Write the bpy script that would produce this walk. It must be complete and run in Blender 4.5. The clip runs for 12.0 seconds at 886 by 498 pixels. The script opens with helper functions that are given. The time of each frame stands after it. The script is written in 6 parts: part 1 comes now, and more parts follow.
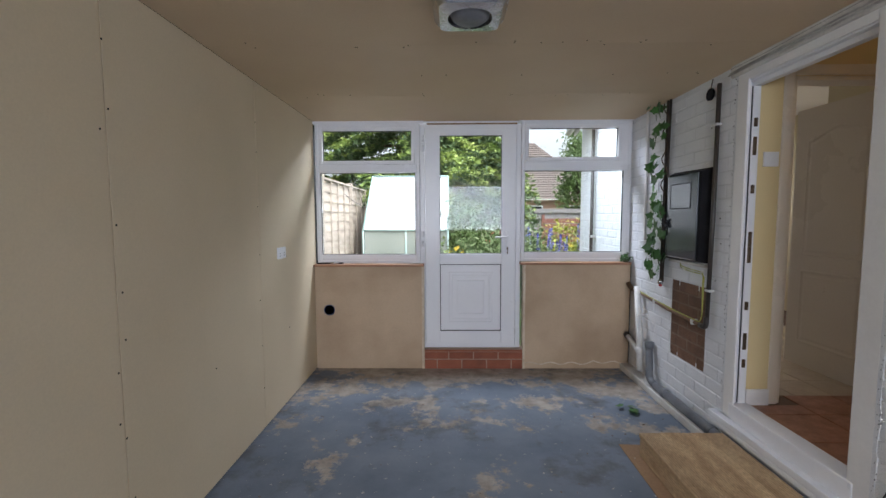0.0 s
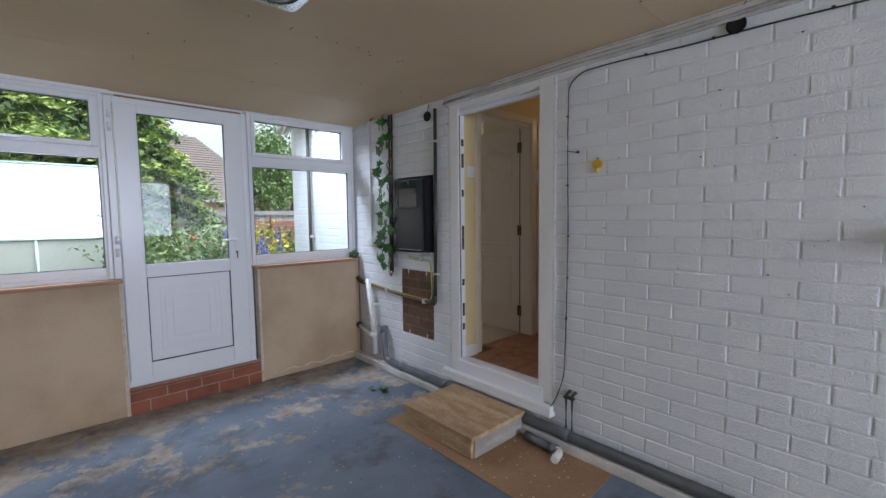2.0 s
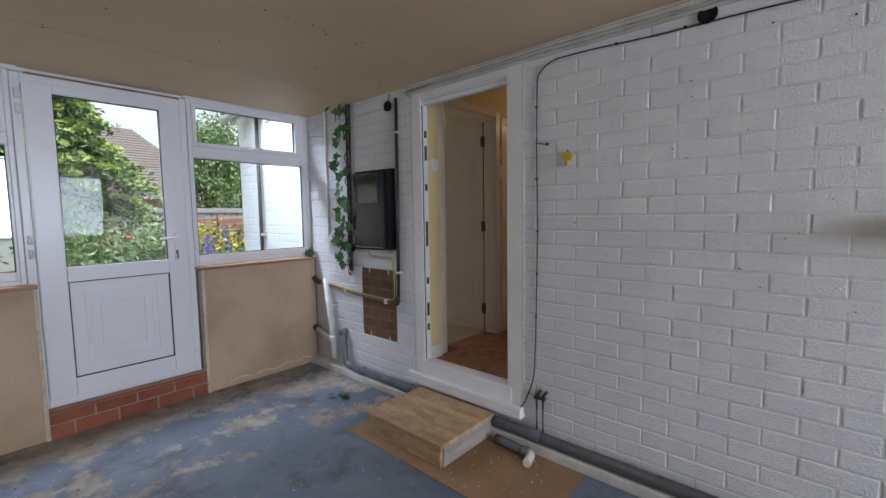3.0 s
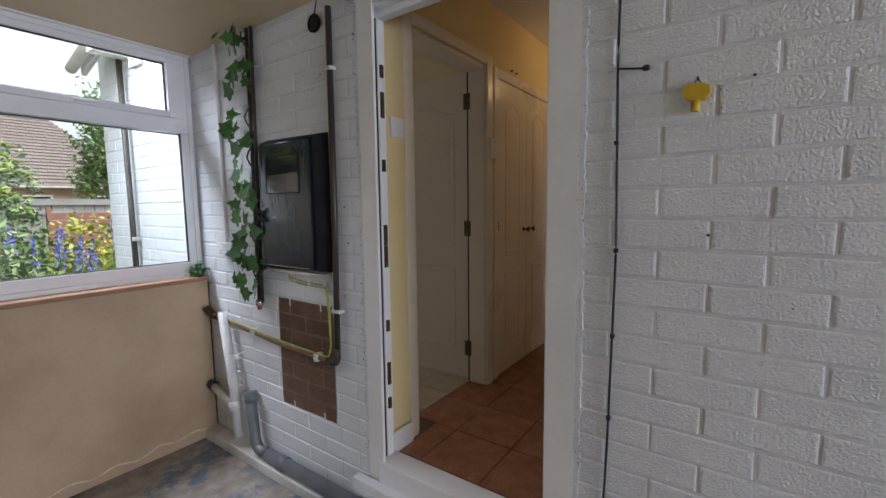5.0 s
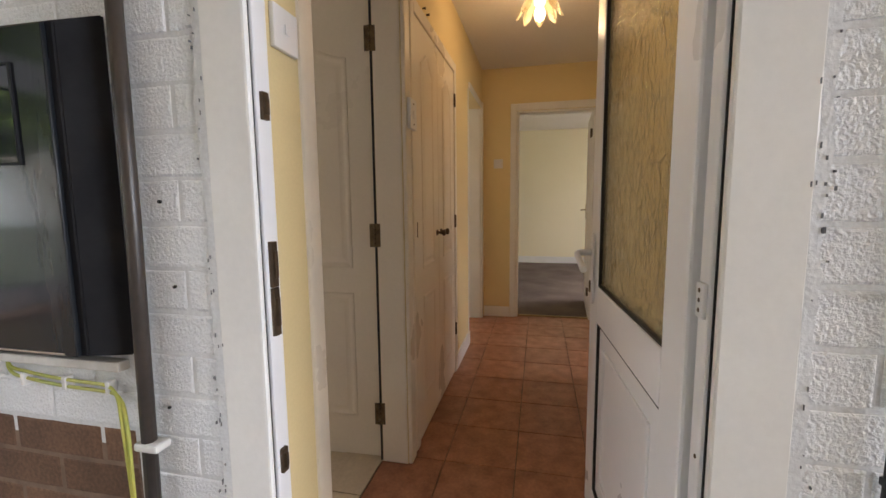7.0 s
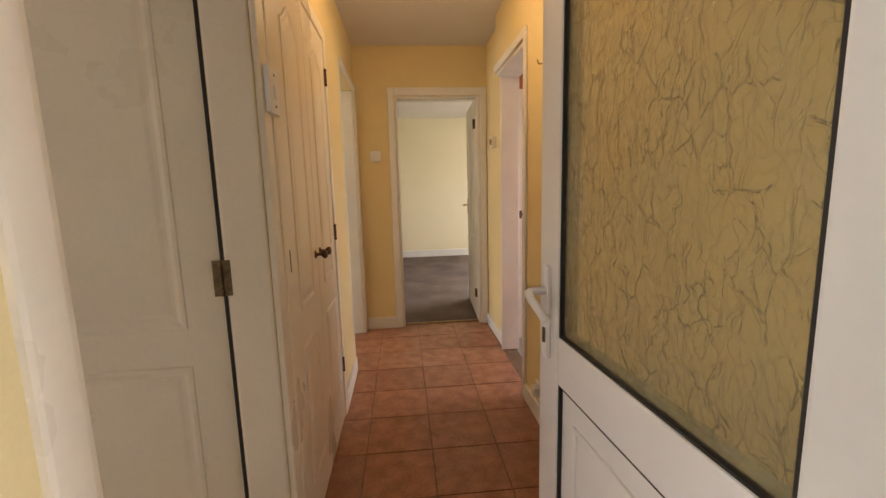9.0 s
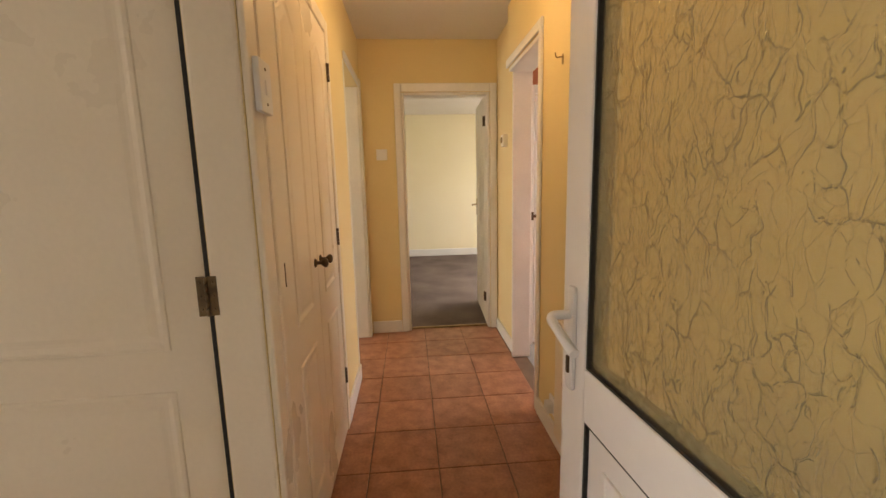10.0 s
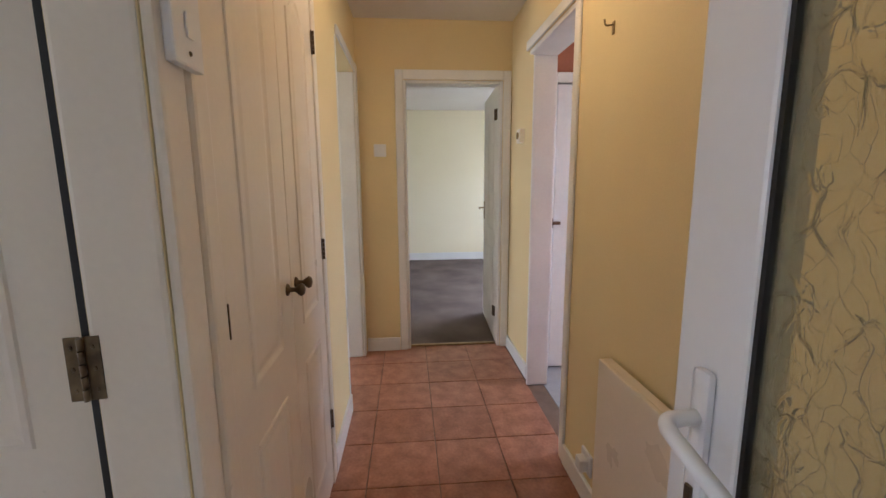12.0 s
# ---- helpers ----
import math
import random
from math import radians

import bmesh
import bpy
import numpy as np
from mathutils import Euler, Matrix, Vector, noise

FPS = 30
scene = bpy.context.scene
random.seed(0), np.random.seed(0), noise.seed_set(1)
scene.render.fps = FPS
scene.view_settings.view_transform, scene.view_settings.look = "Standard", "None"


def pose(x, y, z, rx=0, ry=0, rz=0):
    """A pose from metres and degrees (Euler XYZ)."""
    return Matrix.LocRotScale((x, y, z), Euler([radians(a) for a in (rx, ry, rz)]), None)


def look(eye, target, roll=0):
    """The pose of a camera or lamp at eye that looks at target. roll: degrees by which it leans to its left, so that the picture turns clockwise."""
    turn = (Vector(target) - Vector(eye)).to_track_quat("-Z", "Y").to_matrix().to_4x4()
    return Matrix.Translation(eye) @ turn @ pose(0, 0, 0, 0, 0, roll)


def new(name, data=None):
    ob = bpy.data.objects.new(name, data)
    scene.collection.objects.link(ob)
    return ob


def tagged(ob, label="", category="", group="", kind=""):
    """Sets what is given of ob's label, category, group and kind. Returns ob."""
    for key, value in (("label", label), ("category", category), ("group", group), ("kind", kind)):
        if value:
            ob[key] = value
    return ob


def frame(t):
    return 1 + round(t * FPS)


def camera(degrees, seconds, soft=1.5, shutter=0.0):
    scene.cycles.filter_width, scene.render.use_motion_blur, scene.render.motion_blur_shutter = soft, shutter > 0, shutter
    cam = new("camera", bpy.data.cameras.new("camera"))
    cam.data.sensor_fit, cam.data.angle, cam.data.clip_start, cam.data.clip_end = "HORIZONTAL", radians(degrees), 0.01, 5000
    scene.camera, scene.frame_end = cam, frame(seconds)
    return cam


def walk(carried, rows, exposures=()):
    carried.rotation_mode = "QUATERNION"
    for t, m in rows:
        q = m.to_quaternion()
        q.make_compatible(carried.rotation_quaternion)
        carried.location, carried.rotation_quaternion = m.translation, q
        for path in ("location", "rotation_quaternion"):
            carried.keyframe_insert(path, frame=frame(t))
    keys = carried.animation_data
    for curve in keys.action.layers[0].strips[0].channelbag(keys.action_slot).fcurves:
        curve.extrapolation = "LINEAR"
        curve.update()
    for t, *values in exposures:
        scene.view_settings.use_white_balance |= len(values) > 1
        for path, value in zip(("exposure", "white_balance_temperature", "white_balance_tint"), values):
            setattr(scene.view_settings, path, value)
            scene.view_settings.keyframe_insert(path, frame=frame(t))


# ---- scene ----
cam = camera(92.8, 12.0)
EXPOSURES = [(0.0, 0.4, 6150, 13), (1.0, 0.55, 5750, 12), (2.5, 0.4, 5900, 13), (5.0, 0.4, 6200, 13), (5.5, 0.6, 6300, 13), (6.5, 1.35, 6600, 13),
             (7.5, 1.6, 6450, 13), (9.3, 2.1, 7050, 13), (10.5, 2.25, 7400, 12), (12.0, 2.05, 5150, 11)]
PATH = [
    (0, (0.33, 0.487, 1.45), (0.304, 2.481, 1.297), -0.2),
    (0.5, (0.215, 0.541, 1.416), (0.485, 2.516, 1.259), 0.4),
    (1, (0.092, 0.666, 1.411), (0.765, 2.543, 1.251), 0.6),
    (1.5, (-0.056, 0.69, 1.418), (1.002, 2.38, 1.268), 0.1),
    (2, (-0.217, 0.674, 1.42), (1.126, 2.148, 1.271), -0.7),
    (2.5, (-0.267, 0.684, 1.415), (1.203, 2.033, 1.267), -0.8),
    (2.7, (-0.236, 0.723, 1.409), (1.242, 2.061, 1.253), -0.8),
    (4.3, (0.437, 1.407, 1.398), (1.998, 2.646, 1.212), -0.7),
    (4.5, (0.533, 1.523, 1.41), (2.126, 2.716, 1.212), -0.2),
    (5, (0.772, 1.741, 1.432), (2.395, 2.893, 1.229), -0.7),
    (5.5, (0.952, 1.969, 1.42), (2.638, 3.028, 1.229), -0.6),
    (6, (1.081, 2.165, 1.424), (2.863, 3.047, 1.204), -0.6),
    (6.5, (1.262, 2.372, 1.429), (3.115, 3.09, 1.208), -1.1),
    (7, (1.393, 2.489, 1.428), (3.33, 2.929, 1.201), -0.6),
    (7.5, (1.497, 2.629, 1.438), (3.483, 2.668, 1.21), -1.0),
    (7.7, (1.518, 2.662, 1.436), (3.503, 2.583, 1.206), -0.9),
    (9.3, (1.915, 2.66, 1.533), (3.885, 2.478, 1.235), -1.5),
    (9.5, (1.922, 2.649, 1.538), (3.892, 2.482, 1.235), -1.7),
    (10, (2.003, 2.657, 1.545), (3.973, 2.509, 1.231), -1.3),
    (10.5, (2.088, 2.687, 1.555), (4.059, 2.536, 1.248), -1.3),
    (11, (2.137, 2.706, 1.555), (4.105, 2.523, 1.251), -1.3),
    (11.5, (2.247, 2.696, 1.545), (4.213, 2.485, 1.242), -1.1),
    (12, (2.404, 2.677, 1.551), (4.373, 2.518, 1.235), -0.4),
]
walk(cam, [(t, look(eye, target, roll)) for t, eye, target, roll in PATH], EXPOSURES)

# ---- world and lights ----
world = bpy.data.worlds.new("sky")
scene.world = world
world.use_nodes = True
wt = world.node_tree
sky = wt.nodes.new("ShaderNodeTexSky")
sky.sky_type = "NISHITA"
sky.sun_disc = False
sky.sun_elevation = radians(58)
sky.sun_rotation = radians(127)
sky.air_density, sky.dust_density, sky.ozone_density = 1.0, 6.0, 1.0
overcast = wt.nodes.new("ShaderNodeHueSaturation")
overcast.inputs["Saturation"].default_value, overcast.inputs["Value"].default_value = 0.25, 2.2
wt.links.new(sky.outputs[0], overcast.inputs["Color"])
wt.links.new(overcast.outputs[0], wt.nodes["Background"].inputs[0])
wt.nodes["Background"].inputs[1].default_value = 0.15

sun = new("sun", bpy.data.lights.new("sun", "SUN"))
sun.data.energy, sun.data.angle, sun.data.color = 1.3, radians(25), (1.0, 0.97, 0.92)
sun.matrix_world = look((4.0, 0.0, 8.0), (0, 3.0, 0))


def window_light(name, eye, target, w, h, watts, colour=(0.93, 0.97, 1.0)):
    lamp = new(name, bpy.data.lights.new(name, "AREA"))
    lamp.data.shape, lamp.data.size, lamp.data.size_y = "RECTANGLE", w, h
    lamp.data.energy, lamp.data.color = watts, colour
    lamp.matrix_world = look(eye, target)
    return lamp


window_light("window_light_rear", (0.55, -4.16, 1.7), (0.55, 2.0, 1.3), 2.7, 1.3, 135, (0.80, 0.88, 1.0))
# added fill lamp, unseen outside above the garden windows, boosts their daylight
window_light("fill_light_garden", (0.55, 5.05, 2.95), (0.75, 2.9, 0.9), 2.8, 0.8, 125, (0.82, 0.90, 1.0))
window_light("window_light_lounge", (7.3, 0.06, 1.6), (7.3, 2.0, 1.0), 2.2, 1.2, 8.0, (1.0, 0.96, 0.94))
window_light("window_light_bedroom", (5.0, 5.9, 1.6), (5.0, 3.0, 1.0), 1.2, 1.2, 9, (1.0, 0.96, 0.94))
window_light("window_light_utility", (4.45, 0.36, 1.8), (4.45, 2.0, 1.0), 0.8, 1.0, 2.0, (1.0, 0.96, 0.94))
# added warm lamp at an assumed, unseen kitchen opening, brightens the open door
window_light("fill_light_kitchen", (3.3, 5.9, 1.7), (3.1, 3.2, 1.1), 1.2, 1.0, 5.0, (1.0, 0.89, 0.84))

# ---- materials ----
MATS = {}


def material(name, c1, c2=None, rough=0.6, scale=3.0, grain=60.0, bump=0.1, depth=0.002, metal=0.0, fine=0.12,
             random_tint=0.0, stretch=(1, 1, 1), coat=0.0, spec=0.5):
    """Two tones mixed by a broad noise, a fine grain on colour and relief."""
    m = bpy.data.materials.new(name)
    m.use_nodes = True
    nt = m.node_tree
    N, L = nt.nodes, nt.links
    b = N["Principled BSDF"]
    b.inputs["Metallic"].default_value = metal
    b.inputs["Coat Weight"].default_value = coat
    b.inputs["Specular IOR Level"].default_value = spec
    c2 = c2 or tuple(v * 0.82 for v in c1)
    geo = N.new("ShaderNodeNewGeometry")
    mp = N.new("ShaderNodeMapping")
    mp.inputs["Scale"].default_value = stretch
    L.new(geo.outputs["Position"], mp.inputs[0])
    n1 = N.new("ShaderNodeTexNoise")
    n1.inputs["Scale"].default_value, n1.inputs["Detail"].default_value = scale, 5
    L.new(mp.outputs[0], n1.inputs["Vector"])
    ramp = N.new("ShaderNodeValToRGB")
    ramp.color_ramp.elements[0].position, ramp.color_ramp.elements[1].position = 0.35, 0.68
    ramp.color_ramp.elements[0].color, ramp.color_ramp.elements[1].color = (*c1, 1), (*c2, 1)
    L.new(n1.outputs[0], ramp.inputs[0])
    n2 = N.new("ShaderNodeTexNoise")
    n2.inputs["Scale"].default_value, n2.inputs["Detail"].default_value = grain, 4
    L.new(mp.outputs[0], n2.inputs["Vector"])
    mul = N.new("ShaderNodeMix")
    mul.data_type, mul.blend_type = "RGBA", "MULTIPLY"
    mul.inputs["Factor"].default_value = 1.0
    gr = N.new("ShaderNodeMapRange")
    gr.inputs["From Min"].default_value, gr.inputs["From Max"].default_value = 0.3, 0.7
    gr.inputs["To Min"].default_value, gr.inputs["To Max"].default_value = 1.0 - fine, 1.0
    L.new(n2.outputs[0], gr.inputs["Value"])
    L.new(ramp.outputs[0], mul.inputs["A"])
    L.new(gr.outputs[0], mul.inputs["B"])
    out = mul.outputs["Result"]
    if random_tint:
        info = N.new("ShaderNodeObjectInfo")
        hsv = N.new("ShaderNodeHueSaturation")
        r2 = N.new("ShaderNodeMapRange")
        r2.inputs["To Min"].default_value, r2.inputs["To Max"].default_value = 1 - random_tint, 1 + random_tint
        L.new(info.outputs["Random"], r2.inputs["Value"])
        L.new(r2.outputs[0], hsv.inputs["Value"])
        L.new(out, hsv.inputs["Color"])
        out = hsv.outputs[0]
    L.new(out, b.inputs["Base Color"])
    if bump:
        bp = N.new("ShaderNodeBump")
        bp.inputs["Strength"].default_value, bp.inputs["Distance"].default_value = bump, depth
        L.new(n2.outputs[0], bp.inputs["Height"])
        L.new(bp.outputs[0], b.inputs["Normal"])
    rr = N.new("ShaderNodeMapRange")
    rr.inputs["To Min"].default_value, rr.inputs["To Max"].default_value = max(0.02, rough - (0.1 if bump else 0.02)), min(1, rough + (0.1 if bump else 0.02))
    L.new(n1.outputs[0], rr.inputs["Value"])
    L.new(rr.outputs[0], b.inputs["Roughness"])
    MATS[name] = m
    return m


PLASTERBOARD = material("plasterboard", (0.69, 0.575, 0.40), (0.64, 0.53, 0.36), 0.75, 1.2, 120, 0.08, fine=0.05)
CEILING_BOARD = material("ceiling_board", (0.68, 0.525, 0.345), (0.62, 0.465, 0.30), 0.7, 1.0, 120, 0.08, fine=0.05)
PLASTER = material("bare_plaster", (0.58, 0.44, 0.30), (0.40, 0.285, 0.185), 0.8, 1.7, 90, 0.15, fine=0.08)
PLASTER_DUST = material("dusty_plaster", (0.72, 0.63, 0.5), (0.55, 0.44, 0.32), 0.9, 18, 90, 0.3)
BRICK_PAINT = material("white_masonry_paint", (0.80, 0.81, 0.83), (0.75, 0.76, 0.79), 0.40, 5, 165, 1.0, 0.0055, fine=0.08,
                       random_tint=0.02)
MORTAR_PAINT = material("painted_mortar", (0.74, 0.75, 0.77), (0.66, 0.67, 0.69), 0.6, 8, 130, 0.4, 0.004)
BROWN_BRICK = material("brown_brick", (0.20, 0.105, 0.06), (0.145, 0.08, 0.05), 0.9, 14, 120, 0.5, 0.004, fine=0.4,
                       random_tint=0.2)
BROWN_MORTAR = material("brown_mortar", (0.22, 0.145, 0.10), (0.15, 0.10, 0.07), 0.95, 20, 120, 0.4)
RED_BRICK = material("red_brick", (0.36, 0.115, 0.06), (0.28, 0.09, 0.05), 0.8, 9, 120, 0.3, fine=0.25, random_tint=0.15)
RED_MORTAR = material("pale_mortar", (0.50, 0.36, 0.28), (0.38, 0.26, 0.2), 0.9, 30, 120, 0.3)
UPVC = material("white_upvc", (0.82, 0.82, 0.84), (0.79, 0.79, 0.815), 0.28, 2.5, 40, 0.0, fine=0.02)
GLOSS = material("white_gloss_paint", (0.83, 0.76, 0.66), (0.80, 0.73, 0.63), 0.3, 2.5, 70, 0.06, fine=0.03)
WHITE_TRIM = material("white_trim_paint", (0.82, 0.81, 0.80), (0.76, 0.75, 0.74), 0.4, 4, 70, 0.1, fine=0.04)
YELLOW_WALL = material("yellow_emulsion", (0.80, 0.66, 0.37), (0.77, 0.62, 0.335), 0.7, 1.5, 150, 0.12, fine=0.04)
CREAM_WALL = material("cream_emulsion", (0.83, 0.76, 0.57), (0.81, 0.73, 0.53), 0.75, 1.2, 150, 0.1, fine=0.04)
ORANGE_WALL = material("terracotta_emulsion", (0.46, 0.17, 0.09), (0.42, 0.15, 0.08), 0.7, 2, 120, 0.1)
WHITE_CEIL = material("white_ceiling_paint", (0.80, 0.77, 0.74), (0.77, 0.73, 0.69), 0.8, 1.5, 60, 0.25, fine=0.04)
TERRACOTTA = material("terracotta_tile", (0.44, 0.20, 0.115), (0.29, 0.115, 0.062), 0.36, 13, 70, 0.2, fine=0.25,
                      random_tint=0.10)
GROUT = material("tile_grout", (0.20, 0.13, 0.09), (0.15, 0.10, 0.07), 0.9, 9, 120, 0.2)
KITCHEN_TILE = material("beige_tile", (0.60, 0.50, 0.36), (0.54, 0.44, 0.31), 0.5, 9, 60, 0.1, random_tint=0.15)
CARPET = material("grey_brown_carpet", (0.24, 0.19, 0.17), (0.15, 0.118, 0.105), 1.0, 2.6, 220, 0.7, 0.006, fine=0.35, spec=0.1)
GREY_CARPET = material("grey_vinyl", (0.36, 0.36, 0.37), (0.3, 0.3, 0.31), 0.8, 5, 100, 0.3)
SILL_WOOD = material("sill_wood", (0.42, 0.22, 0.12), (0.33, 0.16, 0.085), 0.5, 6, 40, 0.15, stretch=(0.2, 3, 3), fine=0.25)
DECKING = material("decking_pine", (0.64, 0.45, 0.25), (0.42, 0.27, 0.14), 0.7, 7, 60, 0.3, stretch=(2.5, 0.7, 2.5), fine=0.35,
                   random_tint=0.14)
PLY_GREY = material("weathered_plywood", (0.45, 0.41, 0.37), (0.34, 0.30, 0.27), 0.8, 6, 60, 0.3, stretch=(0.6, 2, 3), fine=0.25)
HARDBOARD = material("hardboard", (0.36, 0.215, 0.11), (0.30, 0.175, 0.09), 0.75, 3, 90, 0.15, fine=0.2)
PAINT_SPECK = material("paint_flecks", (0.62, 0.55, 0.45), (0.5, 0.42, 0.34), 0.8, 30, 90, 0.1)
GREY_PIPE = material("grey_plastic_pipe", (0.17, 0.175, 0.19), (0.11, 0.115, 0.125), 0.42, 8, 60, 0.1)
WHITE_PIPE = material("white_plastic_pipe", (0.74, 0.73, 0.71), (0.62, 0.60, 0.57), 0.4, 8, 60, 0.1)
DARK_PIPE = material("dark_brown_pipe", (0.055, 0.042, 0.034), (0.035, 0.027, 0.022), 0.4, 12, 90, 0.3, metal=0.0)
COPPER = material("dull_copper", (0.36, 0.22, 0.15), (0.22, 0.15, 0.11), 0.45, 14, 60, 0.1, metal=0.7)
BLACK_GLOSS = material("black_gloss", (0.012, 0.014, 0.017), (0.02, 0.023, 0.027), -0.055, 3, 30, 0.04, 0.002, fine=0.2)
BLACK_PAINT = material("black_gloss_paint", (0.013, 0.015, 0.018), (0.02, 0.023, 0.027), 0.12, 3, 25, 0.12, 0.002, fine=0.2, stretch=(1, 3, 0.6), spec=0.3)
BLACK_FRAME = material("black_frame", (0.014, 0.014, 0.016), (0.022, 0.022, 0.024), 0.65, 8, 60, 0.2, spec=0.08)
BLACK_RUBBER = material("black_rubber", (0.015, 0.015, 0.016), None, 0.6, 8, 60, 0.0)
CABLE_BLACK = material("black_cable", (0.02, 0.02, 0.021), None, 0.5, 8, 60, 0.0)
CABLE_WHITE = material("dirty_white_cable", (0.55, 0.54, 0.51), (0.33, 0.32, 0.30), 0.6, 12, 60, 0.1)
CABLE_EARTH = material("green_yellow_cable", (0.52, 0.48, 0.10), (0.33, 0.36, 0.07), 0.5, 20, 60, 0.0)
BRONZE = material("bronze_metal", (0.16, 0.11, 0.07), (0.10, 0.07, 0.045), 0.4, 30, 60, 0.1, metal=0.8)
OLD_BRASS = material("tarnished_brass", (0.22, 0.16, 0.09), (0.10, 0.075, 0.05), 0.42, 40, 60, 0.2, metal=0.8)
BRASS = material("aged_brass", (0.40, 0.29, 0.14), (0.28, 0.2, 0.1), 0.35, 30, 60, 0.1, metal=0.9)
CHROME = material("satin_chrome", (0.62, 0.62, 0.63), (0.5, 0.5, 0.51), 0.25, 20, 60, 0.05, metal=1.0)
IVY_LEAF = material("ivy_leaf", (0.06, 0.17, 0.035), (0.035, 0.11, 0.022), 0.4, 30, 80, 0.2, random_tint=0.35)
IVY_STEM = material("ivy_stem", (0.10, 0.065, 0.04), (0.06, 0.04, 0.028), 0.8, 30, 80, 0.3)
BERRY = material("dark_berry", (0.016, 0.012, 0.02), None, 0.3, 20, 60, 0.0)
STAR_YELLOW = material("yellow_plastic", (0.72, 0.47, 0.035), (0.62, 0.39, 0.03), 0.5, 14, 60, 0.1)
RED_PLASTIC = material("red_plastic", (0.55, 0.03, 0.03), None, 0.4, 14, 60, 0.0)
BLUE_PLASTIC = material("blue_plastic", (0.05, 0.09, 0.20), None, 0.4, 14, 60, 0.0)
DARK_HOLE = material("dark_recess", (0.02, 0.018, 0.016), None, 0.9, 14, 60, 0.0)
FENCE_WOOD = material("fence_wood", (0.62, 0.54, 0.47), (0.48, 0.41, 0.35), 0.85, 5, 50, 0.3, stretch=(2, 0.5, 3), fine=0.25,
                      random_tint=0.1)
FENCE_YELLOW = material("newer_fence_wood", (0.50, 0.38, 0.18), (0.4, 0.3, 0.14), 0.85, 5, 50, 0.3, stretch=(2, 0.5, 3))
GH_FRAME = material("pale_green_frame", (0.46, 0.62, 0.60), (0.4, 0.55, 0.53), 0.5, 8, 60, 0.0)
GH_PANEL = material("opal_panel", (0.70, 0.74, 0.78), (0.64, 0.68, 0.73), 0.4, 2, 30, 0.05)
# upright panels, darker than the roof panels
GH_PANEL_LOW = material("grey_green_panel", (0.42, 0.45, 0.41), (0.34, 0.38, 0.34), 0.4, 2, 30, 0.05)
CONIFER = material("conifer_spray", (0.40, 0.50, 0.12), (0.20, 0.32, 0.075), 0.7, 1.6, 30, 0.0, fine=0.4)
# darker copy of the spray colour, paints the shade inside the crown
CONIFER_SHADE = material("conifer_shade", (0.12, 0.19, 0.07), (0.06, 0.11, 0.042), 0.8, 2, 30, 0.0, fine=0.4)
FOLIAGE = material("shrub_leaf", (0.13, 0.21, 0.05), (0.075, 0.14, 0.035), 0.6, 3, 30, 0.0, fine=0.4)
FOLIAGE_PALE = material("pale_herb_leaf", (0.22, 0.30, 0.13), (0.14, 0.22, 0.08), 0.6, 4, 30, 0.0, fine=0.4)
FOLIAGE_LIME = material("lime_leaf", (0.38, 0.40, 0.04), (0.26, 0.32, 0.03), 0.6, 4, 30, 0.0, fine=0.3)
FAR_TREE = material("far_tree_leaf", (0.22, 0.33, 0.12), (0.14, 0.23, 0.075), 0.7, 1.5, 30, 0.0, fine=0.4)
PETAL_BLUE = material("blue_petal", (0.10, 0.12, 0.55), (0.16, 0.12, 0.5), 0.6, 20, 60, 0.0)
PETAL_YELLOW = material("yellow_petal", (0.80, 0.55, 0.03), (0.75, 0.6, 0.05), 0.6, 20, 60, 0.0)
PETAL_RED = material("red_petal", (0.65, 0.07, 0.06), None, 0.6, 20, 60, 0.0)
BARK = material("bark", (0.12, 0.085, 0.06), (0.08, 0.055, 0.04), 0.95, 10, 50, 0.5)
GRASS = material("lawn", (0.14, 0.18, 0.05), (0.20, 0.20, 0.075), 0.9, 1.5, 60, 0.5, 0.02, fine=0.4)
ROOF_TILE = material("roof_tile", (0.20, 0.165, 0.15), (0.16, 0.13, 0.115), 0.9, 4, 50, 0.3, random_tint=0.12)
PINK_BRICK = material("far_brick", (0.42, 0.26, 0.20), (0.36, 0.22, 0.17), 0.9, 6, 60, 0.2)
GREY_FENCE = material("grey_fence", (0.30, 0.29, 0.29), (0.24, 0.23, 0.23), 0.9, 5, 60, 0.2)
RED_FENCE = material("red_stained_fence", (0.28, 0.12, 0.09), (0.22, 0.095, 0.075), 0.85, 5, 60, 0.2)
SOFFIT = material("old_timber", (0.36, 0.22, 0.12), (0.26, 0.16, 0.09), 0.8, 5, 60, 0.2)
FASCIA = material("weathered_white_paint", (0.70, 0.68, 0.64), (0.52, 0.49, 0.45), 0.7, 5, 60, 0.2)


def glass_material(name, tint=(1, 1, 1), rough=0.0, ior=1.3):
    m = bpy.data.materials.new(name)
    m.use_nodes = True
    nt = m.node_tree
    N, L = nt.nodes, nt.links
    N.remove(N["Principled BSDF"])
    tr, gl, fr, mx = (N.new("ShaderNodeBsdfTransparent"), N.new("ShaderNodeBsdfGlossy"), N.new("ShaderNodeFresnel"),
                      N.new("ShaderNodeMixShader"))
    tr.inputs[0].default_value = (*tint, 1)
    gl.inputs["Roughness"].default_value = rough
    fr.inputs[0].default_value = ior
    L.new(fr.outputs[0], mx.inputs[0])
    L.new(tr.outputs[0], mx.inputs[1])
    L.new(gl.outputs[0], mx.inputs[2])
    L.new(mx.outputs[0], N["Material Output"].inputs[0])
    return m


GLASS = glass_material("window_glass", (0.96, 0.98, 0.97))


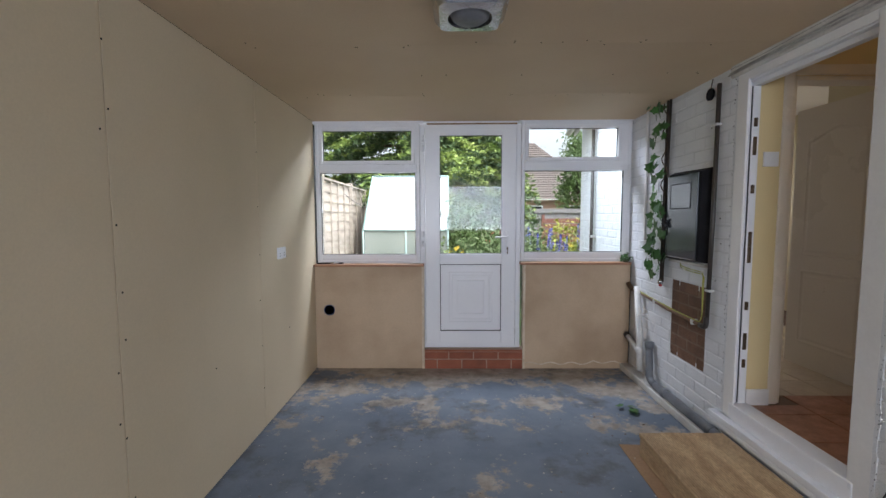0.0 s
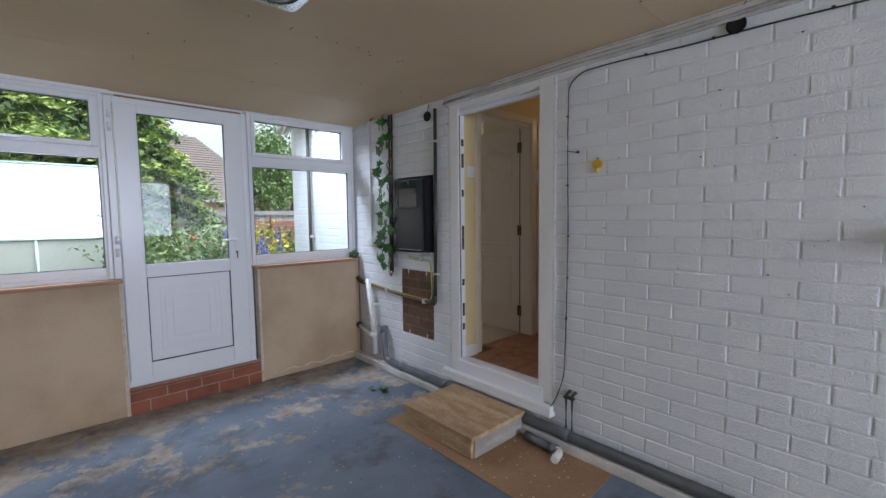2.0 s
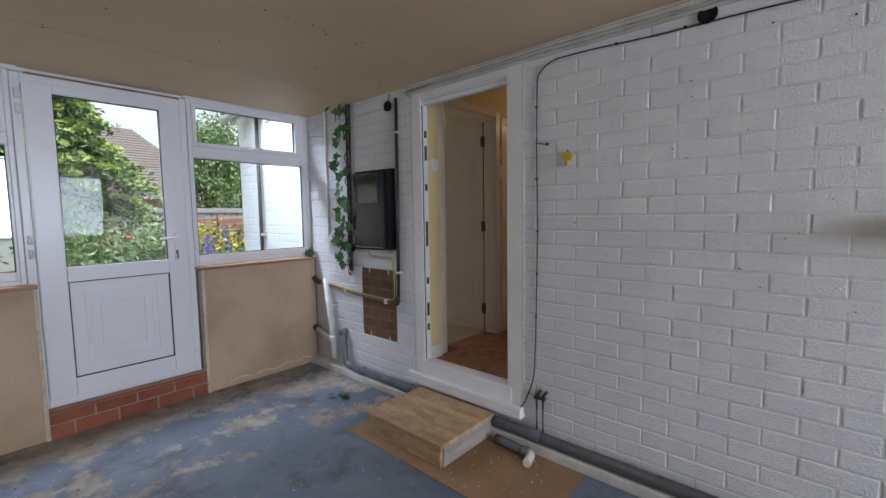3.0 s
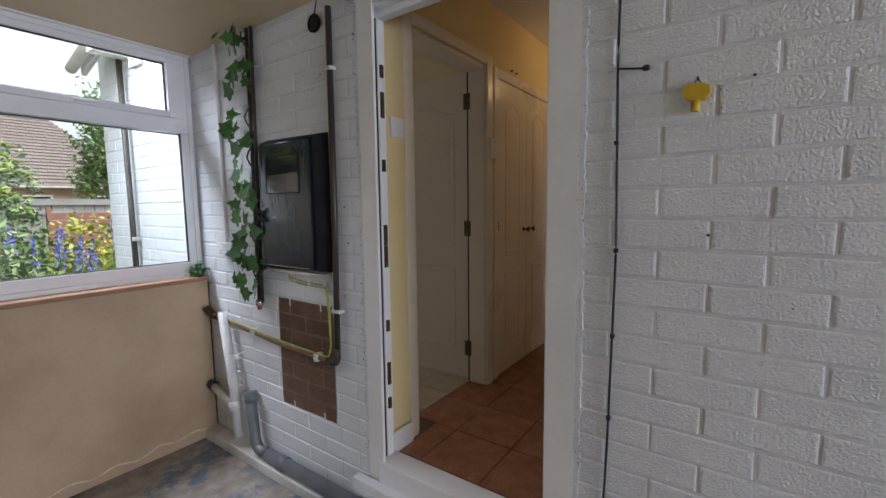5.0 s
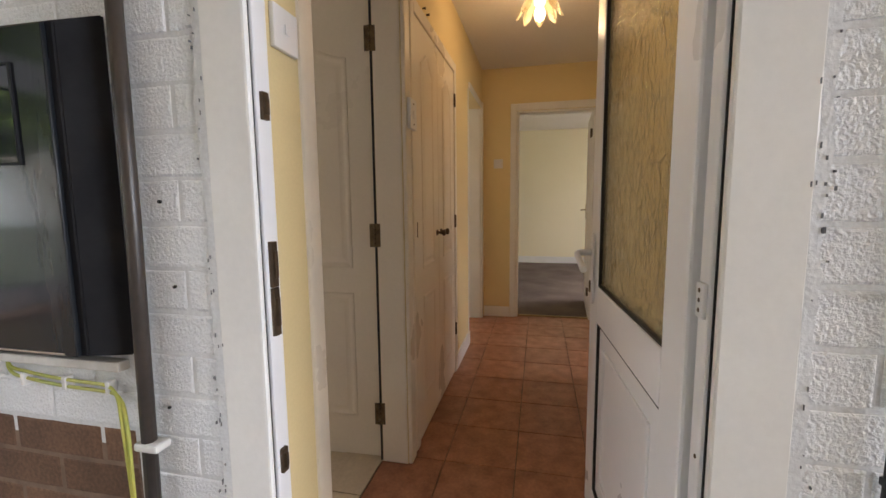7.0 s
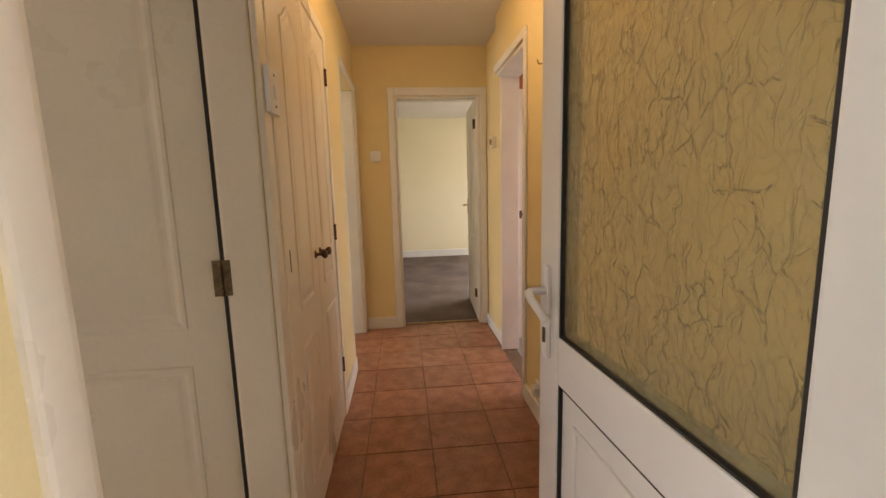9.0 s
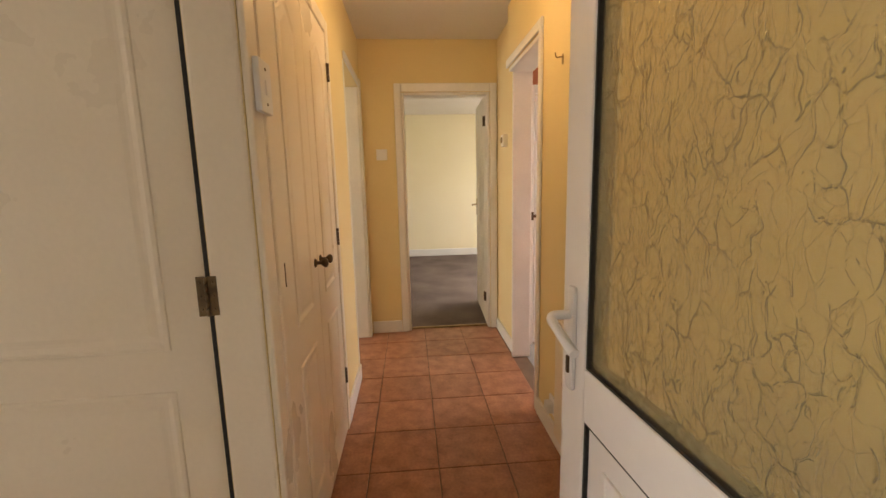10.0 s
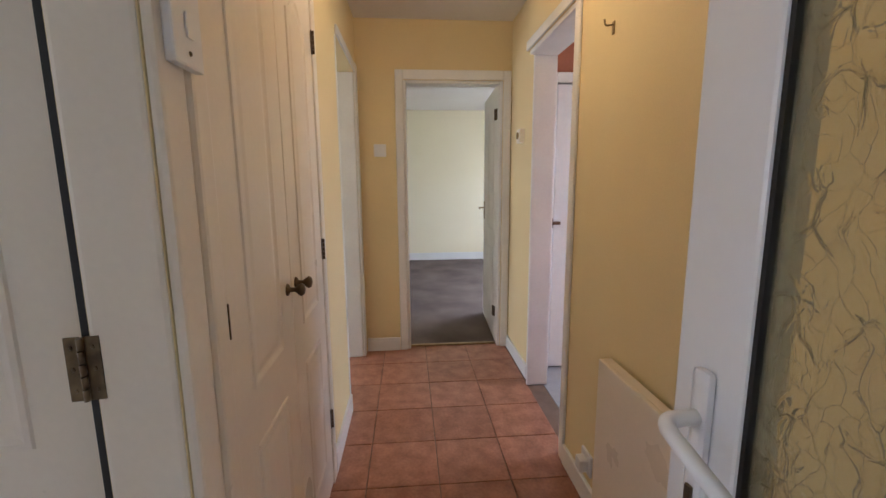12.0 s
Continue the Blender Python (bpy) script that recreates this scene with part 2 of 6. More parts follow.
def obscure_glass():
    """Leaf-patterned obscured glass with raised creases."""
    m = bpy.data.materials.new("leaf_pattern_glass")
    m.use_nodes = True
    nt = m.node_tree
    N, L = nt.nodes, nt.links
    b = N["Principled BSDF"]
    b.inputs["Base Color"].default_value = (0.83, 0.75, 0.48, 1)
    b.inputs["Roughness"].default_value = 0.1
    b.inputs["Transmission Weight"].default_value = 0.8
    b.inputs["IOR"].default_value = 1.35
    geo, mp, wob = N.new("ShaderNodeNewGeometry"), N.new("ShaderNodeMapping"), N.new("ShaderNodeTexNoise")
    mp.inputs["Scale"].default_value = (1.0, 1.0, 0.62)
    L.new(geo.outputs["Position"], mp.inputs[0])
    wob.inputs["Scale"].default_value = 20
    L.new(mp.outputs[0], wob.inputs["Vector"])
    add = N.new("ShaderNodeVectorMath")
    add.operation = "MULTIPLY_ADD"
    add.inputs[1].default_value = (0.06, 0.06, 0.06)
    L.new(wob.outputs["Color"], add.inputs[0])
    L.new(mp.outputs[0], add.inputs[2])
    heights = []
    for sc in (25, 52):
        v = N.new("ShaderNodeTexVoronoi")
        v.feature = "DISTANCE_TO_EDGE"
        v.inputs["Scale"].default_value = sc
        L.new(add.outputs[0], v.inputs["Vector"])
        r = N.new("ShaderNodeMapRange")
        r.interpolation_type = "SMOOTHSTEP"
        r.inputs["From Max"].default_value = 0.045
        r.inputs["To Min"].default_value, r.inputs["To Max"].default_value = 1.0, 0.0
        L.new(v.outputs["Distance"], r.inputs["Value"])
        heights.append(r)
    mask = N.new("ShaderNodeTexNoise")
    mask.inputs["Scale"].default_value = 22
    L.new(geo.outputs["Position"], mask.inputs["Vector"])
    mr = N.new("ShaderNodeMapRange")
    mr.inputs["From Min"].default_value, mr.inputs["From Max"].default_value = 0.42, 0.56
    L.new(mask.outputs[0], mr.inputs["Value"])
    m1 = N.new("ShaderNodeMath")
    m1.operation = "MULTIPLY"
    L.new(heights[0].outputs[0], m1.inputs[0])
    L.new(mr.outputs[0], m1.inputs[1])
    m2 = N.new("ShaderNodeMath")
    m2.operation = "MULTIPLY_ADD"
    m2.inputs[1].default_value = 0.25
    L.new(heights[1].outputs[0], m2.inputs[0])
    L.new(m1.outputs[0], m2.inputs[2])
    bp = N.new("ShaderNodeBump")
    bp.inputs["Strength"].default_value, bp.inputs["Distance"].default_value = 0.78, 0.0027
    L.new(m2.outputs[0], bp.inputs["Height"])
    L.new(bp.outputs[0], b.inputs["Normal"])
    return m


OBSCURE = obscure_glass()


def floor_material():
    """Blue-grey floor paint worn through to pale concrete, with dark stains."""
    m = bpy.data.materials.new("worn_floor_paint")
    m.use_nodes = True
    nt = m.node_tree
    N, L = nt.nodes, nt.links
    b = N["Principled BSDF"]
    geo = N.new("ShaderNodeNewGeometry")

    def tex(scale, detail, rough=0.6, offset=(0, 0, 0)):
        mp = N.new("ShaderNodeMapping")
        mp.inputs["Location"].default_value = offset
        L.new(geo.outputs["Position"], mp.inputs[0])
        n = N.new("ShaderNodeTexNoise")
        n.inputs["Scale"].default_value, n.inputs["Detail"].default_value, n.inputs["Roughness"].default_value = scale, detail, rough
        L.new(mp.outputs[0], n.inputs["Vector"])
        return n.outputs[0]

    def ramp(src, lo, hi):
        r = N.new("ShaderNodeMapRange")
        r.inputs["From Min"].default_value, r.inputs["From Max"].default_value = lo, hi
        L.new(src, r.inputs["Value"])
        return r.outputs[0]

    def mixc(f, a, c):
        x = N.new("ShaderNodeMix")
        x.data_type = "RGBA"
        L.new(f, x.inputs["Factor"])
        for sock, v in (("A", a), ("B", c)):
            if isinstance(v, tuple):
                x.inputs[sock].default_value = (*v, 1)
            else:
                L.new(v, x.inputs[sock])
        return x.outputs["Result"]

    paint = mixc(ramp(tex(1.6, 6), 0.35, 0.65), (0.115, 0.143, 0.19), (0.185, 0.215, 0.265))
    bare = mixc(ramp(tex(9, 6), 0.35, 0.65), (0.40, 0.35, 0.30), (0.235, 0.195, 0.16))
    # wear: patchy everywhere, heavier towards the garden door
    sep = N.new("ShaderNodeSeparateXYZ")
    L.new(geo.outputs["Position"], sep.inputs[0])
    near_door = ramp(sep.outputs[1], 2.6, 4.5)
    w = N.new("ShaderNodeMath")
    w.operation = "MULTIPLY_ADD"
    w.inputs[1].default_value = 0.17
    L.new(near_door, w.inputs[0])
    L.new(tex(1.7, 12, 0.72, (3.7, 1.2, 0)), w.inputs[2])
    col = mixc(ramp(w.outputs[0], 0.60, 0.64), paint, bare)
    flecks = tex(26, 4, 0.6, (1, 5, 0))
    col = mixc(ramp(flecks, 0.66, 0.69), col, (0.42, 0.39, 0.36))
    col = mixc(ramp(tex(2.2, 9, 0.66, (8, 2, 0)), 0.53, 0.72), col, (0.06, 0.052, 0.046))
    L.new(col, b.inputs["Base Color"])
    L.new(ramp(tex(5, 5), -0.8, 1.05), b.inputs["Roughness"])
    bp = N.new("ShaderNodeBump")
    bp.inputs["Strength"].default_value, bp.inputs["Distance"].default_value = 0.35, 0.004
    L.new(tex(30, 8), bp.inputs["Height"])
    L.new(bp.outputs[0], b.inputs["Normal"])
    return m


FLOOR_PAINT = floor_material()


def emitter(name, colour, strength):
    m = bpy.data.materials.new(name)
    m.use_nodes = True
    b = m.node_tree.nodes["Principled BSDF"]
    b.inputs["Base Color"].default_value = (*colour, 1)
    b.inputs["Emission Color"].default_value = (*colour, 1)
    b.inputs["Emission Strength"].default_value = strength
    return m


BULB = emitter("lit_bulb", (1.0, 0.72, 0.36), 5.0)


# ---- builders ----
def box(bm, x0, x1, y0, y1, z0, z1, bevel=0.0):
    """A box, its edges rounded off by bevel."""
    g = bmesh.ops.create_cube(bm, size=1.0, matrix=Matrix.Translation(((x0 + x1) / 2, (y0 + y1) / 2, (z0 + z1) / 2))
                              @ Matrix.Diagonal((x1 - x0, y1 - y0, z1 - z0, 1)))
    if bevel:
        es = list({e for v in g["verts"] for e in v.link_edges})
        bmesh.ops.bevel(bm, geom=es, offset=bevel, segments=2, profile=0.6, affect="EDGES")
    return bm


def boxes(*rows, bevel=0.0):
    bm = bmesh.new()
    for r in rows:
        box(bm, *r, bevel=bevel)
    return bm


def ring(bm, x0, x1, z0, z1, w, y0, y1, bevel=0.004, bottom=None):
    """An upright rectangular frame in the x-z plane, of members w wide, butted end to end."""
    b = w if bottom is None else bottom
    box(bm, x0, x0 + w, y0, y1, z0, z1, bevel)
    box(bm, x1 - w, x1, y0, y1, z0, z1, bevel)
    box(bm, x0 + w, x1 - w, y0, y1, z1 - w, z1, bevel)
    box(bm, x0 + w, x1 - w, y0, y1, z0, z0 + b, bevel)
    return bm


def tube(bm, pts, r, seg=10, cap=True):
    """A round tube along points."""
    pts = [Vector(p) for p in pts]
    rings = []
    for i, p in enumerate(pts):
        a = pts[max(i - 1, 0)]
        c = pts[min(i + 1, len(pts) - 1)]
        q = (c - a).normalized().to_track_quat("Z", "Y")
        rr = r[i] if isinstance(r, (list, tuple)) else r
        rings.append([bm.verts.new(p + q @ Vector((rr * math.cos(2 * math.pi * k / seg), rr * math.sin(2 * math.pi * k / seg), 0)))
                      for k in range(seg)])
    for a, c in zip(rings, rings[1:]):
        for k in range(seg):
            f = bm.faces.new((a[k], a[(k + 1) % seg], c[(k + 1) % seg], c[k]))
            f.smooth = True
    if cap:
        bm.faces.new(rings[0][::-1])
        bm.faces.new(rings[-1])
    return bm


def bend(pts, r=0.05, n=5):
    """Points with rounded corners."""
    pts = [Vector(p) for p in pts]
    out = [pts[0]]
    for a, b, c in zip(pts, pts[1:], pts[2:]):
        u, v = (a - b), (c - b)
        d = min(r, u.length * 0.45, v.length * 0.45)
        p, q = b + u.normalized() * d, b + v.normalized() * d
        for k in range(n + 1):
            t = k / n
            out.append(p * (1 - t) ** 2 + b * 2 * t * (1 - t) + q * t * t)
    out.append(pts[-1])
    return out


def lathe(bm, profile, at, axis=(0, 0, 1), seg=20):
    """A turned solid: profile rows (radius, height) along an axis."""
    q = Vector(axis).to_track_quat("Z", "Y")
    rows = []
    for r, h in profile:
        rows.append([bm.verts.new(Vector(at) + q @ Vector((r * math.cos(2 * math.pi * k / seg), r * math.sin(2 * math.pi * k / seg), h)))
                     for k in range(seg)])
    for a, c in zip(rows, rows[1:]):
        for k in range(seg):
            f = bm.faces.new((a[k], a[(k + 1) % seg], c[(k + 1) % seg], c[k]))
            f.smooth = True
    bm.faces.new(rows[0][::-1])
    bm.faces.new(rows[-1])
    return bm


def mesh_of(name, bm, mat):
    me = bpy.data.meshes.new(name)
    bm.normal_update()
    bm.to_mesh(me)
    bm.free()
    me.materials.append(mat)
    return me


def put_under(ob, parent):
    """Parent ob, whose mesh is in world coordinates."""
    ob.parent = parent
    ob.matrix_parent_inverse = parent.matrix_basis.inverted() if parent.type == "EMPTY" else Matrix()
    return ob


def turned(bm, m):
    bmesh.ops.transform(bm, matrix=m, verts=bm.verts)
    return bm


def part(name, bm, mat, parent, label=""):
    ob = new(name, mesh_of(name, bm, mat))
    put_under(ob, parent)
    return tagged(ob, label)


def thing(name, at, label, category, group="", kind=""):
    ob = new(name)
    ob.matrix_basis = Matrix.Translation(at)
    ob.empty_display_size = 0.1
    return tagged(ob, label, category, group, kind)


def solid(name, bm, mat, label, category, group="", kind=""):
    return tagged(new(name, mesh_of(name, bm, mat)), label, category, group, kind)


def setting(name, bm, mat, label="", category=""):
    return solid(name, bm, mat, label, category, "", "structure")


def from_arrays(name, verts, faces, mat):
    me = bpy.data.meshes.new(name)
    me.from_pydata(verts, [], faces)
    me.materials.append(mat)
    return me


def leaf_cloud(name, centres, size, mat, parent, seed, flat=0.0, long=1.0, droop=0.0):
    """Many small folded leaves about the given centres, as one crown mesh."""
    rng = np.random.default_rng(seed)
    c = np.asarray(centres, float)
    n = len(c)
    d = rng.normal(size=(n, 3))
    d[:, 2] = d[:, 2] * (1 - flat) - droop
    d /= np.linalg.norm(d, axis=1)[:, None]
    e = np.cross(d, rng.normal(size=(n, 3)))
    e /= np.linalg.norm(e, axis=1)[:, None]
    s = size * rng.uniform(0.6, 1.35, n)[:, None]
    v = np.stack([c - d * s * long, c + e * s * 0.5, c + d * s * long, c - e * s * 0.5], 1).reshape(-1, 3)
    f = np.arange(4 * n).reshape(-1, 4)
    ob = new(name, from_arrays(name, v.tolist(), f.tolist(), mat))
    return put_under(ob, parent)

# ---- the setting ----
WALL_X, LEFT_X, END_Y, REAR_Y, CEIL_Z = 2.04, -0.93, 4.42, -4.2, 2.335
HALL_Z, HALL_TOP = 0.30, 2.63
HALL_R, HALL_L, HALL_END = 2.0, 3.02, 5.45

# ground outside: one sheet, let in round the building's own floors
setting("ground", boxes((-2000, 2000, 4.66, 3000, -0.3, -0.02), (-60, -1.1, -60, 4.66, -0.3, -0.02), (-1.1, 60, -60, -4.4, -0.3, -0.02),
                        (9.4, 60, -4.4, 4.66, -0.3, -0.02)), GRASS, "rough green lawn and soil of the back garden", "ground")
setting("floor_lean_to", boxes((-1.1, 2.1, -4.4, 4.66, -0.3, 0.0)), FLOOR_PAINT, "worn blue-grey painted concrete floor", "floor")

# plasterboard wall
lw = setting("wall_left", boxes((LEFT_X - 0.17, LEFT_X - 0.013, -4.4, 4.66, 0.0, 2.5)), DARK_HOLE,
             "beige plasterboard wall with screw heads and open joints", "wall")
for y0, y1 in ((3.28, 4.47), (2.055, 3.28), (0.835, 2.055), (-0.385, 0.835), (-1.605, -0.385), (-2.825, -1.605), (-4.2, -2.825)):
    part("plasterboard_sheet", boxes((LEFT_X - 0.0125, LEFT_X, y0 + 0.003, y1 - 0.003, 0.012, CEIL_Z - 0.002), bevel=0.001),
         PLASTERBOARD, lw)
screw = mesh_of("screw", lathe(bmesh.new(), [(0.0045, 0), (0.0045, 0.0012), (0.002, 0.0018)], (0, 0, 0), (1, 0, 0), 8), DARK_HOLE)
for y in (3.265, 2.072, 2.038, 2.7, 3.75):
    for k in range(7):
        if random.random() < (0.85 if y in (3.265, 2.072) else 0.45):
            ob = new("screw", screw)
            ob.matrix_basis = pose(LEFT_X, y + random.uniform(-0.015, 0.015), 0.3 + k * 0.3 + random.uniform(-0.08, 0.08))
            ob.parent = lw

# ceiling of the lean-to, boards with fine joints
bm = boxes((LEFT_X - 0.17, 2.15, -4.4, 4.66, CEIL_Z + 0.013, CEIL_Z + 0.15))
for y0, y1 in ((-4.2, -2.1), (-2.1, -0.9), (-0.9, 0.3), (0.3, 1.5), (1.5, 2.735), (2.735, 3.645), (3.645, 4.55)):
    box(bm, LEFT_X, WALL_X + 0.02, y0 + 0.0008, y1 - 0.0008, CEIL_Z, CEIL_Z + 0.0125)
setting("ceiling", bm, CEILING_BOARD, "beige boarded ceiling with fine joints and screw marks", "ceiling")
for k in range(46):
    y = random.choice((2.715, 2.755, 3.625, 3.665, 1.48, 3.2))
    ob = new("screw", screw)
    ob.matrix_basis = pose(random.uniform(-0.8, 1.9), y + random.uniform(-0.02, 0.02), CEIL_Z, 0, 90, 0)
    ob.parent = lw

# dado walls under the windows
dado = setting("wall_garden", boxes((LEFT_X, 0.085, END_Y + 0.012, 4.6, 0.0, 0.985), (1.045, WALL_X, END_Y + 0.012, 4.6, 0.0, 1.0)),
               DARK_HOLE, "bare pinkish plaster dado wall beneath the windows", "wall")


def pierced_panel(x0, x1, z0, z1, cx, cz, r, y0, y1, n=24):
    """A flat panel with a round hole."""
    bm = bmesh.new()
    out, inn = [], []
    for k in range(n):
        a = 2 * math.pi * (k + 0.5) / n
        c, s = math.cos(a), math.sin(a)
        t = min((x1 - cx) / c if c > 0 else (x0 - cx) / c if c < 0 else 9, (z1 - cz) / s if s > 0 else (z0 - cz) / s if s < 0 else 9)
        out.append((cx + t * c, cz + t * s))
        inn.append((cx + r * c, cz + r * s))
    corners = {}
    for y in (y0, y1):
        corners[y] = ([bm.verts.new((x, y, z)) for x, z in out], [bm.verts.new((x, y, z)) for x, z in inn])
        o, i = corners[y]
        for k in range(n):
            j = (k + 1) % n
            quad = [o[k], o[j], i[j], i[k]]
            (xa, za), (xb, zb) = out[k], out[j]
            if abs(xa - xb) > 1e-5 and abs(za - zb) > 1e-5:
                px = x1 if max(xa, xb) > x1 - 1e-5 else x0
                pz = z1 if max(za, zb) > z1 - 1e-5 else z0
                quad = [o[k], bm.verts.new((px, y, pz)), o[j], i[j], i[k]]
            bm.faces.new(quad)
    i0, i1 = corners[y0][1], corners[y1][1]
    for k in range(n):
        bm.faces.new((i0[k], i0[(k + 1) % n], i1[(k + 1) % n], i1[k]))
    bmesh.ops.recalc_face_normals(bm, faces=bm.faces)
    return bm


part("plaster_panel", pierced_panel(LEFT_X, 0.085, 0.004, 0.985, -0.80, 0.57, 0.052, END_Y, END_Y + 0.011), PLASTER, dado)
part("plaster_panel", boxes((1.045, WALL_X - 0.012, END_Y, END_Y + 0.011, 0.004, 1.0), bevel=0.002), PLASTER, dado)
part("plaster_reveal", boxes((0.077, 0.1, END_Y - 0.003, 4.5, 0.0, 0.985), bevel=0.004), PLASTER_DUST, dado, "crumbling pale plaster edge")
part("plaster_reveal", boxes((1.03, 1.052, END_Y - 0.003, 4.5, 0.0, 1.0), bevel=0.004), PLASTER_DUST, dado, "crumbling pale plaster edge")
bm = bmesh.new()
tube(bm, [(1.05 + 0.98 * k / 24, END_Y + 0.006, 0.055 + 0.012 * math.sin(k * 1.3) + (0.03 if k > 15 else 0) * (1 - k / 30)) for k in range(25)], 0.009, 6)
part("plaster_edge", bm, PLASTER_DUST, dado, "ragged pale plaster edge above the floor")
bm = bmesh.new()
lathe(bm, [(0.052, 0.0), (0.052, 0.10), (0.047, 0.10), (0.047, 0.0)], (-0.80, END_Y - 0.002, 0.57), (0, 1, 0), 24)
vent = thing("pipe_sleeve", (-0.80, END_Y, 0.52), "round blue plastic pipe sleeve through the plaster wall", "pipe sleeve")
part("sleeve", bm, BLUE_PLASTIC, vent)
part("inner_tab", boxes((-0.795, -0.775, END_Y + 0.02, END_Y + 0.03, 0.575, 0.605)), WHITE_PIPE, vent, "small white tab inside the sleeve")

# window boards
for x0, x1, z in ((LEFT_X, 0.10, 0.985), (1.0, 2.02, 1.0)):
    solid("window_board", boxes((x0, x1, END_Y - 0.045, 4.475, z, z + 0.024), bevel=0.006), SILL_WOOD,
          "stained timber window board on the plaster dado", "window sill", "window boards", "structure")


def window_unit(name, x0, x1, z0, z1, top, main, y=4.47):
    """Casement with a top light over a fixed pane; top and main are the glass rectangles."""
    tr0, tr1 = main[3] + 0.004, top[2] - 0.035
    w = setting(name, ring(bmesh.new(), x0, x1, z0, z1, 0.028, y, y + 0.07, 0.006), UPVC, "white plastic window with a top light", "window")
    bm = boxes((x0 + 0.028, x1 - 0.028, y + 0.002, y + 0.068, tr0, tr1), bevel=0.005)
    part("transom", bm, UPVC, w)
    bm = bmesh.new()
    gx0, gx1, gz0, gz1 = top
    lw_, b_ = 0.03, 0.028
    box(bm, gx0 - lw_, gx0, y - 0.012, y + 0.05, tr1, gz1 + lw_, 0.006)
    box(bm, gx1, gx1 + lw_, y - 0.012, y + 0.05, tr1, gz1 + lw_, 0.006)
    box(bm, gx0, gx1, y - 0.012, y + 0.05, gz1, gz1 + lw_, 0.006)
    box(bm, gx0, gx1, y - 0.012, y + 0.05, tr1, gz0, 0.006)
    sash = part("sash", bm, UPVC, w)
    fill = boxes((x0 + 0.028, gx0 - lw_, y + 0.003, y + 0.06, tr1, z1 - 0.028), (gx1 + lw_, x1 - 0.028, y + 0.003, y + 0.06, tr1, z1 - 0.028),
                 (gx0 - lw_, gx1 + lw_, y + 0.003, y + 0.06, gz1 + lw_, z1 - 0.028), bevel=0.003)
    part("inner_frame", fill, UPVC, w)
    h = bmesh.new()
    cx = (gx0 + gx1) / 2
    box(h, cx - 0.03, cx + 0.03, y - 0.018, y - 0.012, tr1 + 0.008, tr1 + 0.026, 0.002)
    tube(h, bend([(cx - 0.01, y - 0.018, tr1 + 0.016), (cx - 0.01, y - 0.04, tr1 + 0.016), (cx + 0.075, y - 0.045, tr1 + 0.012)], 0.01), 0.007, 8)
    part("handle", h, UPVC, sash)
    mx0, mx1, mz0, mz1 = main
    bm = bmesh.new()
    box(bm, x0 + 0.028, mx0, y + 0.006, y + 0.06, z0 + 0.028, tr0, 0.004)
    box(bm, mx1, x1 - 0.028, y + 0.006, y + 0.06, z0 + 0.028, tr0, 0.004)
    box(bm, mx0, mx1, y + 0.006, y + 0.06, z0 + 0.028, mz0, 0.004)
    part("glazing_bead", bm, UPVC, w)
    for r in (top, main):
        gx0, gx1, gz0, gz1 = r
        part("gasket", ring(bmesh.new(), gx0, gx1, gz0, gz1, 0.005, y + 0.012, y + 0.03, 0.0), BLACK_RUBBER, w)
        pane = part("pane", boxes((gx0, gx1, y + 0.02, y + 0.024, gz0, gz1)), GLASS, w)
        pane.visible_shadow = False
    return w


window_unit("window_1", -0.915, 0.062, 1.01, 2.31, (-0.842, -0.014, 1.972, 2.246), (-0.872, 0.02, 1.092, 1.86))
window_unit("window_2", 1.012, 2.03, 1.025, 2.325, (1.075, 1.90, 1.995, 2.262), (1.045, 1.962, 1.112, 1.872))
setting("trim_head", boxes((LEFT_X, 0.1, 4.462, 4.56, 2.3105, CEIL_Z), (0.99, 2.04, 4.462, 4.56, 2.3255, CEIL_Z), (0.1, 0.99, 4.49, 4.58, 2.318, CEIL_Z)),
        UPVC, "white plastic head trim above windows", "trim")
solid("door_trickle_vent", boxes((0.13, 0.97, 4.478, 4.5, 2.303, 2.316), bevel=0.003), SOFFIT, "thin brown strip above the garden door", "trim", "", "structure")

# garden door
gd = setting("door_1", ring(bmesh.new(), 0.064, 1.010, 0.19, 2.302, 0.046, 4.475, 4.545, 0.006), UPVC,
             "half-glazed white plastic garden door, closed", "door")
bm = bmesh.new()
box(bm, 0.115, 0.25, 4.458, 4.52, 0.238, 2.254, 0.006)
box(bm, 0.828, 0.96, 4.458, 4.52, 0.238, 2.254, 0.006)
box(bm, 0.25, 0.828, 4.458, 4.52, 2.198, 2.254, 0.005)
box(bm, 0.25, 0.828, 4.458, 4.52, 1.0, 1.1, 0.005)
box(bm, 0.25, 0.828, 4.458, 4.52, 0.238, 0.358, 0.005)
leaf = part("leaf", bm, UPVC, gd)
part("gasket", ring(bmesh.new(), 0.25, 0.828, 1.1, 2.198, 0.005, 4.468, 4.49, 0), BLACK_RUBBER, gd)
pane = part("pane", boxes((0.252, 0.826, 4.478, 4.482, 1.102, 2.196)), GLASS, gd)
pane.visible_shadow = False
part("gasket", ring(bmesh.new(), 0.25, 0.828, 0.358, 1.0, 0.005, 4.462, 4.49, 0), BLACK_RUBBER, gd)
bm = boxes((0.256, 0.822, 4.47, 4.49, 0.364, 0.994), bevel=0.003)
for k, (ins, dy) in enumerate(((0.07, 0.463), (0.10, 0.466), (0.15, 0.462))):
    ring(bm, 0.256 + ins, 0.822 - ins, 0.364 + ins, 0.994 - ins, 0.014, 4.0 + dy, 4.472, 0.003)
part("lower_panel", bm, UPVC, gd)
bm = bmesh.new()
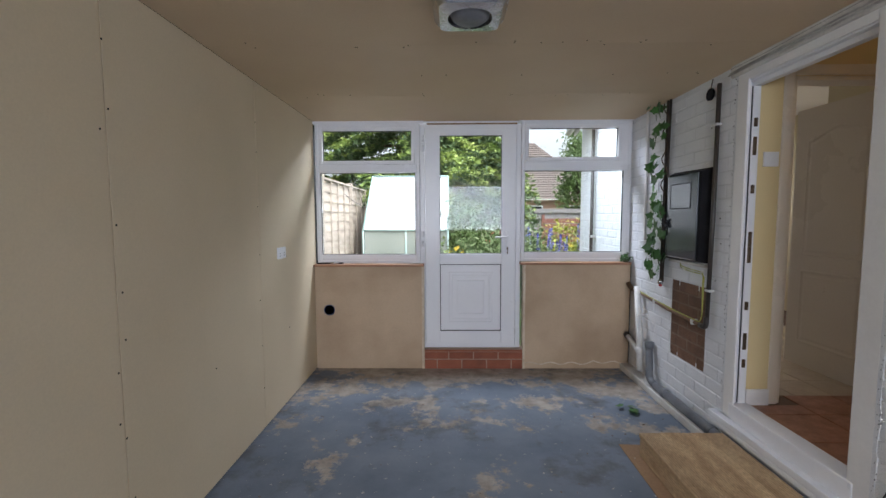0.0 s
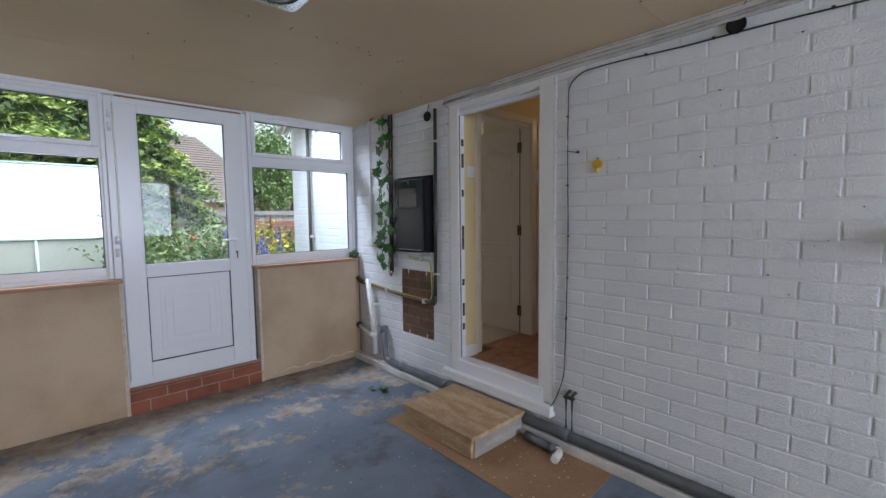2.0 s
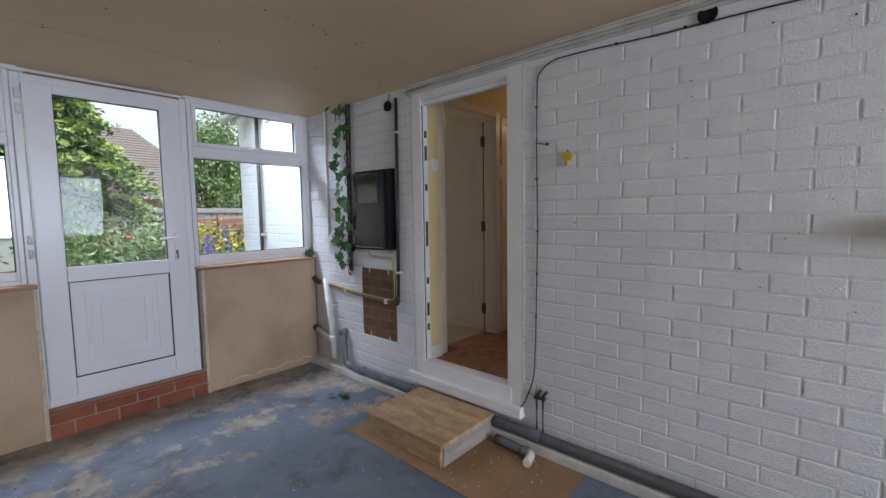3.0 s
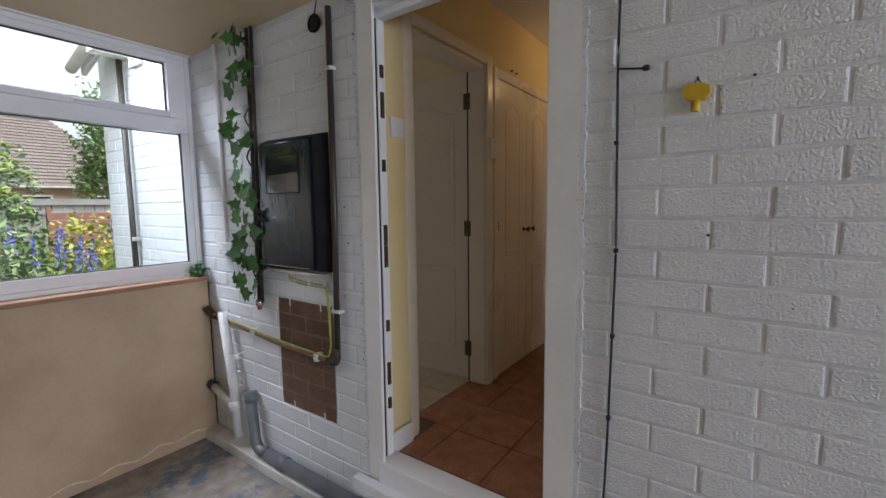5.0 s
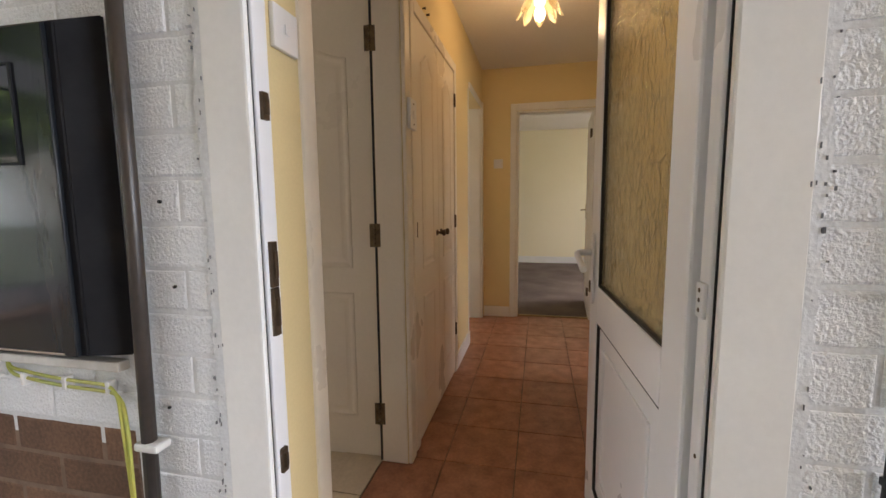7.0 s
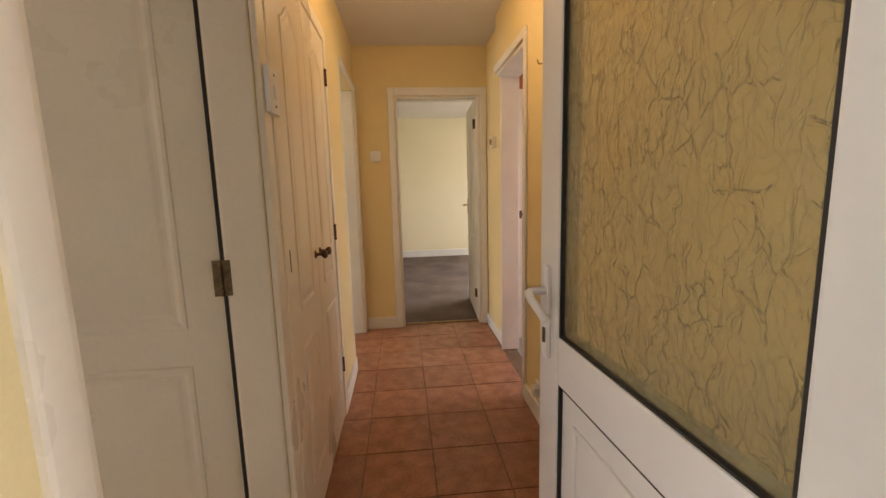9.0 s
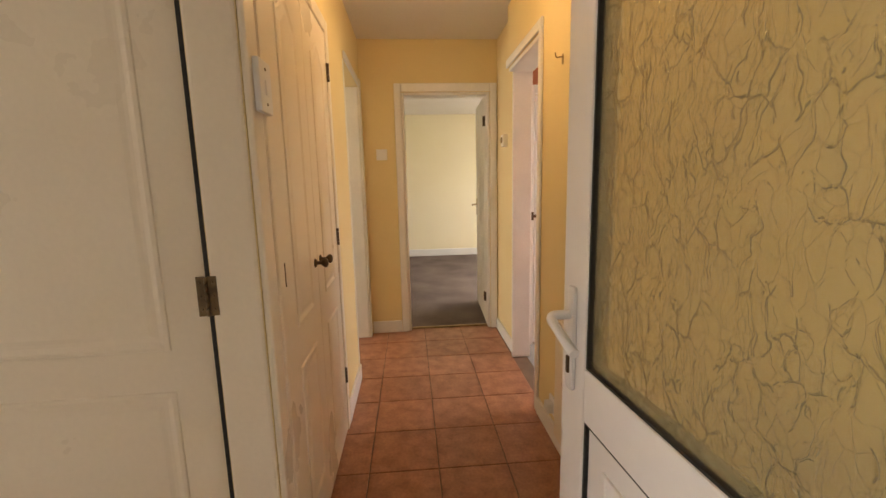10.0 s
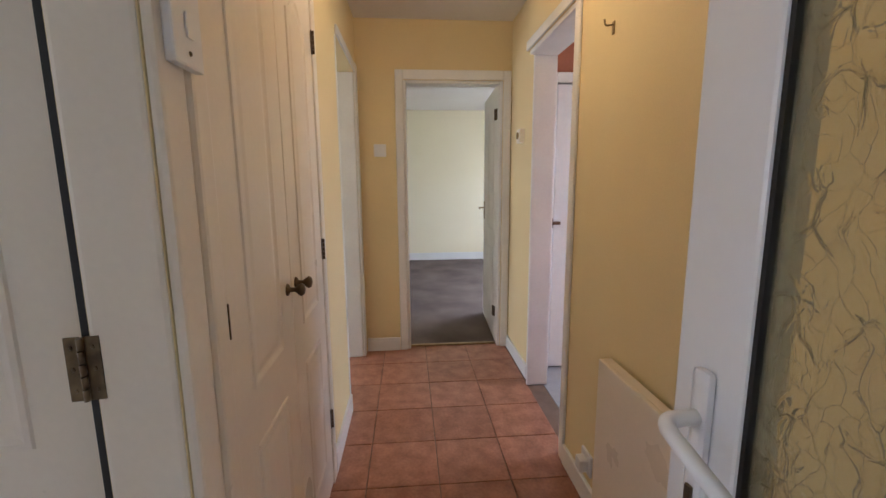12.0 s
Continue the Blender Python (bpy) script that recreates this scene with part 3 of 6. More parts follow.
box(bm, 0.868, 0.898, 4.448, 4.458, 1.09, 1.31, 0.006)
tube(bm, bend([(0.883, 4.45, 1.26), (0.883, 4.405, 1.26), (0.765, 4.40, 1.258)], 0.02), 0.009, 10)
hd = part("handle", bm, UPVC, gd)
bm = boxes((0.876, 0.890, 4.440, 4.448, 1.14, 1.165), (0.879, 0.887, 4.43, 4.44, 1.10, 1.15), bevel=0.002)
part("key", bm, BRONZE, hd, "key in the lock")
for z in (2.13, 1.24, 0.45):
    bm = bmesh.new()
    for dz in (-0.045, 0.045):
        tube(bm, [(0.09, 4.462, z + dz - 0.028), (0.09, 4.462, z + dz + 0.028)], 0.012, 10)
    part("hinge", bm, UPVC, gd)

# brick step below the garden door
bs = setting("door_step", boxes((0.1, 1.03, END_Y + 0.006, 4.6, 0.0, 0.188)), RED_MORTAR, "red brick upstand below the garden door", "step")
for c, (z0, z1) in enumerate(((0.002, 0.088), (0.098, 0.162))):
    x = 0.1 - (0.11 if c == 0 else 0.0)
    while x < 1.03:
        a, b_ = max(x, 0.102), min(x + 0.225, 1.028)
        if b_ - a > 0.03:
            part("brick", boxes((a, b_, END_Y - 0.002, END_Y + 0.05, z0, z1), bevel=0.003), RED_BRICK, bs)
        x += 0.235
part("tile_course", boxes((0.102, 1.028, END_Y - 0.004, 4.47, 0.168, 0.186), bevel=0.003), RED_BRICK, bs, "sloping brick sill")

# rear wall with its own glazing, behind the walker
bm = boxes((LEFT_X, WALL_X, REAR_Y - 0.2, REAR_Y, 0, 1.0), (LEFT_X, WALL_X, REAR_Y - 0.2, REAR_Y, 2.36, 2.5),
           (LEFT_X, -0.85, REAR_Y - 0.2, REAR_Y, 1.0, 2.36), (1.95, WALL_X, REAR_Y - 0.2, REAR_Y, 1.0, 2.36))
setting("wall_rear", bm, PLASTER, "plaster wall below a wide window", "wall")
w3 = setting("window_3", ring(bmesh.new(), -0.85, 1.95, 1.0, 2.33, 0.06, REAR_Y - 0.12, REAR_Y - 0.06, 0.005), UPVC, "wide white plastic window", "window")
part("mullion", boxes((0.5, 0.58, REAR_Y - 0.12, REAR_Y - 0.06, 1.06, 2.27), bevel=0.005), UPVC, w3)
part("transom", boxes((-0.79, 0.5, REAR_Y - 0.12, REAR_Y - 0.06, 1.9, 1.97), (0.58, 1.89, REAR_Y - 0.12, REAR_Y - 0.06, 1.9, 1.97), bevel=0.005), UPVC, w3)

# ---- the house ----
# outer wall core of the lean-to side, doorway let through; painted bricks are laid on it at the end of the file
DW0, DW1, DWT = 2.10, 3.10, 2.292
CORE = WALL_X + 0.0035
wall_house = setting("wall_house", boxes((CORE, 2.27, REAR_Y - 0.2, DW0, 0, 2.75), (CORE, 2.27, DW1, 6.0, 0, 2.75), (CORE, 2.27, DW0, DW1, DWT, 2.75),
                                         (CORE, 2.27, DW0, DW1, 0, 0.19), (CORE, 2.0495, DW0, 2.138, 0.19, DWT), (CORE, 2.0495, 3.06, DW1, 0.19, DWT)),
                     MORTAR_PAINT, "white painted brick house wall", "wall")

# floors of the house
hf = setting("floor_hall", boxes((2.27, HALL_END + 0.06, 1.86, 3.14, 0.05, HALL_Z - 0.006), (2.075, 2.27, DW0, DW1, 0.24, HALL_Z - 0.006)), GROUT,
             "square terracotta floor tiles with dark grout", "floor")
setting("floor_kitchen", boxes((2.27, 4.55, 3.14, 6.0, 0.05, HALL_Z - 0.012)), GROUT, "beige tiled kitchen floor", "floor")
setting("floor_bedroom", boxes((4.55, 6.4, 3.14, 6.0, 0.05, HALL_Z - 0.004)), CARPET, "grey-brown carpet", "floor")
setting("floor_lounge", boxes((HALL_END + 0.06, 9.25, 0.0, 3.14, 0.05, HALL_Z + 0.006), (6.4, 9.25, 3.14, 4.6, 0.05, HALL_Z + 0.006)), CARPET,
        "grey-brown fitted carpet with brushed marks", "floor")
setting("floor_utility", boxes((3.6, HALL_END, 0.3, 1.86, 0.05, HALL_Z - 0.002)), GREY_CARPET, "grey vinyl floor", "floor")
setting("trim_threshold", boxes((HALL_END + 0.045, HALL_END + 0.075, 2.0, 2.70, HALL_Z, HALL_Z + 0.012), bevel=0.004), BRASS, "brass threshold strip", "trim")

# ceilings
setting("ceiling_hall", boxes((2.27, HALL_END + 0.06, 1.86, 3.14, HALL_TOP, 2.75)), WHITE_CEIL, "white painted hall ceiling", "ceiling")
setting("ceiling_rooms", boxes((2.27, 6.4, 3.14, 6.0, HALL_TOP, 2.75), (HALL_END + 0.06, 9.25, 0.0, 3.14, HALL_TOP, 2.75), (6.4, 9.25, 3.14, 4.6, HALL_TOP, 2.75),
                               (3.6, HALL_END + 0.06, 0.3, 1.86, HALL_TOP, 2.75)), WHITE_CEIL, "white painted ceiling", "ceiling")

# hall left wall: kitchen door, cupboard, bedroom opening
K0, K1, KT = 2.33, 3.02, 2.255
C0, C1, CT = 3.14, 4.06, 2.235
B0, B1, BT = 4.63, 5.36, 2.262
bm = boxes((2.27, K0, HALL_L, 3.14, HALL_Z, HALL_TOP), (K0, K1, HALL_L, 3.14, KT, HALL_TOP), (K1, C0, HALL_L, 3.14, HALL_Z, HALL_TOP),
           (C0, C1, HALL_L, 3.14, CT, HALL_TOP), (C1, B0, HALL_L, 3.14, HALL_Z, HALL_TOP), (B0, B1, HALL_L, 3.14, BT, HALL_TOP),
           (B1, HALL_END, HALL_L, 3.14, HALL_Z, HALL_TOP))
setting("wall_hall_left", bm, YELLOW_WALL, "yellow painted hall wall", "wall")
setting("wall_reveal_left", boxes((2.12, 2.27, 3.012, DW1, HALL_Z, DWT)), YELLOW_WALL, "yellow plastered door reveal", "wall")
# hall right wall: utility opening
U0, U1, UT = 4.13, 4.83, 2.255
bm = boxes((2.27, U0, 1.86, HALL_R, HALL_Z, HALL_TOP), (U0, U1, 1.86, HALL_R, UT, HALL_TOP), (U1, HALL_END, 1.86, HALL_R - 0.06, HALL_Z, HALL_TOP))
setting("wall_hall_right", bm, YELLOW_WALL, "yellow painted hall wall", "wall")
# hall end wall: lounge door
E0, E1, ET = 2.0, 2.70, 2.242
bm = boxes((HALL_END, HALL_END + 0.12, 0.0, E0, HALL_Z, HALL_TOP), (HALL_END, HALL_END + 0.12, E1, 3.14, HALL_Z, HALL_TOP),
           (HALL_END, HALL_END + 0.12, E0, E1, ET, HALL_TOP))
setting("wall_hall_end", bm, YELLOW_WALL, "yellow painted wall round the lounge door", "wall")
# room shells
setting("wall_lounge", boxes((9.1, 9.25, 0.0, 4.6, 0.1, HALL_TOP), (6.25, 9.1, 4.45, 4.6, 0.1, HALL_TOP),
                             (5.57, 6.2, 0.0, 0.12, 0.1, HALL_TOP), (8.4, 9.1, 0.0, 0.12, 0.1, HALL_TOP), (6.2, 8.4, 0.0, 0.12, 0.1, 1.0),
                             (6.2, 8.4, 0.0, 0.12, 2.2, HALL_TOP), (5.57, 6.25, 3.14, 3.26, 0.1, HALL_TOP), (6.25, 6.4, 3.14, 4.45, 0.1, HALL_TOP)),
        CREAM_WALL, "pale cream painted lounge walls", "wall")
setting("wall_bedroom", boxes((6.4, 6.5, 3.26, 6.0, 0.1, HALL_TOP), (4.45, 4.55, 3.14, 6.0, 0.1, HALL_TOP), (4.55, 6.4, 5.95, 6.05, 0.1, 0.95),
                              (4.55, 6.4, 5.95, 6.05, 2.25, HALL_TOP), (4.55, 4.4 + 0.15, 5.95, 6.05, 0.95, 2.25), (5.65, 6.4, 5.95, 6.05, 0.95, 2.25)),
        CREAM_WALL, "cream painted bedroom walls", "wall")
setting("wall_kitchen", boxes((2.27, 2.7, 5.95, 6.05, 0.1, HALL_TOP), (3.9, 4.45, 5.95, 6.05, 0.1, HALL_TOP), (2.7, 3.9, 5.95, 6.05, 0.1, 1.15),
                              (2.7, 3.9, 5.95, 6.05, 2.25, HALL_TOP)), CREAM_WALL, "cream painted kitchen wall", "wall")
setting("wall_cupboard", boxes((3.12, 4.45, 3.6, 3.66, 0.1, HALL_TOP), (3.09, 3.12, 3.14, 3.66, 0.1, HALL_TOP)), CREAM_WALL, "plain cupboard walls", "wall")
setting("wall_utility", boxes((3.5, 3.6, 0.3, 1.86, 0.1, HALL_TOP), (3.6, 4.0, 0.2, 0.3, 0.1, HALL_TOP), (4.9, 5.45, 0.2, 0.3, 0.1, HALL_TOP),
                              (4.0, 4.9, 0.2, 0.3, 0.1, 1.2), (4.0, 4.9, 0.2, 0.3, 2.4, HALL_TOP),
                              (5.08, 5.2, 0.3, 1.86, 2.20, HALL_TOP), (5.08, 5.2, 0.3, 1.0, 0.1, 2.20)), ORANGE_WALL, "terracotta painted wall", "wall")

# casings and linings
def casing(name, rows, label="white gloss door casing", bevel=0.008, mat=None):
    return setting(name, boxes(*rows, bevel=bevel), mat or GLOSS, label, "trim")


casing("trim_kitchen_door", [(K0 - 0.06, K0, HALL_L - 0.016, HALL_L, HALL_Z, KT + 0.06), (K1, K1 + 0.07, HALL_L - 0.018, HALL_L, HALL_Z, KT + 0.06),
                             (K0, K1, HALL_L - 0.016, HALL_L, KT, KT + 0.06),
                             (K0, K0 + 0.025, HALL_L, 3.135, HALL_Z, KT), (K1 - 0.004, K1 + 0.03, HALL_L + 0.001, 3.135, HALL_Z, KT - 0.001),
                             (K0 + 0.025, K1 - 0.004, HALL_L, 3.15, KT - 0.025, KT)])
casing("trim_cupboard", [(C0 - 0.025, C0 + 0.03, HALL_L - 0.015, HALL_L + 0.09, HALL_Z, CT + 0.035), (C1 - 0.03, C1 + 0.03, HALL_L - 0.015, HALL_L + 0.09, HALL_Z, CT + 0.035),
                         (C0 + 0.03, C1 - 0.03, HALL_L - 0.015, HALL_L + 0.09, CT - 0.025, CT + 0.035)])
casing("trim_bedroom_opening", [(B1 - 0.02, B1 + 0.06, HALL_L - 0.016, HALL_L, HALL_Z, BT + 0.06), (B0 - 0.02, B0 + 0.012, HALL_L - 0.004, HALL_L + 0.12, HALL_Z, BT),
                                (B0, B1 - 0.02, HALL_L - 0.014, HALL_L, BT, BT + 0.05), (B1 - 0.022, B1, HALL_L + 0.001, 3.15, HALL_Z, BT)], mat=WHITE_TRIM)
casing("trim_utility_opening", [(U0 - 0.05, U0, HALL_R, HALL_R + 0.014, HALL_Z, UT + 0.05), (U1, U1 + 0.055, HALL_R - 0.06, HALL_R - 0.046, HALL_Z, UT + 0.05),
                                (U0, U1, HALL_R, HALL_R + 0.014, UT, UT + 0.05), (U1 - 0.028, U1, 1.84, HALL_R - 0.03, HALL_Z, UT),
                                (U0, U0 + 0.025, 1.84, HALL_R, HALL_Z, UT), (U0 + 0.025, U1 - 0.028, 1.84, HALL_R, UT - 0.025, UT)], mat=WHITE_TRIM)
casing("trim_lounge_door", [(HALL_END - 0.016, HALL_END, E1, E1 + 0.055, HALL_Z, ET + 0.065), (HALL_END - 0.016, HALL_END, E0 - 0.055, E0, HALL_Z, ET + 0.065),
                            (HALL_END - 0.016, HALL_END, E0, E1, ET, ET + 0.065), (HALL_END, HALL_END + 0.13, E1 - 0.022, E1, HALL_Z, ET),
                            (HALL_END, HALL_END + 0.13, E0, E0 + 0.022, HALL_Z, ET), (HALL_END, HALL_END + 0.13, E0 + 0.022, E1 - 0.022, ET - 0.022, ET)],
       mat=WHITE_TRIM)
sk = []
for r in ((C1 + 0.03, B0 - 0.022, HALL_L - 0.016, HALL_L, HALL_Z, HALL_Z + 0.10), (2.13, K0 - 0.062, HALL_L - 0.03, HALL_L - 0.0155, HALL_Z, HALL_Z + 0.10),
          (2.27, U0 - 0.052, HALL_R, HALL_R + 0.016, HALL_Z, HALL_Z + 0.09), (U1 + 0.057, HALL_END - 0.02, HALL_R - 0.06, HALL_R - 0.044, HALL_Z, HALL_Z + 0.09),
          (HALL_END - 0.016, HALL_END, E1 + 0.057, HALL_L - 0.02, HALL_Z, HALL_Z + 0.10)):
    sk.append(setting("baseboard", boxes(r, bevel=0.005), WHITE_TRIM, "white painted skirting board", "baseboard"))
setting("baseboard", boxes((9.084, 9.1, 0.12, 4.45, HALL_Z, HALL_Z + 0.12), bevel=0.004), WHITE_TRIM, "white painted skirting board", "baseboard")


# ---- doors ----
def outline(w, h, arch):
    """Panel outline, from the lower left round; the top may rise in an arch."""
    pts = [(0, 0), (w, 0), (w, h)]
    if arch:
        pts = [(0, 0), (w, 0), (w, h - arch)] + [(w * (1 - k / 12), h - arch + arch * (0.5 - 0.5 * math.cos(2 * math.pi * k / 12))) for k in range(1, 12)] + [(0, h - arch)]
    else:
        pts.append((0, h))
    return pts


def moulding(w, h, arch=0.0):
    """A moulded door panel lying in x-z, its relief towards -y."""
    pts = [Vector((x, 0, z)) for x, z in outline(w, h, arch)]
    n = len(pts)
    bm = bmesh.new()

    def inset(d, y):
        out = []
        for i in range(n):
            a, b_, c = pts[i - 1], pts[i], pts[(i + 1) % n]
            e1, e2 = (b_ - a).normalized(), (c - b_).normalized()
            n1, n2 = Vector((-e1.z, 0, e1.x)), Vector((-e2.z, 0, e2.x))
            m = n1 + n2
            m = m / max(0.35, m.dot(n1))
            out.append(bm.verts.new((b_.x + m.x * d, y, b_.z + m.z * d)))
        return out

    loops = [inset(d, y) for d, y in ((0, 0.003), (0.004, -0.003), (0.013, -0.004), (0.021, -0.001), (0.027, 0.0006), (0.036, 0.0), (0.048, -0.0025))]
    for a, b_ in zip(loops, loops[1:]):
        for i in range(n):
            bm.faces.new((a[i], a[(i + 1) % n], b_[(i + 1) % n], b_[i]))
    bm.faces.new(loops[-1])
    bmesh.ops.recalc_face_normals(bm, faces=bm.faces)
    return bm


def panel_door(name, w, h, panels, m, label, category, kind="", thick=0.035, both=False, mat=None):
    """Door leaf with moulded panels. Local: x across from the hinge, y the thickness (face at 0 towards -y), z up."""
    mat = mat or GLOSS
    d = thing(name, m.translation, label, category, "", kind)
    part("leaf", turned(boxes((0, w, 0, thick, 0, h), bevel=0.002), m), mat, d)
    for x, z, pw, ph, arch in panels:
        part("panel", turned(moulding(pw, ph, arch), m @ Matrix.Translation((x, -0.001, z))), mat, d)
        if both:
            part("panel", turned(moulding(pw, ph, arch), m @ Matrix.Translation((x + pw, thick + 0.001, z)) @ pose(0, 0, 0, 0, 0, 180)), mat, d)
    return d


def butt_hinge(parent, m, mat=BRONZE):
    """A butt hinge at m: knuckle along z, flaps in the x-z plane."""
    bm = boxes((-0.026, -0.003, -0.002, 0.001, -0.04, 0.04), (0.003, 0.026, -0.002, 0.001, -0.04, 0.04), bevel=0.0008)
    for k in range(5):
        tube(bm, [(0, -0.005, -0.04 + k * 0.016 + 0.0008), (0, -0.005, -0.04 + (k + 1) * 0.016 - 0.0008)], 0.005, 8)
    for sx in (-0.016, 0.016):
        for z in (-0.027, 0, 0.027):
            lathe(bm, [(0.003, 0), (0.002, 0.0012)], (sx, -0.002, z), (0, -1, 0), 8)
    return part("hinge", turned(bm, m), mat, parent)


# kitchen door, standing open at right angles into the kitchen; its hinge edge faces the hall
kd = panel_door("door_2", 0.70, 1.975, [(0.10, 0.87, 0.49, 0.94, 0.07), (0.10, 0.20, 0.49, 0.565, 0)],
                pose(3.034, 3.851, 0.272, 0, 0, -88), "white panelled kitchen door standing open", "door", "structure", both=True)
for z in (0.52, 1.29, 2.06):
    butt_hinge(kd, pose(3.013, 3.142, z, 0, 0, -82) @ Matrix.Diagonal((0.85, 1.0, 1.2, 1.0)), OLD_BRASS)

# gasket black reused to paint the shade of the open hinge gap
part("gap_seal", boxes((3.0195, 3.033, 3.1355, 3.146, 0.305, 2.245)), BLACK_RUBBER, kd, "black strip painting the shade in the hinge gap")

# airing cupboard, a pair of panelled doors
lw2 = (C1 - C0 - 0.066) / 2
cup = None
for k in range(2):
    x = C0 + 0.032 + k * (lw2 + 0.002)
    pw = lw2 - 0.205
    d = panel_door("cupboard_door", lw2 - 0.002, 1.895, [(0.1, 0.80, pw, 0.99, 0.06), (0.1, 0.16, pw, 0.515, 0)],
                   pose(x, HALL_L - 0.008, HALL_Z + 0.012), "white gloss panelled cupboard door, closed, round knob", "cupboard door", "", 0.03)
    tagged(d, group="hall cupboard doors")
    kx = x + (lw2 - 0.045 if k == 0 else 0.04)
    part("knob", lathe(bmesh.new(), [(0.017, 0), (0.015, 0.004), (0.007, 0.008), (0.006, 0.022), (0.014, 0.03), (0.018, 0.038), (0.014, 0.045), (0.004, 0.048)],
                       (kx, HALL_L - 0.009, 1.262), (0, -1, 0), 16), BRONZE, d, "dark bronze knob")
    hx = x - 0.002 if k == 0 else x + lw2 - 0.002
    if k == 0:
        part("hinge", boxes((hx - 0.0018, hx + 0.0018, HALL_L - 0.0155, HALL_L - 0.006, 1.268, 1.335), bevel=0.0006), BRONZE, d)
    else:
        for z in (0.60, 1.30, 2.04):
            butt_hinge(d, pose(hx, HALL_L - 0.012, z) @ Matrix.Diagonal((0.3, 1, 1, 1)))

# two dark screws over the cupboard
for x, z in ((3.36, 2.30), (3.43, 2.30)):
    solid("wall_screw", lathe(bmesh.new(), [(0.004, 0), (0.004, 0.01), (0.007, 0.011), (0.005, 0.015)], (x, HALL_L - 0.0005, z), (0, -1, 0), 10), BRONZE,
          "dark screw head in the yellow wall above the cupboard", "screw", "screws above the cupboard")

# lounge door, open into the room
LD = pose(HALL_END + 0.10, E0 + 0.024, HALL_Z + 0.016, 0, 0, -3)
ld = panel_door("door_3", 0.70, 1.92, [(0.10, 0.84, 0.22, 0.96, 0.07), (0.38, 0.84, 0.22, 0.96, 0.07), (0.10, 0.18, 0.22, 0.55, 0), (0.38, 0.18, 0.22, 0.55, 0)],
                LD @ pose(0.70, 0.0, 0, 0, 0, 180), "white panelled lounge door standing open", "door", "structure", both=False, mat=WHITE_TRIM)
bm = bmesh.new()
box(bm, 0.62, 0.655, 0.0, 0.008, 0.90, 1.06, 0.003)
tube(bm, bend([(0.64, 0.005, 1.0), (0.64, 0.05, 1.0), (0.54, 0.055, 0.998)], 0.02), 0.008, 8)
part("lever_handle", turned(bm, LD), BRASS, ld, "brass lever handle")
for z in (0.55, 2.03):
    butt_hinge(ld, pose(HALL_END + 0.10, E0 + 0.030, z, 0, 0, 200) @ Matrix.Diagonal((0.8, 1, 1, 1)))

# white cupboard door in the utility room
ud = thing("door_4", (5.06, 1.4, HALL_Z), "plain white cupboard door in a white frame", "door", "", "structure")
part("frame", boxes((5.02, 5.08, 1.76, 1.86, HALL_Z, 2.20), (5.02, 5.08, 1.0, 1.76, 2.14, 2.20), bevel=0.004), WHITE_TRIM, ud)
part("leaf", boxes((5.035, 5.07, 1.02, 1.753, HALL_Z + 0.01, 2.132), bevel=0.003), WHITE_TRIM, ud)
part("latch", boxes((5.005, 5.02, 1.765, 1.80, 1.255, 1.315), (4.995, 5.034, 1.72, 1.775, 1.275, 1.295), bevel=0.003), BRONZE, ud, "small metal latch")

# ---- the plastic back door and its frame ----
bd = thing("door_5", (2.09, 2.3, 0.25), "white plastic back door with leaf-patterned glass, open inwards", "door", "", "structure")
bm = bmesh.new()
FX0, FX1 = 2.05, 2.12
box(bm, FX0, FX1, 2.14, 2.21, 0.19, 2.285, 0.006)
box(bm, FX0, FX1, 3.0, 3.075, 0.19, 2.285, 0.006)
box(bm, FX0, FX1, 2.21, 3.0, 2.215, 2.285, 0.006)
box(bm, FX0 - 0.02, FX1 + 0.02, 2.21, 3.0, 0.21, 0.318, 0.008)
part("door_frame", bm, UPVC, bd)
bm = bmesh.new()
box(bm, FX0 + 0.03, FX1 + 0.002, 2.21, 2.24, 0.318, 2.215, 0.004)
box(bm, FX0 + 0.03, FX1 + 0.002, 2.984, 3.0, 0.318, 2.215, 0.004)
box(bm, FX0 + 0.03, FX1 + 0.002, 2.24, 2.984, 2.188, 2.215, 0.004)
part("rebate", bm, UPVC, bd)
part("gasket", boxes((FX0 + 0.026, FX0 + 0.03, 2.229, 2.234, 0.32, 2.19), (FX0 + 0.026, FX0 + 0.03, 2.990, 2.994, 0.32, 2.19)), BLACK_RUBBER, bd)
part("cill", boxes((1.985, FX0 - 0.02, 2.12, 3.12, 0.185, 0.225), (1.985, 2.06, 2.12, 3.12, 0.155, 0.185), bevel=0.006), UPVC, bd, "projecting white sill")
# outer casings of boxed timber
part("side_casing", boxes((2.036, 2.0495, 2.968, 3.058, 0.228, 2.30), bevel=0.005), WHITE_TRIM, bd, "chipped white painted side casing")
part("side_casing", boxes((2.036, 2.0495, 2.139, 2.243, 0.228, 2.30), bevel=0.005), WHITE_TRIM, bd, "chipped white painted side casing")
part("head_casing", boxes((2.036, 2.0495, 2.243, 2.968, 2.222, 2.30), bevel=0.006), WHITE_TRIM, bd)
for z, h in ((1.985, 0.05), (1.85, 0.105), (1.603, 0.05), (1.311, 0.088), (1.219, 0.094), (0.915, 0.05), (0.70, 0.10), (0.565, 0.05)):
    part("lock_keep", boxes((2.088, 2.106, 2.976, 2.985, z - h / 2, z + h / 2), (2.092, 2.102, 2.972, 2.977, z - h * 0.3, z + h * 0.3), bevel=0.002), BRONZE, bd)
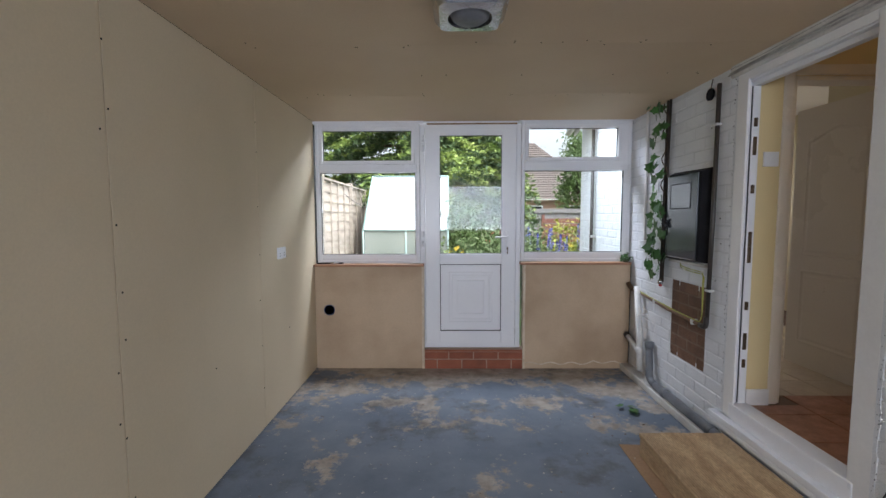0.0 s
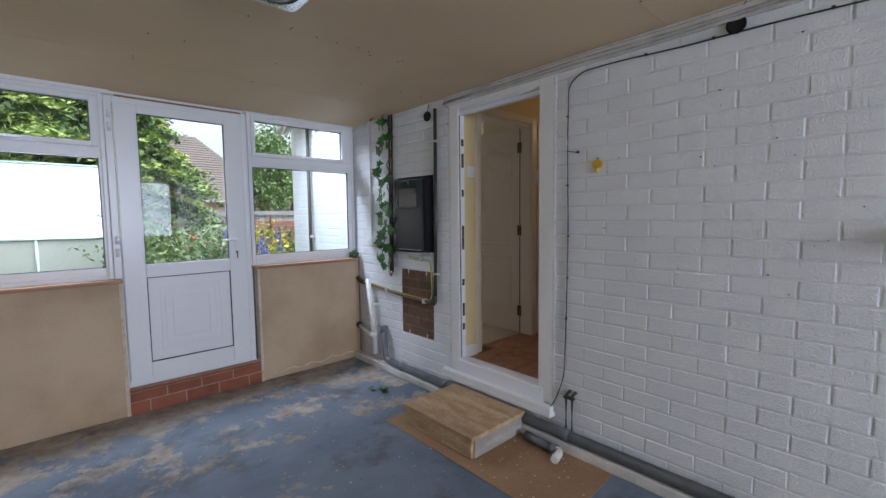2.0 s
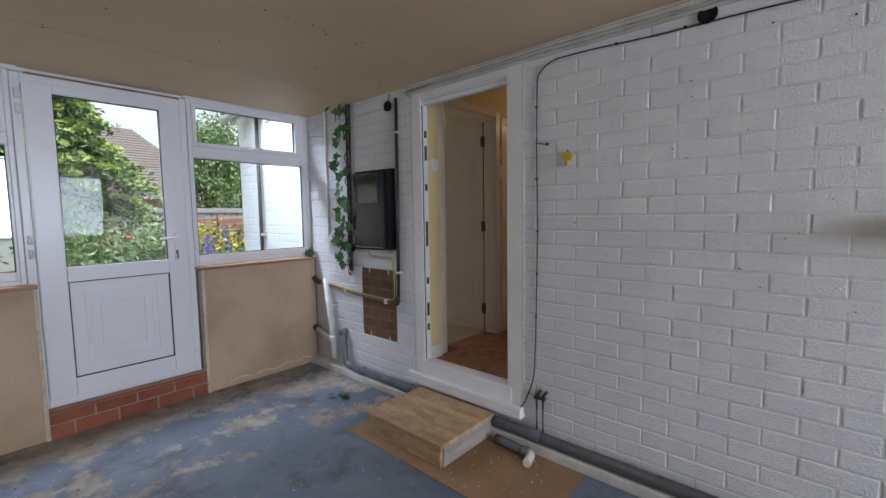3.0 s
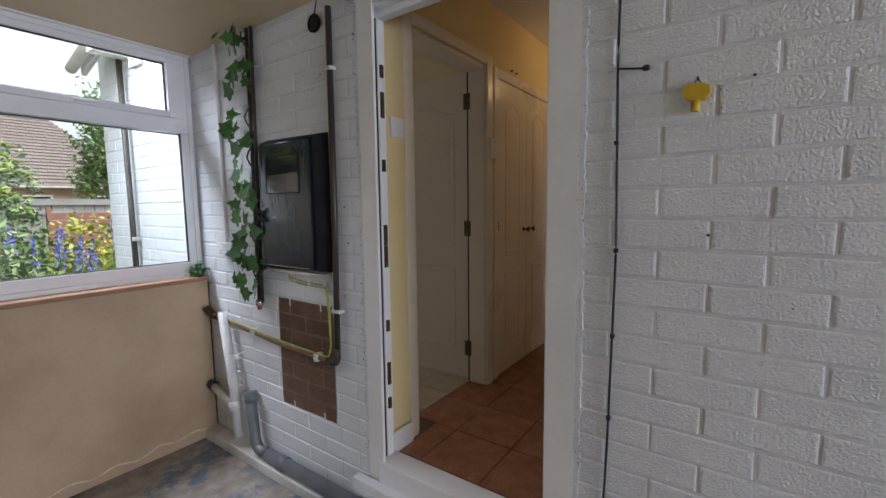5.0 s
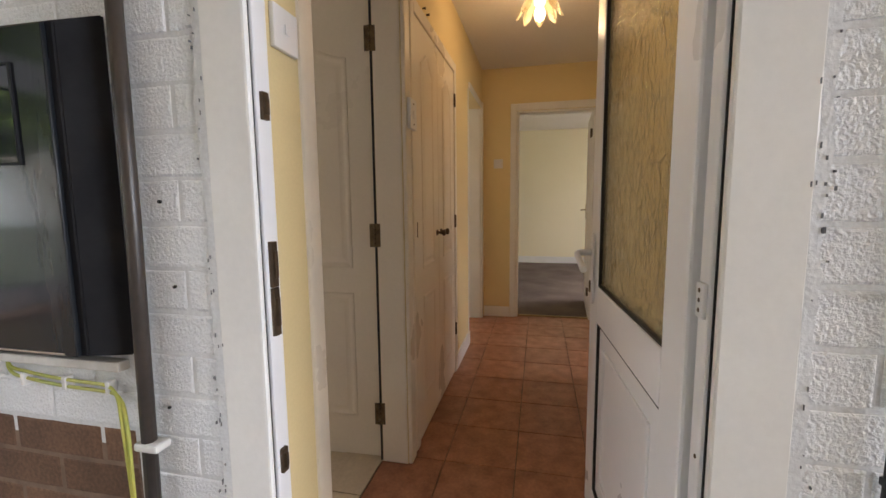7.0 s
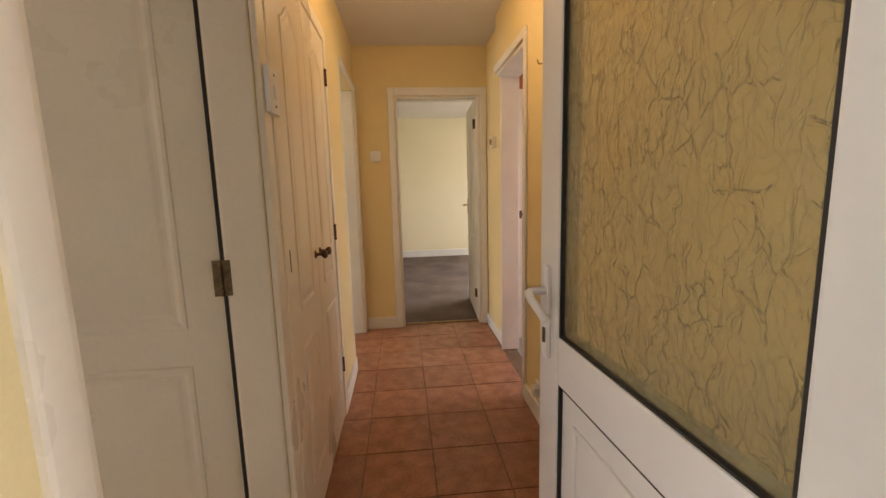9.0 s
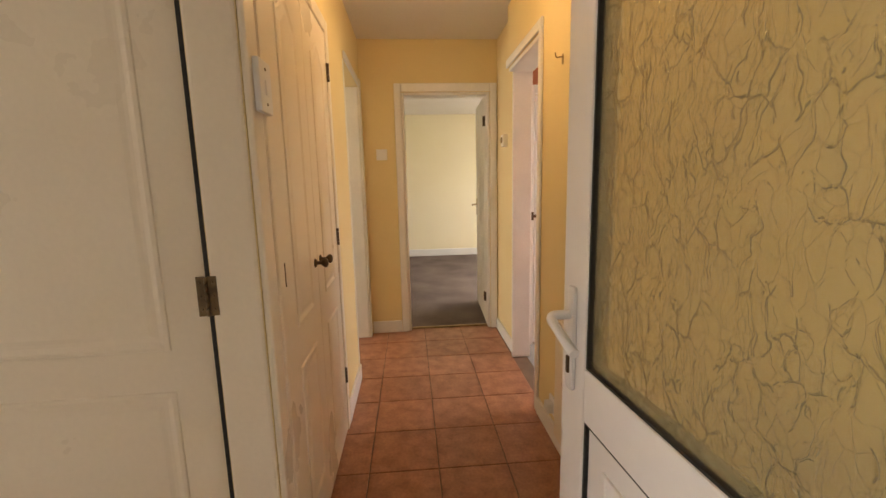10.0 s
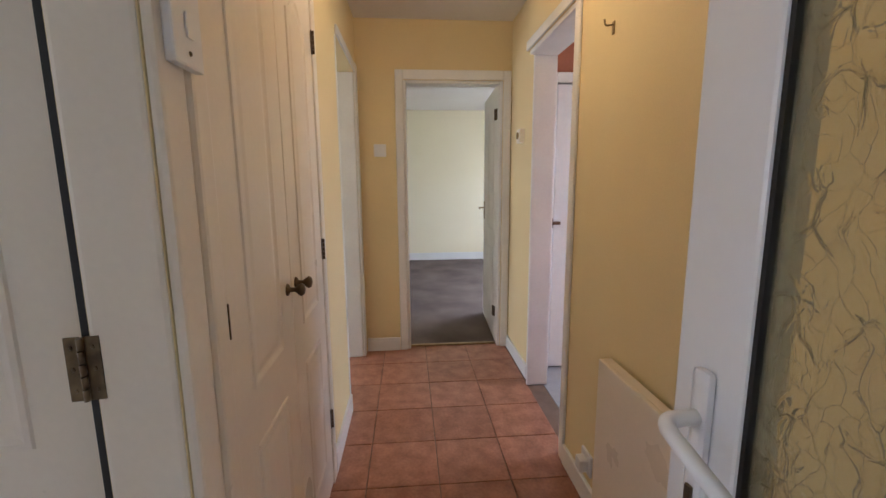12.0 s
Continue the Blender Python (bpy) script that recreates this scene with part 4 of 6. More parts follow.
# leaf: local x from the hinge, +y the face towards the walker
BL = pose(2.135, 2.252, 0.325, 0, 0, 4.0)
LWID, LHT = 0.80, 1.87


def bleaf(bm):
    return turned(bm, BL)


bm = bmesh.new()
G0, G1, GZ0, GZ1 = 0.105, 0.69, 0.82, 1.76
box(bm, 0, G0, -0.06, 0.0, 0, LHT, 0.006)
box(bm, G1, LWID, -0.06, 0.0, 0, LHT, 0.006)
box(bm, G0, G1, -0.06, 0.0, GZ1, LHT, 0.006)
box(bm, G0, G1, -0.06, 0.0, 0.70, GZ0, 0.006)
box(bm, G0, G1, -0.06, 0.0, 0.0, 0.11, 0.006)
part("leaf", bleaf(bm), UPVC, bd)
part("gasket", bleaf(ring(bmesh.new(), G0, G1, GZ0, GZ1, 0.006, -0.05, -0.004, 0)), BLACK_RUBBER, bd)
part("gasket", bleaf(ring(bmesh.new(), G0, G1, 0.11, 0.70, 0.006, -0.05, -0.004, 0)), BLACK_RUBBER, bd)
part("spacer_bar", bleaf(ring(bmesh.new(), G0 + 0.006, G1 - 0.006, GZ0 + 0.006, GZ1 - 0.006, 0.012, -0.036, -0.02, 0)), GREY_PIPE, bd, "dull grey glazing spacer")
pane = part("pane", bleaf(boxes((G0 + 0.004, G1 - 0.004, -0.018, -0.013, GZ0 + 0.004, GZ1 - 0.004))), OBSCURE, bd, "leaf-patterned obscured glass")
pane.visible_shadow = False
bm = boxes((G0 + 0.007, G1 - 0.007, -0.045, -0.012, 0.117, 0.693), bevel=0.003)
ring(bm, G0 + 0.07, G1 - 0.07, 0.18, 0.63, 0.016, -0.02, -0.006, 0.004)
part("lower_panel", bleaf(bm), UPVC, bd)
bm = bmesh.new()
box(bm, 0.728, 0.758, 0.0, 0.011, 0.75, 0.99, 0.009)
tube(bm, bend([(0.745, 0.005, 0.925), (0.745, 0.05, 0.925), (0.735, 0.058, 0.92), (0.625, 0.055, 0.885)], 0.02), 0.0105, 12)
hnd = part("handle", bleaf(bm), UPVC, bd)
part("keyhole", bleaf(boxes((0.737, 0.749, 0.010, 0.016, 0.79, 0.83), bevel=0.003)), BRONZE, hnd, "brass lock cylinder")
part("hinge_keep", boxes((2.084, 2.114, 2.2405, 2.247, 1.245, 1.30), bevel=0.002), UPVC, bd, "white hinge plate with three screws")
for z in (1.257, 1.2725, 1.288):
    part("screw", lathe(bmesh.new(), [(0.004, 0), (0.003, 0.0012)], (2.099, 2.247, z), (0, 1, 0), 8), BRONZE, bd)
for z in (0.86, 1.02, 1.9):
    part("screw", lathe(bmesh.new(), [(0.004, 0), (0.003, 0.0015)], (2.095, 2.2405, z), (0, 1, 0), 8), BRONZE, bd)

# ---- things in the lean-to ----
# ceiling light: square tray with a domed diffuser
cl = thing("ceiling_light", (0.42, 2.27, CEIL_Z), "square chrome-edged ceiling light with a clear domed diffuser", "ceiling light")
part("base_plate", boxes((0.27, 0.57, 2.12, 2.42, CEIL_Z - 0.02, CEIL_Z - 0.001), bevel=0.006), UPVC, cl)
bm = bmesh.new()
rows = []
for s_, z in ((0.155, -0.012), (0.15, -0.045), (0.125, -0.08), (0.09, -0.085), (0.085, -0.06), (0.03, -0.055)):
    loop = []
    for k in range(32):
        a = 2 * math.pi * k / 32
        c, s2 = math.cos(a), math.sin(a)
        p = 0.28 if s_ > 0.1 else 0.9
        loop.append(bm.verts.new((0.42 + s_ * math.copysign(abs(c) ** p, c), 2.27 + s_ * math.copysign(abs(s2) ** p, s2), CEIL_Z + z)))
    rows.append(loop)
for a, c in zip(rows, rows[1:]):
    for k in range(32):
        bm.faces.new((a[k], a[(k + 1) % 32], c[(k + 1) % 32], c[k]))
bm.faces.new(rows[-1])
part("diffuser", bm, CHROME, cl, "moulded glossy reflector")
part("dome", lathe(bmesh.new(), [(0.082, 0), (0.078, 0.02), (0.06, 0.035), (0.02, 0.042)], (0.42, 2.27, CEIL_Z - 0.058), (0, 0, -1), 24), GREY_PIPE, cl, "grey dome")

# timber step of decking boards
st = thing("timber_step", (1.74, 2.64, 0.004), "low timber step of ridged decking boards with a plywood end", "step")


def ridged(x0, x1, y0, y1, z0, z1, along_y=True, pitch=0.0115):
    """A decking board with fine ridges on its top."""
    bm = bmesh.new()
    n = int((x1 - x0) / pitch)
    prof = []
    for k in range(n):
        a = x0 + (x1 - x0) * k / n
        w = (x1 - x0) / n
        prof += [(a, z1 - 0.005), (a + w * 0.3, z1), (a + w * 0.75, z1)]
    prof += [(x1, z1 - 0.005), (x1, z0), (x0, z0)]
    A = [bm.verts.new((x, y0, z)) for x, z in prof]
    B = [bm.verts.new((x, y1, z)) for x, z in prof]
    for k in range(len(prof)):
        j = (k + 1) % len(prof)
        bm.faces.new((A[k], A[j], B[j], B[k]))
    bm.faces.new(A[::-1])
    bm.faces.new(B)
    bmesh.ops.recalc_face_normals(bm, faces=bm.faces)
    return bm


SX0, SX1, SY0, SY1, SZ = 1.48, 1.985, 2.31, 2.965, 0.142
for k in range(4):
    a = SX0 + (SX1 - SX0) * k / 4
    part("decking_board", ridged(a + 0.001, a + (SX1 - SX0) / 4 - 0.001, SY0, SY1 + random.uniform(-0.004, 0.006), SZ - 0.026, SZ), DECKING, st)
fr = ridged(0, SZ - 0.034, SY0 + 0.012, SY1 - 0.01, 0, 0.024, pitch=0.012)
part("front_board", turned(fr, Matrix.Translation((SX0 + 0.028, 0, 0.006)) @ pose(0, 0, 0, 0, -90, 0)), DECKING, st, "ridged front board")
part("end_board", boxes((SX0 + 0.03, SX1, SY0 + 0.004, SY0 + 0.022, 0.006, SZ - 0.027), bevel=0.002), PLY_GREY, st, "grey weathered plywood end")
part("end_board", boxes((SX0 + 0.03, SX1, SY1 - 0.022, SY1 - 0.004, 0.006, SZ - 0.027), bevel=0.002), PLY_GREY, st, "grey weathered plywood end")
part("back_board", boxes((SX1 - 0.02, SX1, SY0 + 0.023, SY1 - 0.023, 0.006, SZ - 0.027), bevel=0.002), PLY_GREY, st)

# hardboard sheet under it
hb = thing("hardboard_sheet", (1.7, 2.4, 0), "brown hardboard sheet with paint splashes on the floor", "board")
bm = bmesh.new()
q = [(1.41, 3.08), (1.40, 1.665), (2.0, 1.70), (1.955, 3.05)]
lo = [bm.verts.new((x, y, 0.0005)) for x, y in q]
hi = [bm.verts.new((x, y, 0.0042)) for x, y in q]
bm.faces.new(lo)
bm.faces.new(hi[::-1])
for k in range(4):
    bm.faces.new((lo[k], lo[(k + 1) % 4], hi[(k + 1) % 4], hi[k]))
bmesh.ops.recalc_face_normals(bm, faces=bm.faces)
part("sheet", bm, HARDBOARD, hb)
bm = bmesh.new()
rng = random.Random(5)
for k in range(70):
    x, y = rng.uniform(1.43, 1.9), rng.choice((rng.uniform(1.7, 2.3), rng.uniform(1.7, 2.95)))
    if x > 1.46 and y > 2.3:
        continue
    r = rng.uniform(0.002, 0.008)
    vs = [bm.verts.new((x + r * rng.uniform(0.5, 1.4) * math.cos(a), y + r * rng.uniform(0.5, 1.4) * math.sin(a), 0.0046)) for a in (0, 1, 2, 3, 4, 5)]
    bm.faces.new(vs)
part("paint_splashes", bm, PAINT_SPECK, hb, "pale paint flecks")["kind"] = "stuff"

# ledge and grey waste pipe along the wall foot
setting("trim_ledge", boxes((1.95, WALL_X + 0.006, REAR_Y, END_Y - 0.002, 0.0, 0.062), bevel=0.01), FASCIA, "chipped pale cement ledge at the wall foot", "trim")
gp = thing("waste_pipe", (1.985, 2.5, 0.06), "grey plastic waste pipe running along the wall foot", "pipe")
part("pipe_run", tube(bmesh.new(), [(1.985, REAR_Y, 0.095), (1.985, 3.79, 0.095)], 0.033, 16), GREY_PIPE, gp)
part("pipe_rise", tube(bmesh.new(), bend([(1.985, 3.79, 0.095), (1.985, 3.9, 0.105), (2.0, 3.955, 0.40)], 0.07), 0.029, 14), GREY_PIPE, gp)
for y in (3.62, 3.05, 1.98):
    part("coupling", lathe(bmesh.new(), [(0.033, 0), (0.038, 0.004), (0.038, 0.05), (0.033, 0.054)], (1.985, y, 0.095), (0, 1, 0), 16), GREY_PIPE, gp)
part("socket", lathe(bmesh.new(), [(0.029, 0), (0.035, 0.004), (0.035, 0.055), (0.028, 0.058)], (1.998, 3.945, 0.35), (0.05, 0.18, 1), 16), GREY_PIPE, gp)

lp = thing("loose_pipe_offcut", (1.93, 2.1, 0.0), "grey plastic pipe offcut with an elbow on the hardboard", "pipe offcut")
part("straight", tube(bmesh.new(), [(1.905, 2.24, 0.035), (1.89, 2.03, 0.035)], 0.027, 14), GREY_PIPE, lp)
part("collar", lathe(bmesh.new(), [(0.026, 0), (0.032, 0.003), (0.032, 0.04), (0.026, 0.043)], (1.89, 2.045, 0.037), (-0.05, -1, 0), 14), GREY_PIPE, lp)
part("elbow", tube(bmesh.new(), bend([(1.89, 2.02, 0.036), (1.885, 1.985, 0.036), (1.80, 1.965, 0.03)], 0.03), 0.024, 12), WHITE_PIPE, lp, "grubby white elbow")

cp2 = thing("capped_pipes", (2.02, 2.0, 0.06), "pair of short rusty capped pipes against the wall", "pipe")
for y in (1.985, 2.025):
    part("stub", tube(bmesh.new(), bend([(2.018, y, 0.06), (2.018, y, 0.335), (2.035, y - 0.02, 0.36)], 0.02), 0.009, 10), DARK_PIPE, cp2)
part("clip", boxes((2.005, 2.03, 1.97, 2.04, 0.31, 0.325), bevel=0.003), DARK_PIPE, cp2)

# white overflow pipe in the corner
ov = thing("white_waste_pipe", (1.98, 4.15, 0.15), "white plastic waste pipe leaning in the corner", "pipe")
part("upright", tube(bmesh.new(), [(1.975, 4.06, 0.12), (1.985, 4.10, 0.4), (1.99, 4.185, 0.835)], 0.027, 14), WHITE_PIPE, ov)
part("boss", lathe(bmesh.new(), [(0.027, 0), (0.035, 0.003), (0.035, 0.05), (0.028, 0.053)], (1.978, 4.085, 0.27), (0.02, 0.14, 1), 14), WHITE_PIPE, ov)
part("cross_pipe", tube(bmesh.new(), [(1.985, 4.08, 0.265), (2.0, 4.40, 0.345)], 0.022, 12), WHITE_PIPE, ov)
part("cap", lathe(bmesh.new(), [(0.024, 0), (0.03, 0.003), (0.03, 0.04), (0.0225, 0.043)], (1.998, 4.36, 0.335), (0.05, 1, 0.22), 12), DARK_PIPE, ov, "dark end fitting")
part("bracket", boxes((1.94, 2.03, 4.045, 4.055, 0.60, 0.612), bevel=0.003), WHITE_PIPE, ov)

# copper gas pipe with black upright
cg = thing("wall_pipe", (2.01, 3.2, 0.7), "dark painted pipe down the wall turning into a dull copper run", "pipe")
part("upright", tube(bmesh.new(), [(2.02, 3.205, 2.27), (2.019, 3.21, 1.4), (2.016, 3.222, 0.74)], 0.0135, 12), DARK_PIPE, cg)
part("elbow", tube(bmesh.new(), bend([(2.012, 3.222, 0.79), (2.012, 3.224, 0.715), (2.012, 3.29, 0.72)], 0.04), 0.0155, 12), DARK_PIPE, cg)
part("copper_run", tube(bmesh.new(), [(2.012, 3.28, 0.722), (2.014, 3.7, 0.735), (2.015, 4.34, 0.79)], 0.0125, 12), COPPER, cg, "dull copper pipe")
part("end_fitting", tube(bmesh.new(), bend([(2.015, 4.30, 0.785), (2.015, 4.37, 0.79), (2.0, 4.40, 0.83)], 0.02), 0.022, 10), BRONZE, cg)
for y, z in ((3.36, 0.724), (3.90, 0.755)):
    part("pipe_clip", boxes((1.993, 2.036, y - 0.014, y + 0.014, z - 0.02, z + 0.02), bevel=0.008), WHITE_PIPE, cg)
for z in (2.02, 0.965):
    part("pipe_clip", boxes((2.0, 2.036, 3.185, 3.238, z - 0.008, z + 0.008), bevel=0.005), WHITE_PIPE, cg)

ew = thing("earth_cable", (2.02, 3.3, 1.0), "green and yellow earth cables clipped along the pipe", "cable")
for k, dz in enumerate((0, 0.014)):
    part("wire", tube(bmesh.new(), bend([(2.03, 3.58, 1.14), (2.026, 3.58, 1.075 + dz), (2.024, 3.45, 1.062 + dz), (2.022, 3.28 + 0.01 * k, 1.06 + dz), (2.0, 3.245 + 0.012 * k, 1.0),
                                         (1.996, 3.242, 0.80), (1.996, 3.26, 0.745), (1.998, 3.6, 0.752 + dz * 0.3), (2.0, 4.2, 0.795)], 0.05), 0.0035, 6), CABLE_EARTH, ew)
for y in (3.53, 3.42, 3.31):
    part("cable_clip", boxes((2.018, 2.036, y - 0.005, y + 0.005, 1.056, 1.082), bevel=0.002), WHITE_PIPE, ew)

# black wall cabinet
cb = thing("black_wall_cabinet", (2.02, 3.5, 1.13), "glossy black wall cabinet with a framed door", "cabinet")
bm = bmesh.new()
back = [bm.verts.new((2.038, y, z)) for y, z in ((3.252, 1.135), (3.722, 1.122), (3.722, 1.772), (3.252, 1.765))]
front = [bm.verts.new((1.988, y, z)) for y, z in ((3.305, 1.146), (3.712, 1.134), (3.712, 1.748), (3.305, 1.742))]
bm.faces.new(front)
bm.faces.new(back[::-1])
for k in range(4):
    bm.faces.new((back[k], back[(k + 1) % 4], front[(k + 1) % 4], front[k]))
bmesh.ops.recalc_face_normals(bm, faces=bm.faces)
bmesh.ops.bevel(bm, geom=list(bm.edges), offset=0.003, segments=2, affect="EDGES")
part("carcass", bm, BLACK_FRAME, cb, "matt black box with sloping sides")
dr = part("door", boxes((1.978, 1.9875, 3.318, 3.706, 1.146, 1.738), bevel=0.003), BLACK_PAINT, cb, "shiny black painted door")
part("window_inset", boxes((1.9755, 1.9777, 3.40, 3.645, 1.505, 1.672), bevel=0.0006), BLACK_GLOSS, dr, "glossy glazed inset reflecting the window")
part("inset_edge", boxes((1.974, 1.9777, 3.394, 3.399, 1.50, 1.677), (1.974, 1.9777, 3.646, 3.651, 1.50, 1.677), (1.974, 1.9777, 3.399, 3.646, 1.673, 1.677),
                         (1.974, 1.9777, 3.399, 3.646, 1.50, 1.504)), BLACK_FRAME, dr)
part("bottom_edge", boxes((1.976, 1.9778, 3.345, 3.70, 1.149, 1.153)), CHROME, dr)
solid("cabinet_shelf_trim", boxes((2.012, 2.038, 3.27, 3.72, 1.106, 1.126), bevel=0.004), FASCIA, "white painted batten below the black cabinet", "batten")

# vents and small round openings
for y, z, n in ((3.31, 2.232, 0), (1.215, 2.245, 1)):
    v = thing("pipe_hole", (2.02, y, z), "round black pipe end in the painted wall", "vent")
    part("rim", lathe(bmesh.new(), [(0.037, 0), (0.039, 0.012), (0.031, 0.014), (0.029, 0.003)], (2.036, y, z), (-1, 0, 0), 20), BLACK_FRAME, v)
    part("bore", lathe(bmesh.new(), [(0.029, 0), (0.029, 0.004)], (2.034, y, z), (-1, 0, 0), 20), DARK_HOLE, v)
    part("stay", tube(bmesh.new(), [(2.025, y - 0.01, z + 0.035), (2.02, y - 0.035, z + 0.085)], 0.004, 6), DARK_PIPE, v)

# surface conduit and socket
cd = thing("conduit", (2.03, 4.165, 1.24), "white surface conduit running down the brickwork", "conduit")
part("channel", boxes((2.02, 2.036, 4.155, 4.18, 1.24, CEIL_Z - 0.002), bevel=0.003), WHITE_TRIM, cd)
so = thing("wall_socket", (2.02, 4.12, 1.17), "white double wall socket on the brickwork", "socket")
part("back_box", boxes((2.005, 2.036, 4.065, 4.205, 1.165, 1.238), bevel=0.004), UPVC, so)
part("face_plate", boxes((1.997, 2.005, 4.063, 4.207, 1.163, 1.24), bevel=0.003), UPVC, so)
for y in (4.10, 4.17):
    part("rocker", boxes((1.993, 1.997, y - 0.007, y + 0.007, 1.208, 1.226), bevel=0.0015), UPVC, so)
    part("pin_slots", boxes((1.9962, 1.997, y - 0.003, y + 0.003, 1.19, 1.2), (1.9962, 1.997, y - 0.013, y - 0.007, 1.175, 1.181), (1.9962, 1.997, y + 0.007, y + 0.013, 1.175, 1.181)), DARK_HOLE, so)
s2 = thing("wall_socket", (LEFT_X, 3.63, 1.14), "white double socket on the plasterboard wall", "socket")
part("face_plate", boxes((LEFT_X + 0.0005, LEFT_X + 0.012, 3.555, 3.70, 1.14, 1.226), bevel=0.003), UPVC, s2)
for y in (3.59, 3.665):
    part("rocker", boxes((LEFT_X + 0.012, LEFT_X + 0.016, y - 0.007, y + 0.007, 1.196, 1.214), bevel=0.0015), UPVC, s2)
    part("pin_slots", boxes((LEFT_X + 0.012, LEFT_X + 0.0128, y - 0.012, y - 0.006, 1.16, 1.166), (LEFT_X + 0.012, LEFT_X + 0.0128, y + 0.006, y + 0.012, 1.16, 1.166),
                            (LEFT_X + 0.012, LEFT_X + 0.0128, y - 0.003, y + 0.003, 1.175, 1.185)), DARK_HOLE, s2)

# cables
bc = thing("black_aerial_cable", (2.03, 2.03, 0.3), "black aerial cable clipped to the white brick wall", "cable")
run = [(2.03, -2.0, 2.30), (2.03, 0.3, 2.20), (2.03, 0.74, 2.195), (2.03, 1.05, 2.21), (2.03, 1.4, 2.215), (2.03, 1.75, 2.235), (2.03, 1.95, 2.235), (2.03, 2.035, 2.18), (2.03, 2.04, 1.85), (2.03, 2.03, 1.3),
       (2.03, 2.04, 0.7), (2.03, 2.05, 0.42), (2.025, 2.11, 0.26), (2.01, 2.15, 0.2), (1.99, 2.17, 0.16)]
part("wire", tube(bmesh.new(), bend(run, 0.08), 0.0036, 8), CABLE_BLACK, bc)
for y, z in ((2.04, 2.0), (2.037, 1.6), (2.03, 1.3), (2.033, 1.05), (2.038, 0.8), (1.6, 2.228), (1.3, 2.216), (0.9, 2.205)):
    part("cable_clip", boxes((2.022, 2.036, y - 0.006, y + 0.006, z - 0.006, z + 0.006), bevel=0.002), CABLE_BLACK, bc)
part("tail", tube(bmesh.new(), bend([(2.03, 2.04, 1.80), (2.024, 2.01, 1.793), (2.02, 1.972, 1.786)], 0.02), 0.003, 6), CABLE_BLACK, bc)
part("tail_end", lathe(bmesh.new(), [(0.005, 0), (0.008, 0.004), (0.008, 0.014), (0.004, 0.017)], (2.02, 1.975, 1.786), (0, -1, 0), 10), CABLE_BLACK, bc)
for k in range(3):
    wob = random.Random(k)
    pts = [(2.022 - 0.008 * k, -4.1 + 7.2 * i / 26, CEIL_Z - 0.016 - 0.02 * k + wob.uniform(-0.006, 0.006)) for i in range(27)]
    solid("ceiling_cable", tube(bmesh.new(), pts, 0.0045, 6), CABLE_BLACK if k == 0 else CABLE_WHITE,
          "slack black cable along the ceiling edge" if k == 0 else "paint-spattered cable along the ceiling edge", "cable", "ceiling edge cables")
setting("trim_ceiling_edge", boxes((2.018, WALL_X + 0.005, REAR_Y, 3.10, CEIL_Z - 0.07, CEIL_Z - 0.001), bevel=0.006), FASCIA, "ragged painted batten at the ceiling edge", "trim")

# yellow meter key hung on a nail
mk = thing("meter_key", (2.03, 1.85, 1.66), "yellow plastic meter key hanging on a nail in the brickwork", "key")


def plate(bm, outline_yz, x0, x1):
    """A flat plate of the given outline, between two depths."""
    a = [bm.verts.new((x0, y, z)) for y, z in outline_yz]
    b = [bm.verts.new((x1, y, z)) for y, z in outline_yz]
    bm.faces.new(a)
    bm.faces.new(b[::-1])
    for i in range(len(a)):
        j = (i + 1) % len(a)
        bm.faces.new((a[i], b[i], b[j], a[j]))
    bmesh.ops.recalc_face_normals(bm, faces=bm.faces)
    bmesh.ops.bevel(bm, geom=list(bm.edges), offset=0.0012, segments=1, affect="EDGES")
    return bm


KY, KZ = 1.85, 1.70
half = [(0.0, 0.027), (0.012, 0.031), (0.029, 0.024), (0.031, 0.006), (0.021, -0.010), (0.013, -0.012)]
part("grip", plate(bmesh.new(), [(KY + y, KZ + z) for y, z in half] + [(KY - y, KZ + z - 0.004) for y, z in half[:0:-1]], 2.022, 2.033), STAR_YELLOW, mk)
part("shank", lathe(bmesh.new(), [(0.0105, 0), (0.0105, 0.026), (0.009, 0.028)], (2.0265, KY, KZ - 0.0125), (0, 0.05, -1), 14), STAR_YELLOW, mk)
part("nail", tube(bmesh.new(), [(2.037, KY - 0.002, KZ + 0.037), (2.016, KY - 0.002, KZ + 0.04)], 0.0025, 6), BRONZE, mk)
part("string", tube(bmesh.new(), [(2.026, KY + 0.004, KZ + 0.028), (2.022, KY - 0.002, KZ + 0.044), (2.026, KY - 0.008, KZ + 0.028)], 0.0014, 5), BRONZE, mk)

# black outdoor lamp on the brick wall
bl = thing("wall_lamp", (2.0, 0.49, 1.3), "small black bulkhead lamp on the white brick wall", "wall lamp")
part("back_plate", boxes((2.02, 2.036, 0.41, 0.56, 1.275, 1.39), bevel=0.006), BLACK_FRAME, bl)
part("head", boxes((1.93, 2.02, 0.43, 0.545, 1.30, 1.38), bevel=0.015), BLACK_FRAME, bl)
part("knuckle", lathe(bmesh.new(), [(0.015, 0), (0.017, 0.01), (0.017, 0.04), (0.012, 0.05)], (1.99, 0.49, 1.30), (0, 0, -1), 12), BLACK_FRAME, bl)

